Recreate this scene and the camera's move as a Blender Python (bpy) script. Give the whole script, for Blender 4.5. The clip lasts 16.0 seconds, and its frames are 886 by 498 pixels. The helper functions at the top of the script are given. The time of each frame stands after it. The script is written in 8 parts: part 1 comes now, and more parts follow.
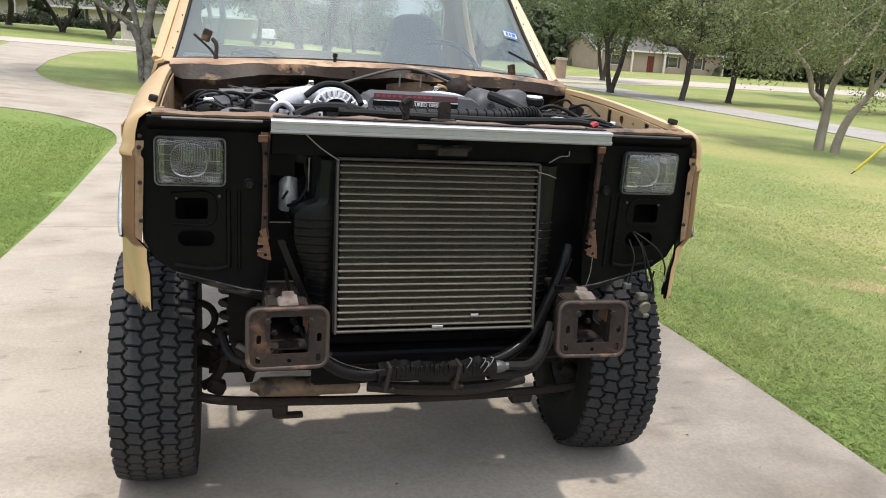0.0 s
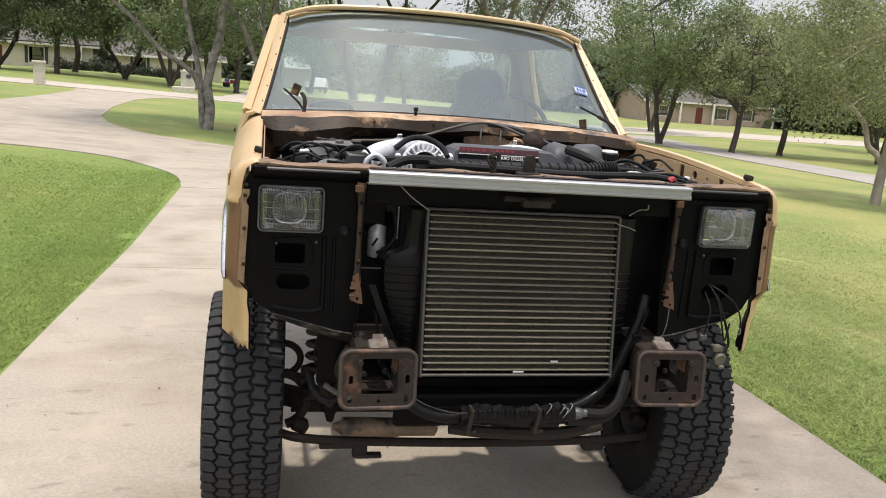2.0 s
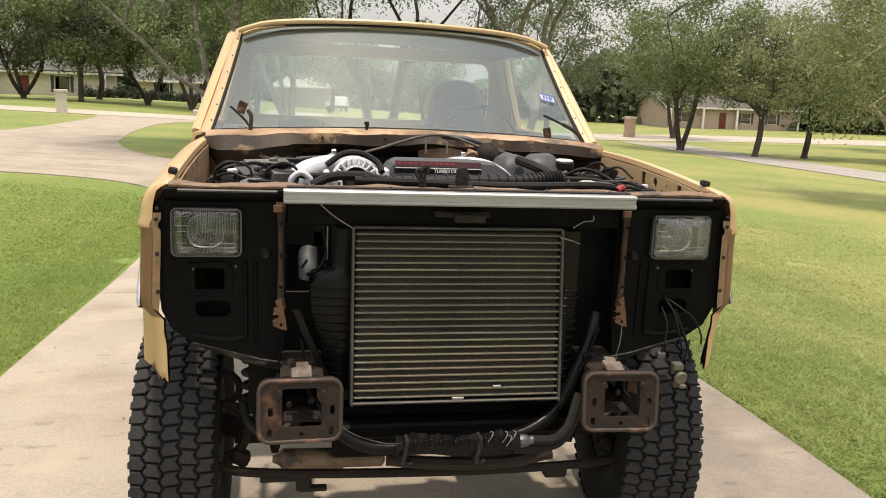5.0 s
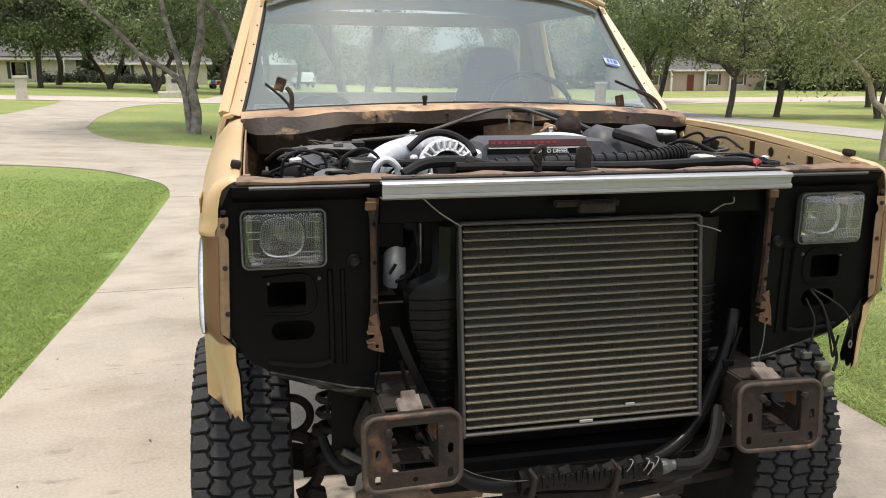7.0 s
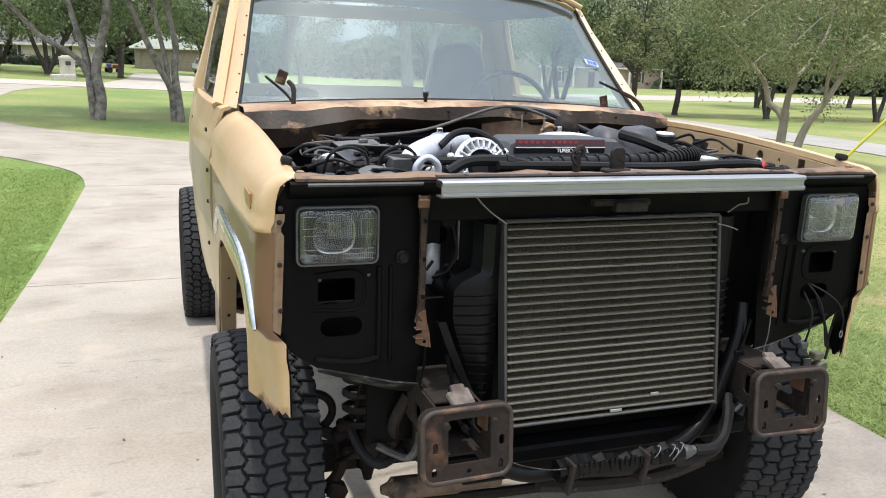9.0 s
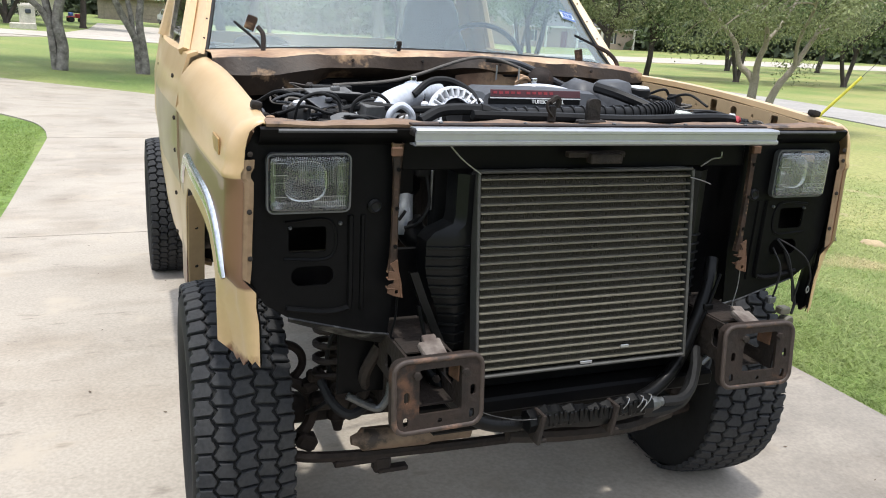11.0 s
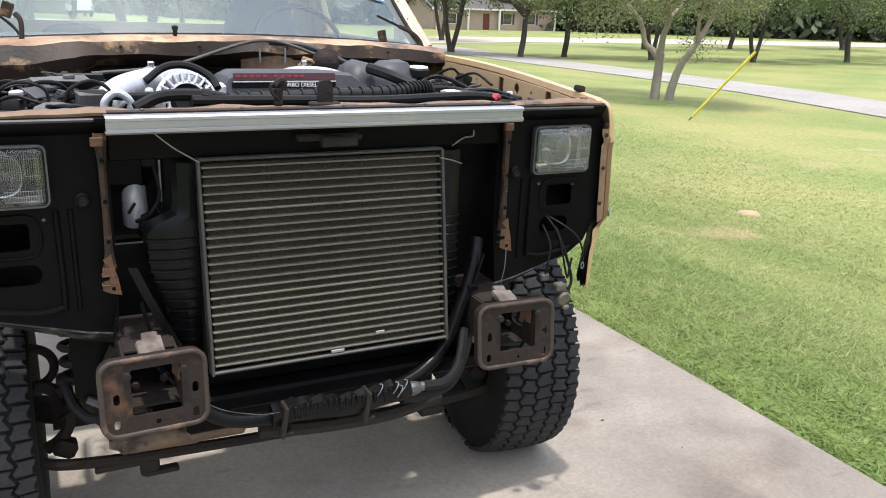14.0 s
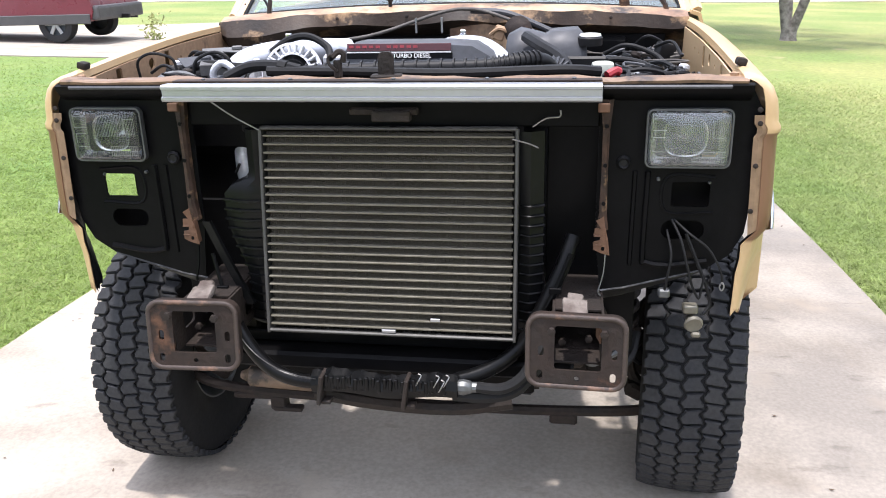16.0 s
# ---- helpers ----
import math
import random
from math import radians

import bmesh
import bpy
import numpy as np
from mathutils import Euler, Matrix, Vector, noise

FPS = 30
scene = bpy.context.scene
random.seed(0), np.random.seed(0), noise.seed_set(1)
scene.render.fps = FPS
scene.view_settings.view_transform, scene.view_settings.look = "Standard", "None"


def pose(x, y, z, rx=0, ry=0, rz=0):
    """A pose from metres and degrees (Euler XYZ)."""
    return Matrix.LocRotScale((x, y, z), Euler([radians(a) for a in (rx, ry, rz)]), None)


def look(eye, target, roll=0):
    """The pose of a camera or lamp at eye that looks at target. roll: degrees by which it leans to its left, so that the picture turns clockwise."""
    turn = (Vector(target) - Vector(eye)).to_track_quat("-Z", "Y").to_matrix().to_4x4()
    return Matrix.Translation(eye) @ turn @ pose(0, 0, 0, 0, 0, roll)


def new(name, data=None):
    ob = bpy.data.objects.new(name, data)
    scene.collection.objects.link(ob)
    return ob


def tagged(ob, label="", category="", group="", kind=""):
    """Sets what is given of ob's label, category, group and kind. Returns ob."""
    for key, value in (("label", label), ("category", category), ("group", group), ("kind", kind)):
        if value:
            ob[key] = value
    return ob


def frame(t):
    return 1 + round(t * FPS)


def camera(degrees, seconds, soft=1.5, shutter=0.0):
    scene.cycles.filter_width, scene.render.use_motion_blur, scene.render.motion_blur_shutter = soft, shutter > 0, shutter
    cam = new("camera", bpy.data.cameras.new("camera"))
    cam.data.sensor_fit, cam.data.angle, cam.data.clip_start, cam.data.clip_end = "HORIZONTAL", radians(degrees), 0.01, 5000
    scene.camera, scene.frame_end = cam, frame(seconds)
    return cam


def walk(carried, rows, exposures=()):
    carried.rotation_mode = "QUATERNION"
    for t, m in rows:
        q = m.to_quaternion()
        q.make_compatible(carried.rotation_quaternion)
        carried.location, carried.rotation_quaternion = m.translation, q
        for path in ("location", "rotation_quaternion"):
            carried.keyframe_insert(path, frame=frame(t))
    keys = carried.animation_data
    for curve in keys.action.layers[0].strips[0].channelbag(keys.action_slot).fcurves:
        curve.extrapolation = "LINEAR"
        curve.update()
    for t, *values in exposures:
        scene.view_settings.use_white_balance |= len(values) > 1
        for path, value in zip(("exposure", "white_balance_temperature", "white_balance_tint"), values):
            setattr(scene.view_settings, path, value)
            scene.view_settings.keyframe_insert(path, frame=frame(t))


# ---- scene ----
cam = camera(57.1, 16.0, soft=1.0)
PATH = [
    (0, (-0.631, -2.272, 1.577), (-0.093, -0.418, 1.054), 3.8),
    (0.5, (-0.668, -2.296, 1.576), (-0.202, -0.424, 1.049), 3.3),
    (1, (-0.718, -2.318, 1.59), (-0.3, -0.429, 1.085), 3.1),
    (1.5, (-0.759, -2.338, 1.594), (-0.36, -0.431, 1.144), 3.4),
    (2, (-0.773, -2.334, 1.594), (-0.34, -0.427, 1.176), 4.2),
    (2.5, (-0.773, -2.336, 1.593), (-0.301, -0.437, 1.178), 4.3),
    (3, (-0.734, -2.328, 1.583), (-0.174, -0.459, 1.14), 2.2),
    (3.5, (-0.604, -2.309, 1.589), (0.026, -0.464, 1.143), 2.9),
    (4, (-0.452, -2.275, 1.581), (0.106, -0.387, 1.229), 5.7),
    (4.5, (-0.398, -2.248, 1.586), (0.028, -0.325, 1.238), 3.5),
    (4.7, (-0.419, -2.261, 1.594), (-0.056, -0.329, 1.227), 2.2),
    (6.8, (-0.73, -1.844, 1.58), (-0.271, 0.049, 1.125), -0.2),
    (7, (-0.743, -1.787, 1.572), (-0.31, 0.113, 1.12), -0.0),
    (7.5, (-0.887, -1.741, 1.567), (-0.545, 0.169, 1.085), 1.1),
    (8, (-1.048, -1.72, 1.583), (-0.656, 0.181, 1.102), 1.2),
    (8.5, (-1.068, -1.718, 1.591), (-0.512, 0.146, 1.127), 1.4),
    (9, (-1.073, -1.73, 1.588), (-0.414, 0.099, 1.12), 1.8),
    (9.2, (-1.07, -1.731, 1.585), (-0.382, 0.087, 1.114), 2.0),
    (11.5, (-1.075, -1.713, 1.559), (-0.348, 0.059, 0.985), 3.0),
    (12, (-1.074, -1.72, 1.558), (-0.342, 0.05, 0.981), 2.8),
    (12.5, (-1.072, -1.719, 1.555), (-0.327, 0.043, 0.973), 3.1),
    (13, (-1.054, -1.725, 1.564), (-0.28, 0.028, 0.992), 2.5),
    (13.5, (-0.888, -1.772, 1.572), (-0.078, -0.025, 1.033), 1.5),
    (14, (-0.615, -1.856, 1.568), (0.251, -0.152, 0.979), 1.9),
    (14.5, (-0.429, -1.783, 1.565), (0.461, -0.128, 0.878), 3.9),
    (15, (-0.137, -1.692, 1.566), (0.425, 0.095, 0.865), 4.5),
    (15.5, (0.212, -1.730, 1.530), (0.256, 0.150, 0.848), 1.6),
    (16, (0.426, -1.838, 1.566), (0.131, 0.025, 0.897), -1.9),
]
LIGHT = [(0, 0.67, 6450, 12), (1.2, 0.62, 6650, 13), (2.5, 0.60, 6900, 13.5), (4.3, 0.64, 7600, 14), (4.7, 0.63, 7600, 14), (6.8, 0.62, 6850, 12), (7.5, 0.67, 6600, 11), (8.1, 0.79, 6350, 10), (9.0, 0.78, 6200, 11), (12.5, 0.84, 6100, 10), (13.2, 0.86, 5950, 11), (13.7, 0.90, 6100, 13), (14.5, 0.89, 6350, 13), (15, 1.04, 6250, 14), (15.5, 1.28, 6100, 16), (16, 1.32, 6050, 16.5)]
walk(cam, [(t, look(eye, target, roll)) for t, eye, target, roll in PATH], LIGHT)

# ---- world, sun and exposure ----
SUN = Vector((-0.03, -0.13, 0.99)).normalized()
world = bpy.data.worlds.new("sky")
scene.world = world
world.use_nodes = True
wn = world.node_tree
sky = wn.nodes.new("ShaderNodeTexSky")
sky.sky_type, sky.sun_disc = "NISHITA", False
sky.sun_elevation = math.asin(SUN.z)
sky.sun_rotation = math.atan2(SUN.x, SUN.y)
sky.dust_density, sky.air_density = 4.0, 1.0
haze = wn.nodes.new("ShaderNodeMix")
haze.data_type = "RGBA"
cloud, cmap, cco = wn.nodes.new("ShaderNodeTexNoise"), wn.nodes.new("ShaderNodeMapRange"), wn.nodes.new("ShaderNodeTexCoord")
cloud.inputs["Scale"].default_value, cloud.inputs["Detail"].default_value = 2.2, 6
cmap.inputs["From Min"].default_value, cmap.inputs["From Max"].default_value = 0.35, 0.65
cmap.inputs["To Min"].default_value, cmap.inputs["To Max"].default_value = 0.40, 0.95
wn.links.new(cco.outputs["Generated"], cloud.inputs["Vector"])
wn.links.new(cloud.outputs["Fac"], cmap.inputs["Value"])
wn.links.new(cmap.outputs[0], haze.inputs["Factor"])
# an overcast sky: grey at the horizon, brighter overhead
up, lift_map, veil = wn.nodes.new("ShaderNodeSeparateXYZ"), wn.nodes.new("ShaderNodeMapRange"), wn.nodes.new("ShaderNodeVectorMath")
lift_map.inputs["From Max"].default_value = 0.75
lift_map.inputs["To Min"].default_value, lift_map.inputs["To Max"].default_value = 0.48, 1.30
veil.operation = "SCALE"
veil.inputs[0].default_value = (7.2, 7.6, 8.2)
wn.links.new(cco.outputs["Generated"], up.inputs[0])
wn.links.new(up.outputs[2], lift_map.inputs["Value"])
wn.links.new(lift_map.outputs[0], veil.inputs["Scale"])
wn.links.new(veil.outputs[0], haze.inputs["B"])
wn.links.new(sky.outputs[0], haze.inputs["A"])
wn.links.new(haze.outputs["Result"], wn.nodes["Background"].inputs[0])
wn.nodes["Background"].inputs[1].default_value = 0.13
sun = new("sun", bpy.data.lights.new("sun", "SUN"))
sun.data.energy, sun.data.angle, sun.data.color = 2.4, radians(1.5), (1.0, 0.94, 0.84)
sun.matrix_world = look(SUN * 40, (0, 0, 0))


# ---- materials ----
def material(name, base, rough=0.6, metal=0.0, other=None, scale=6.0, amount=0.5, fine=60.0, bump=0.15, spots=None,
             spot_scale=5.0, spot_level=0.62, coat=0.0, island=0.0, depth=0.01, spec=0.5, grain=0.35):
    """A node material with two scales of colour change, fine relief, and stains of a second colour."""
    m = bpy.data.materials.new(name)
    m.use_nodes = True
    nt = m.node_tree
    nd, ln = nt.nodes, nt.links
    b = nd["Principled BSDF"]
    b.inputs["Roughness"].default_value = rough
    b.inputs["Metallic"].default_value = metal
    b.inputs["Coat Weight"].default_value = coat
    b.inputs["Specular IOR Level"].default_value = spec
    co = nd.new("ShaderNodeTexCoord")
    n1, n2 = nd.new("ShaderNodeTexNoise"), nd.new("ShaderNodeTexNoise")
    n1.inputs["Scale"].default_value, n1.inputs["Detail"].default_value = scale, 5
    n2.inputs["Scale"].default_value, n2.inputs["Detail"].default_value = fine, 3
    for n in (n1, n2):
        ln.new(co.outputs["Object"], n.inputs["Vector"])
    other = other or tuple(c * 0.6 for c in base)
    r1 = nd.new("ShaderNodeMapRange")
    r1.inputs["From Min"].default_value, r1.inputs["From Max"].default_value = 0.35, 0.65
    r1.inputs["To Max"].default_value = amount
    ln.new(n1.outputs["Fac"], r1.inputs["Value"])
    mix = nd.new("ShaderNodeMix")
    mix.data_type = "RGBA"
    mix.inputs["A"].default_value, mix.inputs["B"].default_value = (*base, 1), (*other, 1)
    ln.new(r1.outputs[0], mix.inputs["Factor"])
    col = mix.outputs["Result"]
    m2 = nd.new("ShaderNodeMix")
    m2.data_type, m2.blend_type = "RGBA", "MULTIPLY"
    m2.inputs["Factor"].default_value = grain
    ln.new(col, m2.inputs["A"])
    gr = nd.new("ShaderNodeMapRange")
    gr.inputs["From Min"].default_value, gr.inputs["From Max"].default_value = 0.3, 0.7
    gr.inputs["To Min"].default_value, gr.inputs["To Max"].default_value = 0.5, 1.25
    ln.new(n2.outputs["Fac"], gr.inputs["Value"])
    ln.new(gr.outputs[0], m2.inputs["B"])
    col = m2.outputs["Result"]
    if spots:
        n3 = nd.new("ShaderNodeTexNoise")
        n3.inputs["Scale"].default_value, n3.inputs["Detail"].default_value = spot_scale, 8
        n3.inputs["Roughness"].default_value = 0.65
        ln.new(co.outputs["Object"], n3.inputs["Vector"])
        r3 = nd.new("ShaderNodeMapRange")
        r3.inputs["From Min"].default_value, r3.inputs["From Max"].default_value = spot_level - 0.04, spot_level + 0.05
        ln.new(n3.outputs["Fac"], r3.inputs["Value"])
        m3 = nd.new("ShaderNodeMix")
        m3.data_type = "RGBA"
        m3.inputs["B"].default_value = (*spots, 1)
        ln.new(col, m3.inputs["A"])
        ln.new(r3.outputs[0], m3.inputs["Factor"])
        col = m3.outputs["Result"]
    if island:
        gi = nd.new("ShaderNodeNewGeometry")
        hs = nd.new("ShaderNodeHueSaturation")
        ri = nd.new("ShaderNodeMapRange")
        ri.inputs["To Min"].default_value, ri.inputs["To Max"].default_value = 1 - island, 1 + island
        ln.new(gi.outputs["Random Per Island"], ri.inputs["Value"])
        ln.new(ri.outputs[0], hs.inputs["Value"])
        ln.new(col, hs.inputs["Color"])
        col = hs.outputs["Color"]
    ln.new(col, b.inputs["Base Color"])
    rr = nd.new("ShaderNodeMapRange")
    rr.inputs["To Min"].default_value, rr.inputs["To Max"].default_value = max(0.02, rough - 0.12), min(1, rough + 0.12)
    ln.new(n1.outputs["Fac"], rr.inputs["Value"])
    ln.new(rr.outputs[0], b.inputs["Roughness"])
    if bump:
        bp = nd.new("ShaderNodeBump")
        bp.inputs["Strength"].default_value, bp.inputs["Distance"].default_value = bump, depth
        ln.new(n2.outputs["Fac"], bp.inputs["Height"])
        ln.new(bp.outputs[0], b.inputs["Normal"])
    return m


CREAM = (0.505, 0.355, 0.195)
M_CREAM = material("faded_cream_paint", CREAM, 0.42, other=(0.52, 0.36, 0.20), scale=3, spots=(0.17, 0.07, 0.03), spot_scale=7, spot_level=0.72, coat=0.15, bump=0.02, grain=0.10)
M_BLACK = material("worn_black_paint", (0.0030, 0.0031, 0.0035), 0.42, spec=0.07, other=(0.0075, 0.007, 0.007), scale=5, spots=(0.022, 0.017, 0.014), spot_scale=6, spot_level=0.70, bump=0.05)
M_PLASTIC = material("black_plastic", (0.006, 0.006, 0.0065), 0.5, spec=0.2, other=(0.014, 0.014, 0.014), scale=8, bump=0.05)
M_GREYPLASTIC = material("dusty_grey_plastic", (0.05, 0.052, 0.058), 0.5, spec=0.4, other=(0.03, 0.03, 0.032), scale=9, bump=0.04)
M_RUST = material("rusted_steel", (0.017, 0.013, 0.011), 0.7, spec=0.25, other=(0.034, 0.020, 0.014), scale=10, spots=(0.075, 0.038, 0.022), spot_scale=8, spot_level=0.64, bump=0.3)
M_DARKRUST = material("greasy_rusted_steel", (0.017, 0.014, 0.012), 0.75, spec=0.25, other=(0.036, 0.024, 0.018), scale=9, bump=0.4)
M_TAN = material("tan_painted_steel_with_rust", (0.30, 0.19, 0.105), 0.65, other=(0.20, 0.105, 0.055), scale=8, spots=(0.03, 0.02, 0.016), spot_scale=4, spot_level=0.60, bump=0.12)
M_ALU = material("raw_aluminium", (0.40, 0.41, 0.43), 0.40, 0.85, other=(0.28, 0.285, 0.30), scale=5, bump=0.02, grain=0.08)
M_CASTALU = material("cast_aluminium", (0.72, 0.73, 0.75), 0.5, 0.35, other=(0.38, 0.38, 0.4), scale=10, bump=0.15)
M_SILVER = material("silver_painted_pipe", (0.52, 0.54, 0.58), 0.42, 0.35, other=(0.42, 0.43, 0.46), scale=9, bump=0.04)
# Carcass darker than the tread blocks: shade of the grooves put into the colour.
M_CARCASS = material("groove_shade_rubber", (0.010, 0.010, 0.0105), 0.8, spec=0.25, other=(0.015, 0.015, 0.015), scale=9, bump=0.1)
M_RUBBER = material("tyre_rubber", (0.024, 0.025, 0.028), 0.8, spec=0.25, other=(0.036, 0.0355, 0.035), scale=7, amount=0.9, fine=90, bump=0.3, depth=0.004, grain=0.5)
M_HOSE = material("rubber_hose", (0.009, 0.009, 0.0095), 0.6, spec=0.16, other=(0.02, 0.02, 0.02), scale=14, bump=0.08)
M_FIN = material("dusty_cooling_fins", (0.058, 0.051, 0.039), 0.8, 0.0, spec=0.15, other=(0.032, 0.028, 0.022), scale=4, fine=260, bump=0.4)
M_TUBE = material("dull_aluminium_tube", (0.134, 0.123, 0.093), 0.5, 0.2, other=(0.094, 0.086, 0.065), scale=6, bump=0.06)
M_CHROME = material("weathered_chrome", (0.72, 0.73, 0.75), 0.22, 1.0, other=(0.55, 0.55, 0.55), scale=12, bump=0.03)
M_RED = material("dark_red_label", (0.055, 0.006, 0.010), 0.45, bump=0)
M_WHITE = material("white_label", (0.75, 0.75, 0.73), 0.5, other=(0.62, 0.62, 0.6), bump=0)
M_REDWIRE = material("red_rubber", (0.30, 0.015, 0.02), 0.5, bump=0)


def concrete_material():
    """Worn concrete: broad tones, smears across the slab, small dark scuffs, and a darker strip along the lawn to the
    east.
    """
    m = material("stained_concrete", (0.352, 0.312, 0.259), 0.88, other=(0.300, 0.266, 0.222), scale=1.1, amount=0.9, fine=70, bump=0.10, depth=0.003, grain=0.30, spots=(0.350, 0.305, 0.246), spot_scale=3.0, spot_level=0.60)
    nt = m.node_tree
    nd, ln = nt.nodes, nt.links
    b = nd["Principled BSDF"]
    co, sp = nd.new("ShaderNodeTexCoord"), nd.new("ShaderNodeSeparateXYZ")
    ln.new(co.outputs["Object"], sp.inputs[0])

    def layer(scale, stretch, lo, hi, colour, gain, detail=5):
        mp, n, r, mx = nd.new("ShaderNodeMapping"), nd.new("ShaderNodeTexNoise"), nd.new("ShaderNodeMapRange"), nd.new("ShaderNodeMix")
        mp.inputs["Scale"].default_value = stretch
        n.inputs["Scale"].default_value, n.inputs["Detail"].default_value = scale, detail
        r.inputs["From Min"].default_value, r.inputs["From Max"].default_value, r.inputs["To Max"].default_value = lo, hi, gain
        mx.data_type, mx.blend_type = "RGBA", "MULTIPLY"
        mx.inputs["B"].default_value = (*colour, 1)
        ln.new(co.outputs["Object"], mp.inputs["Vector"])
        ln.new(mp.outputs[0], n.inputs["Vector"])
        ln.new(n.outputs["Fac"], r.inputs["Value"])
        ln.new(r.outputs[0], mx.inputs["Factor"])
        ln.new(b.inputs["Base Color"].links[0].from_socket, mx.inputs["A"])
        ln.new(mx.outputs["Result"], b.inputs["Base Color"])
        return r, mx

    layer(2.6, (0.8, 1.25, 1), 0.52, 0.72, (0.80, 0.785, 0.77), 0.9, 8)
    layer(1.3, (0.8, 1.3, 1), 0.50, 0.66, (0.84, 0.815, 0.79), 0.9, 7)
    layer(7.0, (0.6, 1.6, 1), 0.64, 0.74, (0.55, 0.53, 0.52), 0.8, 7)
    r, mx = layer(1.6, (1, 1, 1), 0.22, 0.56, (0.57, 0.57, 0.58), 1.0)
    east, mul = nd.new("ShaderNodeMapRange"), nd.new("ShaderNodeMath")
    east.inputs["From Min"].default_value, east.inputs["From Max"].default_value = 0.55, 1.25
    mul.operation = "MULTIPLY"
    ln.new(sp.outputs[0], east.inputs["Value"])
    ln.new(east.outputs[0], mul.inputs[0])
    ln.new(r.outputs[0], mul.inputs[1])
    ln.new(mul.outputs[0], mx.inputs["Factor"])
    return m


M_CONCRETE = concrete_material()
M_STREET = material("street_concrete", (0.40, 0.36, 0.305), 0.9, other=(0.30, 0.265, 0.225), scale=0.3, fine=3, bump=0.1)
M_LANE = material("old_asphalt_lane", (0.31, 0.29, 0.265), 0.9, other=(0.23, 0.215, 0.20), scale=0.5, fine=6, bump=0.1)
M_BARKPALE = material("pale_bark", (0.36, 0.315, 0.26), 0.95, other=(0.22, 0.185, 0.15), scale=3, fine=26, bump=0.6, depth=0.03)
M_BARK = material("grey_bark", (0.30, 0.275, 0.245), 0.95, other=(0.11, 0.097, 0.085), scale=7, amount=0.9, fine=26, bump=0.8, depth=0.03)
M_BARKDARK = material("dark_bark", (0.075, 0.06, 0.05), 0.95, other=(0.035, 0.03, 0.026), scale=3, fine=26, bump=0.8, depth=0.03)
M_SEAT = material("dark_vinyl", (0.02, 0.021, 0.025), 0.6, bump=0.05)
M_DASH = material("sun_faded_dashboard", (0.05, 0.045, 0.04), 0.7, bump=0.05)
M_STICKER = material("white_and_blue_sticker", (0.7, 0.74, 0.8), 0.5, bump=0)
M_BLUE = material("blue_ink", (0.08, 0.16, 0.42), 0.5, bump=0)
M_YELLOW = material("yellow_plastic_sleeve", (0.62, 0.55, 0.06), 0.5, bump=0.05)
M_STRAP = material("steel_strap", (0.3, 0.3, 0.3), 0.4, 0.8, bump=0.05)


def leaf_material(name, a, b2, c3, island=0.42):
    m = material(name, a, 0.6, other=b2, scale=0.7, amount=0.9, fine=9, bump=0, island=island, spots=c3, spot_scale=0.45, spot_level=0.66)
    nt = m.node_tree
    p = nt.nodes["Principled BSDF"]
    p.inputs["Specular IOR Level"].default_value = 0.35
    tr = nt.nodes.new("ShaderNodeBsdfTranslucent")
    mx = nt.nodes.new("ShaderNodeMixShader")
    mx.inputs[0].default_value = 0.45
    src = p.inputs["Base Color"].links[0].from_socket
    nt.links.new(src, tr.inputs["Color"])
    nt.links.new(p.outputs[0], mx.inputs[1])
    nt.links.new(tr.outputs[0], mx.inputs[2])
    nt.links.new(mx.outputs[0], nt.nodes["Material Output"].inputs["Surface"])
    return m


M_LEAF = leaf_material("live_oak_leaves", (0.185, 0.235, 0.105), (0.110, 0.155, 0.066), (0.27, 0.29, 0.15))
M_LEAFOLIVE = leaf_material("olive_oak_leaves", (0.290, 0.315, 0.165), (0.205, 0.235, 0.115), (0.37, 0.31, 0.165))
M_LEAFDARK = leaf_material("dark_oak_leaves", (0.150, 0.190, 0.100), (0.095, 0.13, 0.068), (0.21, 0.24, 0.13))
M_WOODS = leaf_material("far_wood_leaves", (0.150, 0.180, 0.110), (0.110, 0.135, 0.085), (0.19, 0.21, 0.13))
M_SHRUB = leaf_material("clipped_shrub_leaves", (0.045, 0.062, 0.035), (0.030, 0.042, 0.024), (0.07, 0.085, 0.05))
M_GRASSBLADE = leaf_material("dry_grass_blades", (0.38, 0.405, 0.175), (0.30, 0.345, 0.13), (0.52, 0.44, 0.25), 0.2)
M_GREENBLADE = leaf_material("green_grass_blades", (0.255, 0.335, 0.092), (0.20, 0.28, 0.070), (0.35, 0.35, 0.13), 0.2)
M_MIDBLADE = leaf_material("yellow_green_grass_blades", (0.285, 0.340, 0.118), (0.205, 0.285, 0.085), (0.42, 0.37, 0.19), 0.22)


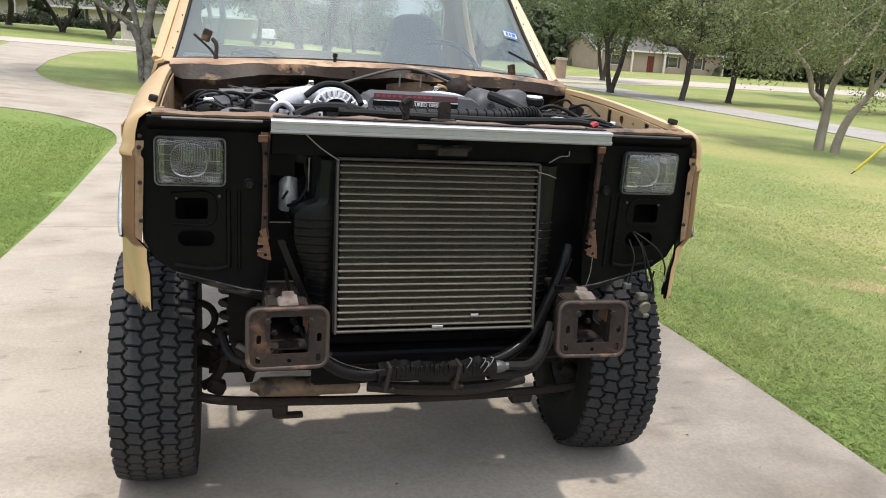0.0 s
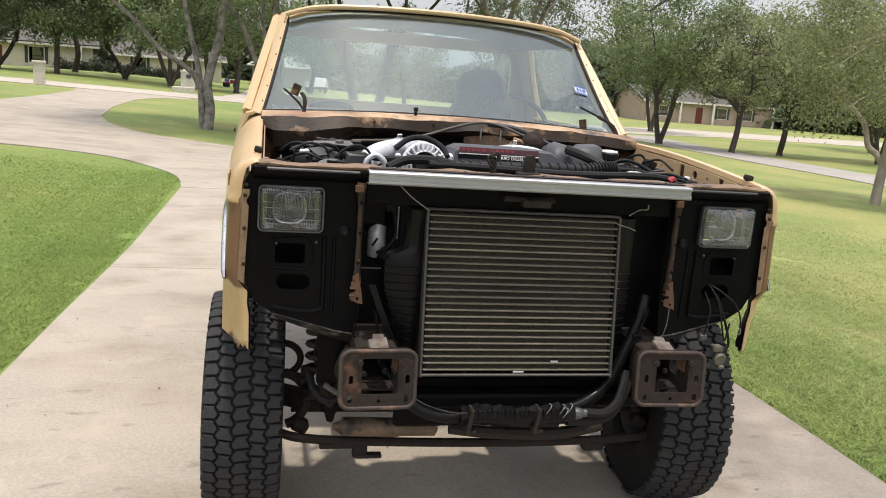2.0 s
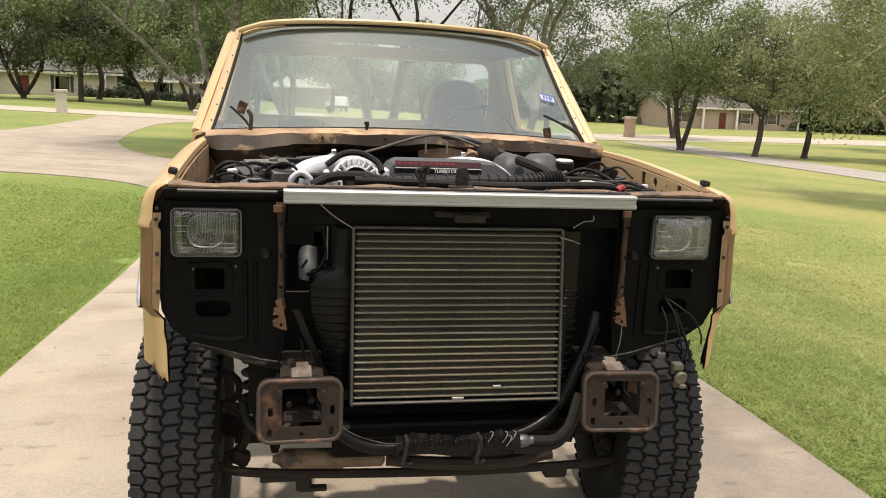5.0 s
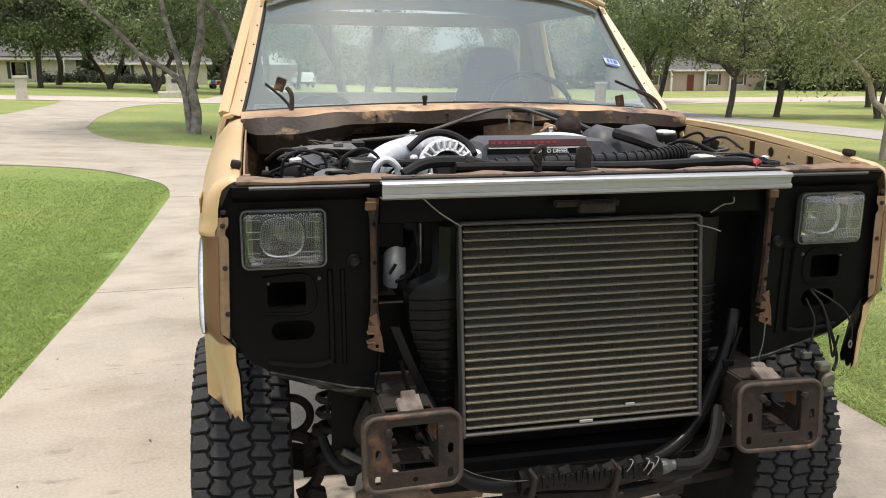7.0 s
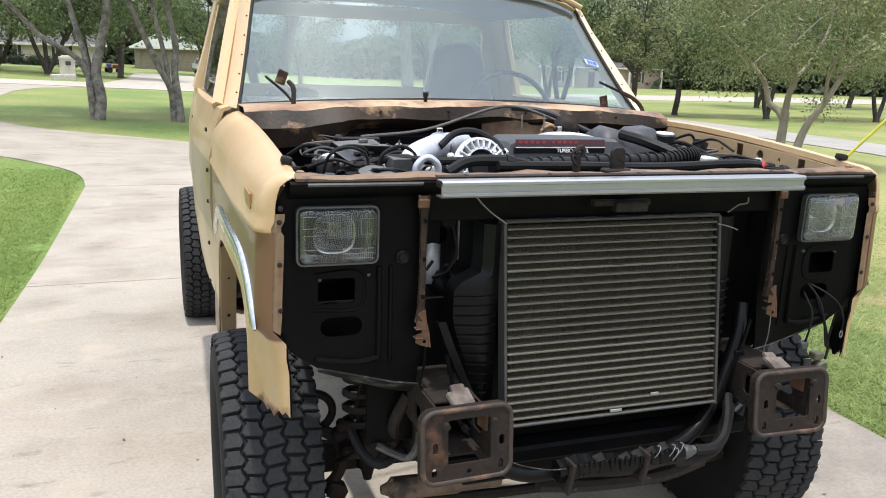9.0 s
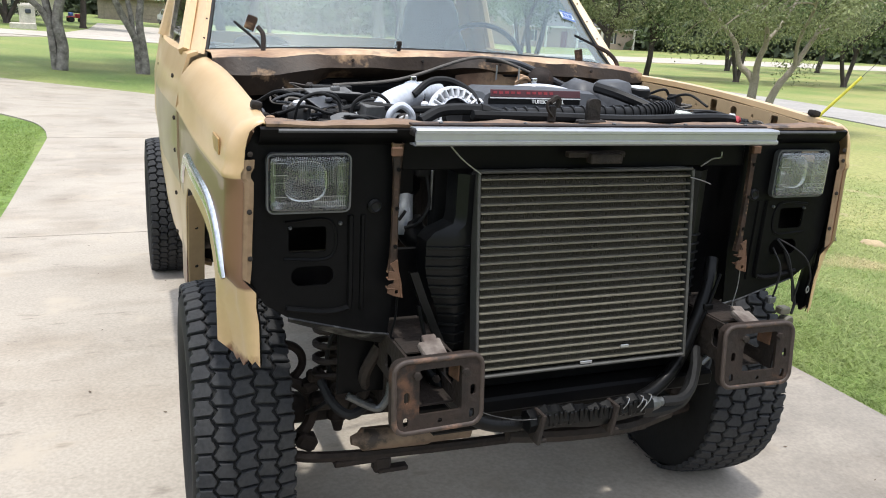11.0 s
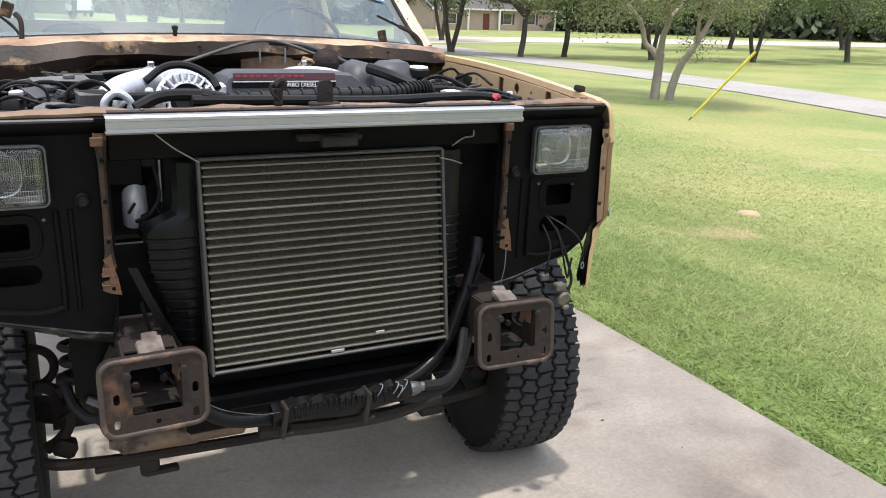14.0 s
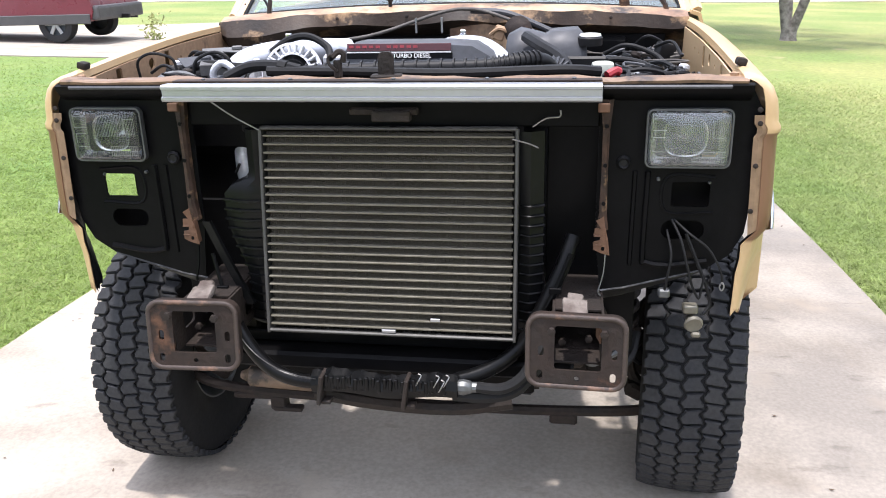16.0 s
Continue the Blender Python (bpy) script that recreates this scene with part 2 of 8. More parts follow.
def lawn_material():
    """Mown lawn: fresh green on the near side of the drive, drier and yellower beyond it, with worn patches."""
    m = material("mown_lawn", (0.150, 0.205, 0.048), 0.95, other=(0.262, 0.258, 0.088), scale=0.30, amount=1.0, fine=14, bump=0.8, depth=0.03, spots=(0.275, 0.240, 0.115), spot_scale=0.9, spot_level=0.64, grain=0.55)
    nt = m.node_tree
    nd, ln = nt.nodes, nt.links
    b = nd["Principled BSDF"]
    src = b.inputs["Base Color"].links[0].from_socket
    co, sp, mr, mx, n = nd.new("ShaderNodeTexCoord"), nd.new("ShaderNodeSeparateXYZ"), nd.new("ShaderNodeMapRange"), nd.new("ShaderNodeMix"), nd.new("ShaderNodeTexNoise")
    mx.data_type, mx.blend_type = "RGBA", "MULTIPLY"
    mx.inputs["B"].default_value = (0.68, 0.86, 0.60, 1)
    mr.inputs["From Min"].default_value, mr.inputs["From Max"].default_value = 5.0, 1.2
    ln.new(co.outputs["Object"], sp.inputs[0])
    ln.new(sp.outputs[0], mr.inputs["Value"])
    far, both = nd.new("ShaderNodeMapRange"), nd.new("ShaderNodeMath")
    far.inputs["From Min"].default_value, far.inputs["From Max"].default_value = 12.0, 16.0
    far.inputs["To Min"].default_value, far.inputs["To Max"].default_value = 1.0, 0.45
    both.operation = "MULTIPLY"
    ln.new(sp.outputs[1], far.inputs["Value"])
    ln.new(mr.outputs[0], both.inputs[0])
    ln.new(far.outputs[0], both.inputs[1])
    ln.new(both.outputs[0], mx.inputs["Factor"])
    ln.new(src, mx.inputs["A"])
    ln.new(mx.outputs["Result"], b.inputs["Base Color"])
    return m


M_LAWN = lawn_material()


def glass_material(name, tint=(0.93, 0.96, 0.95), gloss=0.09, dust=0.0, flutes=0.0, rough=0.015, skin=(1, 1, 1)):
    """Thin clear glass: mostly see-through, with a mirror-like skin that grows with the slant."""
    m = bpy.data.materials.new(name)
    m.use_nodes = True
    nt = m.node_tree
    nt.nodes.remove(nt.nodes["Principled BSDF"])
    t, g, x = nt.nodes.new("ShaderNodeBsdfTransparent"), nt.nodes.new("ShaderNodeBsdfGlossy"), nt.nodes.new("ShaderNodeMixShader")
    f = nt.nodes.new("ShaderNodeLayerWeight")
    f.inputs[0].default_value = 0.5
    p5, add = nt.nodes.new("ShaderNodeMath"), nt.nodes.new("ShaderNodeMath")
    p5.operation, add.operation, add.use_clamp = "POWER", "ADD", True
    p5.inputs[1].default_value = 4.0
    add.inputs[1].default_value = gloss
    nt.links.new(f.outputs["Facing"], p5.inputs[0])
    nt.links.new(p5.outputs[0], add.inputs[0])
    t.inputs[0].default_value, g.inputs[0].default_value = (*tint, 1), (*skin, 1)
    g.inputs["Roughness"].default_value = rough
    nt.links.new(add.outputs[0], x.inputs[0])
    nt.links.new(t.outputs[0], x.inputs[1])
    nt.links.new(g.outputs[0], x.inputs[2])
    last = x.outputs[0]
    if flutes:
        wv, wc, bp = nt.nodes.new("ShaderNodeTexWave"), nt.nodes.new("ShaderNodeTexCoord"), nt.nodes.new("ShaderNodeBump")
        wv.inputs["Scale"].default_value, wv.inputs["Distortion"].default_value = 55.0, 0.6
        bp.inputs["Strength"].default_value, bp.inputs["Distance"].default_value = flutes, 0.003
        nt.links.new(wc.outputs["Object"], wv.inputs["Vector"])
        nt.links.new(wv.outputs["Fac"], bp.inputs["Height"])
        nt.links.new(bp.outputs[0], g.inputs["Normal"])
    if dust:
        df, dx, dn = nt.nodes.new("ShaderNodeBsdfDiffuse"), nt.nodes.new("ShaderNodeMixShader"), nt.nodes.new("ShaderNodeTexNoise")
        dm, dc = nt.nodes.new("ShaderNodeMapRange"), nt.nodes.new("ShaderNodeTexCoord")
        dn.inputs["Scale"].default_value, dn.inputs["Detail"].default_value = 3.5, 6
        dm.inputs["To Min"].default_value, dm.inputs["To Max"].default_value = dust * 0.4, dust * 1.6
        df.inputs[0].default_value = (0.66, 0.71, 0.71, 1)
        nt.links.new(dc.outputs["Object"], dn.inputs["Vector"])
        nt.links.new(dn.outputs["Fac"], dm.inputs["Value"])
        nt.links.new(dm.outputs[0], dx.inputs[0])
        nt.links.new(last, dx.inputs[1])
        nt.links.new(df.outputs[0], dx.inputs[2])
        last = dx.outputs[0]
    nt.links.new(last, nt.nodes["Material Output"].inputs["Surface"])
    return m


M_GLASS = glass_material("windscreen_glass", (0.80, 0.91, 0.90), 0.12, 0.040, rough=0.04, skin=(0.84, 0.97, 1.0))
M_BACKGLASS = glass_material("back_window_glass", (0.95, 0.97, 0.96), 0.02)
M_LENS = glass_material("headlight_lens", (0.90, 0.92, 0.91), 0.04, 0.030, 0.12, 0.03)
# Same glass as M_LENS; its paler view-dependent sheen is put in as film.
M_LENSSHEEN = glass_material("sheen_headlight_lens", (0.90, 0.92, 0.91), 0.08, 0.085, 0.25, 0.10)
M_PANE = glass_material("window_glass", (0.25, 0.28, 0.3), 0.1)


def two_tone(name, arch):
    """Cream above the crease and at the foot, faded brown in the band between, by the height; with arch, cream inside the trim and rust at the torn foot."""
    m = material(name, CREAM, 0.38, other=(0.43, 0.285, 0.14), scale=2.2, amount=0.9, spots=(0.20, 0.09, 0.04), spot_scale=9, spot_level=0.74, coat=0.2, bump=0.01, grain=0.06)
    nt = m.node_tree
    nd, ln = nt.nodes, nt.links
    b = nd["Principled BSDF"]
    src = b.inputs["Base Color"].links[0].from_socket
    co, sp = nd.new("ShaderNodeTexCoord"), nd.new("ShaderNodeSeparateXYZ")
    ln.new(co.outputs["Object"], sp.inputs[0])

    def calc(op, a, v, clamp=False):
        k = nd.new("ShaderNodeMath")
        k.operation, k.use_clamp = op, clamp
        for q, w in ((0, a), (1, v)):
            if isinstance(w, (int, float)):
                k.inputs[q].default_value = w
            else:
                ln.new(w, k.inputs[q])
        return k.outputs[0]

    def blend(fac, a, colour):
        mx = nd.new("ShaderNodeMix")
        mx.data_type = "RGBA"
        ln.new(fac, mx.inputs["Factor"])
        ln.new(a, mx.inputs["A"])
        if isinstance(colour, tuple):
            mx.inputs["B"].default_value = (*colour, 1)
        else:
            ln.new(colour, mx.inputs["B"])
        return mx.outputs["Result"]

    y, z = sp.outputs[1], sp.outputs[2]
    band = calc("MULTIPLY", calc("MULTIPLY", calc("SUBTRACT", 1.194, z), 300, True), calc("MULTIPLY", calc("SUBTRACT", z, 0.938), 120, True))
    if arch:
        e1 = calc("POWER", calc("ABSOLUTE", calc("DIVIDE", calc("SUBTRACT", y, 0.505), 0.50), 0), 4.0)
        e2 = calc("POWER", calc("ABSOLUTE", calc("DIVIDE", calc("SUBTRACT", z, 0.62), 0.485), 0), 4.0)
        band = calc("MULTIPLY", band, calc("MULTIPLY", calc("SUBTRACT", calc("ADD", e1, e2), 1.0), 60, True))
    n = nd.new("ShaderNodeTexNoise")
    n.inputs["Scale"].default_value, n.inputs["Detail"].default_value = 3.2, 4
    ln.new(co.outputs["Object"], n.inputs["Vector"])
    fade = calc("ADD", calc("MULTIPLY", calc("SUBTRACT", n.outputs["Fac"], 0.60), 2.2), calc("MULTIPLY", y, 0.95), True)
    rgb = nd.new("ShaderNodeRGB")
    rgb.outputs[0].default_value = (0.155, 0.078, 0.044, 1)
    brown = blend(fade, rgb.outputs[0], (0.29, 0.215, 0.13))
    col = blend(band, src, brown)
    if arch:
        n2 = nd.new("ShaderNodeTexNoise")
        n2.inputs["Scale"].default_value, n2.inputs["Detail"].default_value = 34, 5
        ln.new(co.outputs["Object"], n2.inputs["Vector"])
        eat = calc("ADD", calc("MULTIPLY", calc("SUBTRACT", 0.782, z), 30), calc("MULTIPLY", calc("SUBTRACT", n2.outputs["Fac"], 0.5), 3.0), True)
        col = blend(eat, col, (0.12, 0.045, 0.02))
    ln.new(col, b.inputs["Base Color"])
    return m


M_TWOTONE = two_tone("two_tone_body_paint", False)
M_FENDER = two_tone("two_tone_fender_paint", True)


# ---- mesh helpers ----
def part(name, bm, mat, parent=None, label="", smooth=0, recalc=True):
    """Links a bmesh as one mesh object under a thing or part. smooth: the angle in degrees below which edges are shaded round."""
    me = bpy.data.meshes.new(name)
    if recalc:
        bmesh.ops.recalc_face_normals(bm, faces=bm.faces)
    if smooth:
        for f in bm.faces:
            f.smooth = True
        lim = radians(smooth)
        for e in bm.edges:
            if len(e.link_faces) == 2 and e.calc_face_angle(0) > lim:
                e.smooth = False
    bm.to_mesh(me)
    bm.free()
    for one in (mat if isinstance(mat, (list, tuple)) else [mat]):
        me.materials.append(one)
    ob = new(name, me)
    if parent:
        ob.parent = parent
    if label:
        ob["label"] = label
    return ob


def box(bm, c, s, bev=0.0, rot=None, seg=1):
    """A box of size s round c, with bevelled edges."""
    m = Matrix.Translation(c) @ (rot.to_4x4() if rot else Matrix.Identity(4)) @ Matrix.Diagonal((*s, 1))
    r = bmesh.ops.create_cube(bm, size=1, matrix=m)
    if bev:
        vs = set(r["verts"])
        bmesh.ops.bevel(bm, geom=[e for e in bm.edges if e.verts[0] in vs and e.verts[1] in vs], offset=bev, segments=seg, affect="EDGES", profile=0.6)
    return bm


def rot_to(d):
    return Vector(d).to_track_quat("Z", "Y").to_matrix()


def smooth_line(pts, n=6):
    """Catmull-Rom points through pts."""
    p = [Vector(q) for q in pts]
    if len(p) < 3:
        return p
    p = [p[0] * 2 - p[1]] + p + [p[-1] * 2 - p[-2]]
    out = []
    for i in range(1, len(p) - 2):
        for k in range(n):
            t = k / n
            a, b, c, d = p[i - 1:i + 3]
            out.append(0.5 * ((2 * b) + (c - a) * t + (2 * a - 5 * b + 4 * c - d) * t * t + (3 * b - a - 3 * c + d) * t ** 3))
    return out + [p[-2]]


def tube(bm, pts, r, seg=8, n=6, cap=True):
    """A round tube along a smooth line; r may be a function of the share of the way."""
    p = smooth_line(pts, n)
    rad = r if callable(r) else (lambda t: r)
    up = Vector((0.31, 0.17, 0.93))
    rings = []
    for i, q in enumerate(p):
        d = (p[min(i + 1, len(p) - 1)] - p[max(i - 1, 0)]).normalized()
        a = d.cross(up)
        if a.length < 0.05:
            a = d.cross(Vector((1, 0, 0)))
        a.normalize()
        b = d.cross(a)
        up = b if abs(b.dot(up)) > 0 and b.dot(up) > 0 else -b
        rr = rad(i / max(1, len(p) - 1))
        rings.append([bm.verts.new(q + (a * math.cos(2 * math.pi * k / seg) + up * math.sin(2 * math.pi * k / seg)) * rr) for k in range(seg)])
    for u, v in zip(rings, rings[1:]):
        for k in range(seg):
            bm.faces.new((u[k], u[(k + 1) % seg], v[(k + 1) % seg], v[k]))
    if cap:
        bm.faces.new(rings[0][::-1])
        bm.faces.new(rings[-1])
    return bm


def lathe(bm, profile, m, seg=24, closed=False):
    """Turns (radius, height) points round the z axis of m."""
    rings = []
    for r, h in profile:
        rings.append([bm.verts.new(m @ Vector((r * math.cos(2 * math.pi * k / seg), r * math.sin(2 * math.pi * k / seg), h))) for k in range(seg)])
    pairs = list(zip(rings, rings[1:])) + ([(rings[-1], rings[0])] if closed else [])
    for u, v in pairs:
        for k in range(seg):
            bm.faces.new((u[k], u[(k + 1) % seg], v[(k + 1) % seg], v[k]))
    if not closed:
        for ring in (rings[0][::-1], rings[-1]):
            bm.faces.new(ring)
    return bm


def axis(at, d):
    return Matrix.Translation(at) @ rot_to(d).to_4x4()


def rrect(cx, cy, w, h, r, n=4):
    """The outline of a rectangle with round corners."""
    out = []
    for sx, sy, a0 in ((1, 1, 0), (-1, 1, 90), (-1, -1, 180), (1, -1, 270)):
        for k in range(n + 1):
            a = radians(a0 + 90 * k / n)
            out.append((cx + sx * (w / 2 - r) + r * math.cos(a), cy + sy * (h / 2 - r) + r * math.sin(a)))
    return out


def ring(cx, cy, r, n=12):
    return [(cx + r * math.cos(2 * math.pi * k / n), cy + r * math.sin(2 * math.pi * k / n)) for k in range(n)]


def plate(bm, outline, m, thick, holes=()):
    """A flat plate of the outline (u, v), placed by m, thick along m's z, with holes through it."""
    edges, loops = [], []
    for loop in (outline, *holes):
        vs = [bm.verts.new((u, v, 0)) for u, v in loop]
        loops.append(vs)
        edges += [bm.edges.new((vs[i], vs[(i + 1) % len(vs)])) for i in range(len(vs))]
    made = bmesh.ops.triangle_fill(bm, use_beauty=True, use_dissolve=False, edges=edges)
    faces = [g for g in made["geom"] if isinstance(g, bmesh.types.BMFace)]
    ext = bmesh.ops.extrude_face_region(bm, geom=faces)
    top = [g for g in ext["geom"] if isinstance(g, bmesh.types.BMVert)]
    for v in top:
        v.co.z += thick
    for v in [v for l in loops for v in l] + top:
        v.co = m @ v.co
    return bm


FRONT = Matrix(((1, 0, 0, 0), (0, 0, 1, 0), (0, 1, 0, 0), (0, 0, 0, 1)))   # (u, v, w) to (x, z, depth y)


def front(y):
    return Matrix.Translation((0, y, 0)) @ FRONT


def loft(bm, sections, close=False, thick=0.0):
    """Joins rows of points into a sheet; with thick, a second skin along the normals."""
    rows = [[bm.verts.new(p) for p in s] for s in sections]
    faces = []
    for a, b in zip(rows, rows[1:]):
        for k in range(len(a) - 1 + (1 if close else 0)):
            j = (k + 1) % len(a)
            faces.append(bm.faces.new((a[k], a[j], b[j], b[k])))
    if thick:
        bmesh.ops.recalc_face_normals(bm, faces=faces)
        bmesh.ops.solidify(bm, geom=faces, thickness=thick)
    return bm


def S(t):
    t = max(0.0, min(1.0, t))
    return t * t * (3 - 2 * t)


def empty(name, m=None):
    e = new(name)
    e.empty_display_size = 0.1
    if m:
        e.matrix_world = m
    return e


# ---- the ground ----
def slope(x, y):
    """The lie of the land: it falls gently to the east and north and levels out far off."""
    xc = x if x < 18 else 18 + 9 * math.tanh((x - 18) / 9)
    xc = xc if xc > -12 else -12 - 6 * math.tanh((-xc - 12) / 6)
    yc = max(-6, y) if y < 85 else 85 + 22 * math.tanh((y - 85) / 22)
    return -0.11 - 0.0445 * xc - 0.0145 * yc


def land(x, y):
    flat = slope(0, y) * S((y - 0.5) / 5.5)
    w = (1 - S((abs(x) - 2.1) / 2.6)) * (1 - S((y - 9) / 6))
    return slope(x, y) * (1 - w) + flat * w


def spread(lo, hi, fine_lo, fine_hi, step, grow=1.35):
    """Grid lines that are close together between fine_lo and fine_hi and widen outwards."""
    v = list(np.arange(fine_lo, fine_hi + 1e-6, step))
    s = step
    while v[-1] < hi:
        s *= grow
        v.append(v[-1] + s)
    s = step
    while v[0] > lo:
        s *= grow
        v.insert(0, v[0] - s)
    return v


gx, gy = spread(-1500, 1500, -12, 34, 0.5), spread(-700, 2000, -8, 40, 0.5)
gbm = bmesh.new()
gv = [[gbm.verts.new((x, y, land(x, y) - (0.10 if -1.9 < x < 1.8 and -8.5 < y < 9 else 0.0))) for x in gx] for y in gy]
for a, b in zip(gv, gv[1:]):
    for i in range(len(gx) - 1):
        gbm.faces.new((a[i], a[i + 1], b[i + 1], b[i]))
ground = tagged(part("ground", gbm, M_LAWN, smooth=60), "mown green lawn with dry yellowish patches", "lawn", kind="structure")


def strip(name, pairs, mat, parent=None, lift=0.02, cross=8, fine=0.5, drop=0.12, curve=False):
    """A paved strip between two edges, laid on the land, with its own edges going down into it."""
    bm = bmesh.new()
    rows = []
    if curve:
        # round the corners of both edges off
        for _ in range(2):
            soft_pairs = [pairs[0]]
            for (a, b), (c, d) in zip(pairs, pairs[1:]):
                for f in (0.25, 0.75):
                    soft_pairs.append((Vector(a).lerp(Vector(c), f), Vector(b).lerp(Vector(d), f)))
            pairs = soft_pairs + [pairs[-1]]
    for (a, b), (c, d) in zip(pairs, pairs[1:]):
        n = max(1, int(max((Vector(c) - Vector(a)).length, (Vector(d) - Vector(b)).length) / fine))
        for k in range(n):
            rows.append((Vector(a).lerp(Vector(c), k / n), Vector(b).lerp(Vector(d), k / n)))
    rows.append((Vector(pairs[-1][0]), Vector(pairs[-1][1])))
    vs = []
    for a, b in rows:
        pts = [a.lerp(b, k / cross) for k in range(cross + 1)]
        line = [(p.x, p.y, land(p.x, p.y) + lift) for p in pts]
        line = [(line[0][0], line[0][1], line[0][2] - drop)] + line + [(line[-1][0], line[-1][1], line[-1][2] - drop)]
        vs.append([bm.verts.new(q) for q in line])
    for u, v in zip(vs, vs[1:]):
        for k in range(len(u) - 1):
            bm.faces.new((u[k], u[k + 1], v[k + 1], v[k]))
    for u in (vs[0], vs[-1]):
        bm.faces.new(u)
    return part(name, bm, mat, parent)


driveway = tagged(empty("driveway"), "light concrete driveway with stains and open joints", "driveway", kind="structure")
LEFT, RIGHT = -2.03, 1.86
for y0, y1 in ((-9.0, -4.3), (-4.3, 4.5), (4.5, 9.6)):
    strip("slab", [((LEFT + 0.011 * y0, y0 + 0.006), (RIGHT, y0 + 0.006)), ((LEFT + 0.011 * y1, y1 - 0.006), (RIGHT, y1 - 0.006))], M_CONCRETE, driveway)
strip("slab", [((LEFT + 0.106, 9.612), (RIGHT, 9.612)), ((-2.0, 10.4), (1.8, 10.9)), ((-2.2, 11.1), (1.6, 12.3)), ((-2.75, 11.85), (1.1, 13.7)), ((-3.29, 12.34), (0.6, 14.6)), ((-4.12, 12.5), (-0.49, 15.44)), ((-5.4, 12.5), (-1.72, 16.2)),
               ((-7.2, 12.4), (-3.46, 17.2)), ((-8.6, 12.25), (-4.5, 19.0)), ((-9.94, 12.1), (-5.15, 21.6))], M_CONCRETE, driveway, cross=10, curve=True)
strip("slab", [((-9.95, 12.1), (-5.16, 21.62)), ((-9.97, 12.1), (-8.6, 23.5)), ((-14, 11.9), (-11.0, 20.6)), ((-22, 11.5), (-16.0, 18.0)), ((-40, 11), (-40, 17.5))], M_CONCRETE, driveway, lift=0.016)
strip("slab", [((-8.6, 23.5), (-5.17, 21.6)), ((-8.56, 28), (-5.75, 27)), ((-8.8, 34), (-6.0, 33.6)), ((-9.1, 37.5), (-5.6, 37.5)), ((-10.0, 40.6), (-4.0, 41.0))], M_CONCRETE, driveway, lift=0.012)
road = tagged(strip("road", [((-60, 27), (-60, 34)), ((-30, 32.6), (-31, 38.6)), ((-12.65, 37.6), (-14.0, 43.2)), ((-7.0, 40.3), (-8.2, 46.3)), ((0, 43.0), (-2.0, 49.2)), ((12, 50), (9, 57)),
                             ((26, 61), (23, 72)), ((42, 67), (43, 81)), ((64, 65), (70, 79)), ((120, 54), (124, 68))], M_STREET, lift=0.03, cross=4, fine=2),
              "pale concrete street", "road", kind="structure")
lane = tagged(strip("road", [((9, -30), (14, -31)), ((14, -8), (18.6, -9.5)), ((17.6, 4), (22.0, 2.5)), ((20.2, 12.6), (24.6, 11.5)), ((22.4, 20), (26.8, 19.4)), ((23.3, 28), (27.9, 28)), ((23.2, 35), (28, 36)),
                             ((23.6, 46), (28.2, 46)), ((24.4, 57.5), (30, 59.6))], M_LANE, lift=0.035, cross=4, fine=1.5), "grey asphalt lane between lawns", "road", kind="structure")
tagged(strip("road", [((-3.6, 47.6), (2.2, 50.6)), ((-2.6, 60), (2.6, 60)), ((-2.4, 84), (3.0, 84))], M_STREET, lift=0.034, cross=3, fine=2), "pale concrete drive leading to a garage", "driveway", kind="structure")


# ---- the pickup truck ----
ROOT = pose(0, 0, 0, 0, 0.45, 0)
truck = tagged(empty("pickup_truck", ROOT), "old cream and brown pickup truck without bonnet, grille, bumper and bed", "truck")


def P(name, bm, mat, label="", parent=None, smooth=35, recalc=True):
    return part(name, bm, mat, parent or truck, label, smooth, recalc)


def sides(make):
    """Runs make for the two sides of the truck."""
    for s in (-1, 1):
        make(s)


M_MARKER = material("faded_amber_plastic", (0.42, 0.25, 0.09), 0.4, bump=0.05)
M_LIP = material("scraped_steel", (0.15, 0.147, 0.14), 0.5, 0.3, other=(0.022, 0.021, 0.020), scale=13, amount=1.0, spots=(0.008, 0.008, 0.008), spot_scale=9, spot_level=0.50, bump=0.25)
M_SUPPORT = material("worn_tan_steel", (0.19, 0.118, 0.068), 0.6, other=(0.095, 0.052, 0.030), scale=9, spots=(0.035, 0.022, 0.016), spot_scale=7, spot_level=0.56, bump=0.12)
M_FLANGE = material("stained_cream_flange", (0.24, 0.165, 0.10), 0.6, other=(0.17, 0.105, 0.06), scale=10, spots=(0.06, 0.03, 0.017), spot_scale=16, spot_level=0.64, bump=0.1, spec=0.25)


# fenders
def flank(y, z):
    """The outer face of a fender: it swells round the arch, and its foot slants in to the front."""
    out = 0.879 + 0.018 * math.sin(min(1, y / 0.6) * math.pi / 2)
    swell = 0.020 * math.exp(-((y - 0.45) / 0.36) ** 2) * S((1.186 - z) / 0.20)
    x = out + swell
    if y < 0.115:
        low = S((0.972 - z) / 0.045)
        slant = 0.816 + 0.078 * (max(0.0, y) / 0.115) ** 0.8 + 0.006 * math.exp(-((z - 0.905) / 0.022) ** 2) - (0.02 + 0.16 * max(0.0, y) / 0.115) * max(0.0, 0.94 - z)
        x = x * (1 - low) + slant * low
    return x


